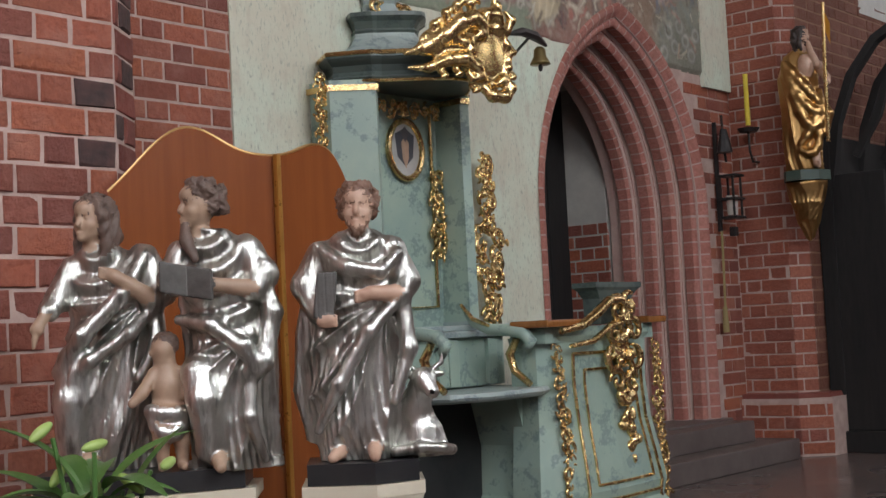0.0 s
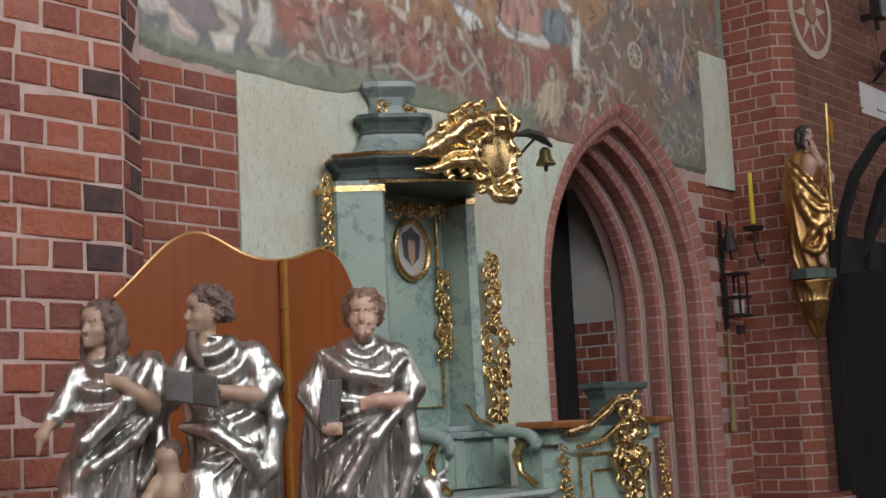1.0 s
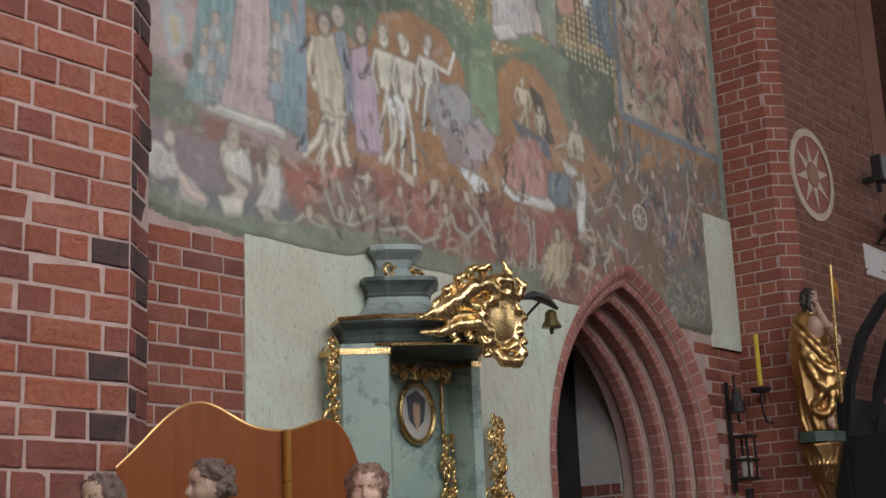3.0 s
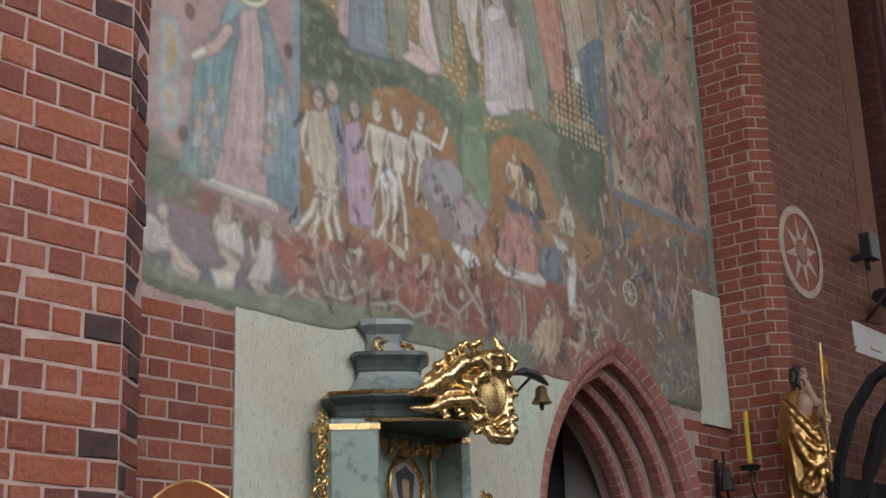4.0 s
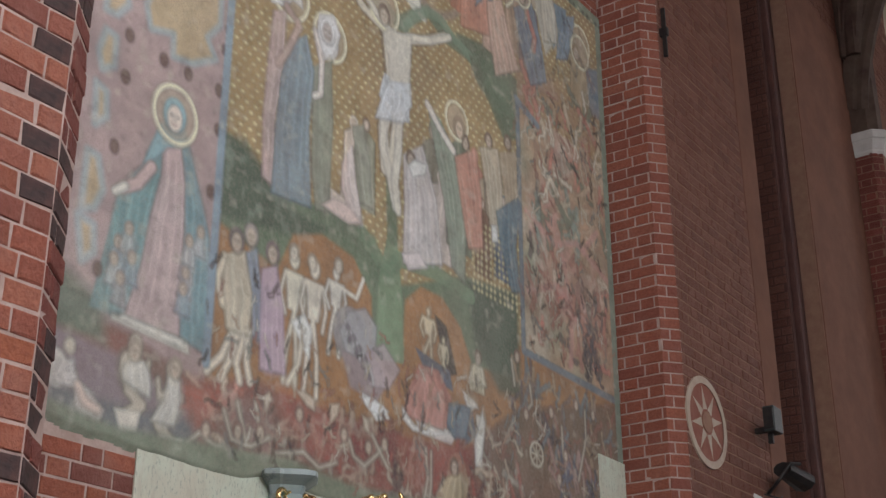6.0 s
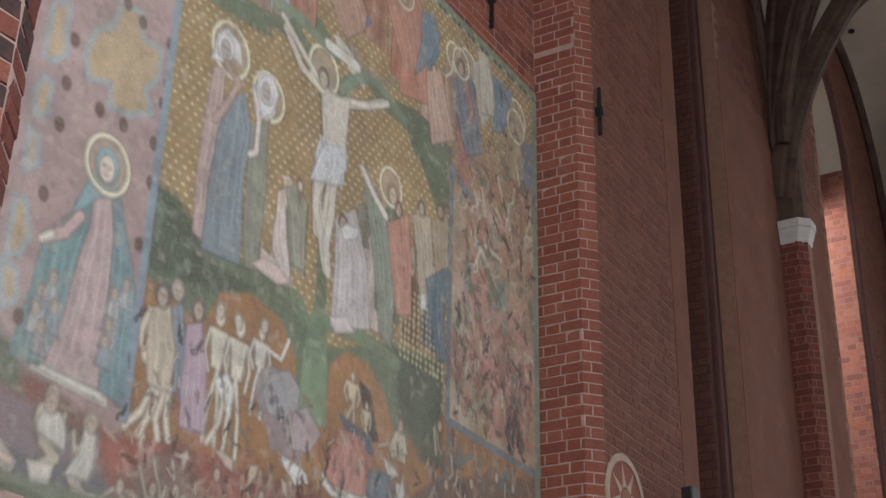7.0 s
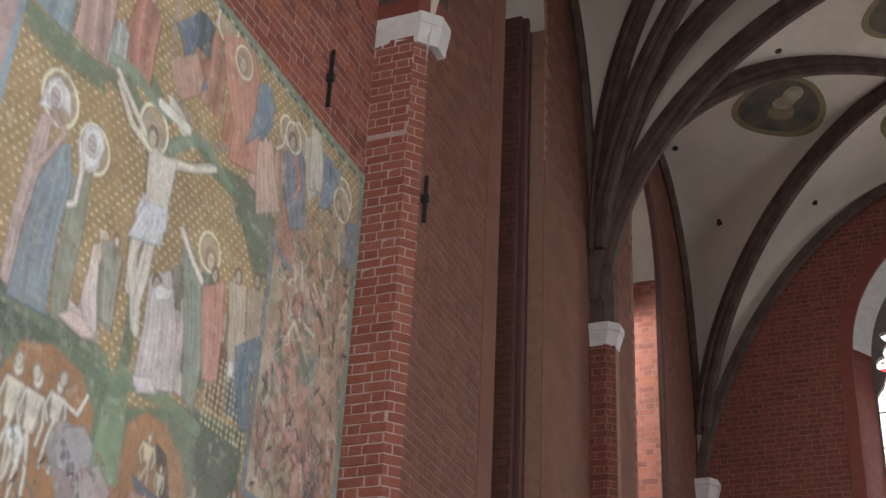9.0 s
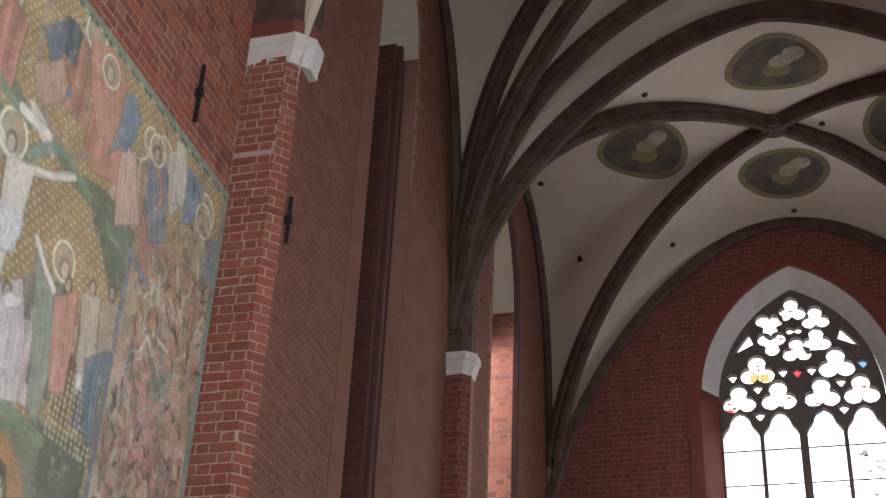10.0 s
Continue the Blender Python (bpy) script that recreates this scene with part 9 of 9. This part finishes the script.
brick_field("brick_courses", facing(0, MURAL_Y, 0), 4.0, 11.2, 9.15, 13.2, RED, seed=7, parent=wall_mural, label="red bricks above the mural")
brick_pieces(facing(PIER_X, 5.94, -90), 0.0, 0.484, 0.0, 9.7, PIER_RED, pier_e, seed=8)
brick_field("brick_courses", facing(PIER_X, 5.94, -90), 0.0, 0.48, 9.7, 13.4, PIER_RED, seed=9, parent=pier_e, label="red bricks of the pier")
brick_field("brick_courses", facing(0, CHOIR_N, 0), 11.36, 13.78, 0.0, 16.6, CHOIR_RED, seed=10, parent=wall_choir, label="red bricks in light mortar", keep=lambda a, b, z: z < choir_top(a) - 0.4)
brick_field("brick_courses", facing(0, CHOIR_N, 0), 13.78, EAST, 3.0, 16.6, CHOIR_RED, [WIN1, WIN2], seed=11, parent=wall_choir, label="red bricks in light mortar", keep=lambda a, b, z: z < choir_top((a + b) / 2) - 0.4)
# first reveal in shade-toned brick, second in the ordinary red
for h, tone in ((WIN1, SHADED_BRICK), (WIN2, RED)):
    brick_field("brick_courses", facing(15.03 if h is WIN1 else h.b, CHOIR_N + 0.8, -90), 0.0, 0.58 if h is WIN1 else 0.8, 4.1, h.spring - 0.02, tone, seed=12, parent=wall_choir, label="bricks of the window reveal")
brick_field("brick_courses", east_m, -5.2, 5.0, 6.0, 16.9, DARK_RED, [EAST_WIN], seed=13, parent=wall_east, label="dark bricks of the east wall", keep=lambda a, b, z: z < across_y(-(a + b) / 2))
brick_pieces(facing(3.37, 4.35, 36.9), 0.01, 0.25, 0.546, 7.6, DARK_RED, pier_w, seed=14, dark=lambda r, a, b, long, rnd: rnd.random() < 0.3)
brick_field("brick_courses", facing(PIER_X, 5.46, -41.8), -0.004, 0.19, 0.0, 13.0, PIER_RED, seed=15, parent=pier_e, label="red bricks of the chamfer")
brick_pieces(facing(11.1, 5.98, -90), 0.0, 0.58, 0.01, 0.48, RED, pier_plinth, seed=16)
brick_pieces(facing(11.1, 5.4, -50.7), 0.0, 0.28, 0.01, 0.48, RED, pier_plinth, seed=17)
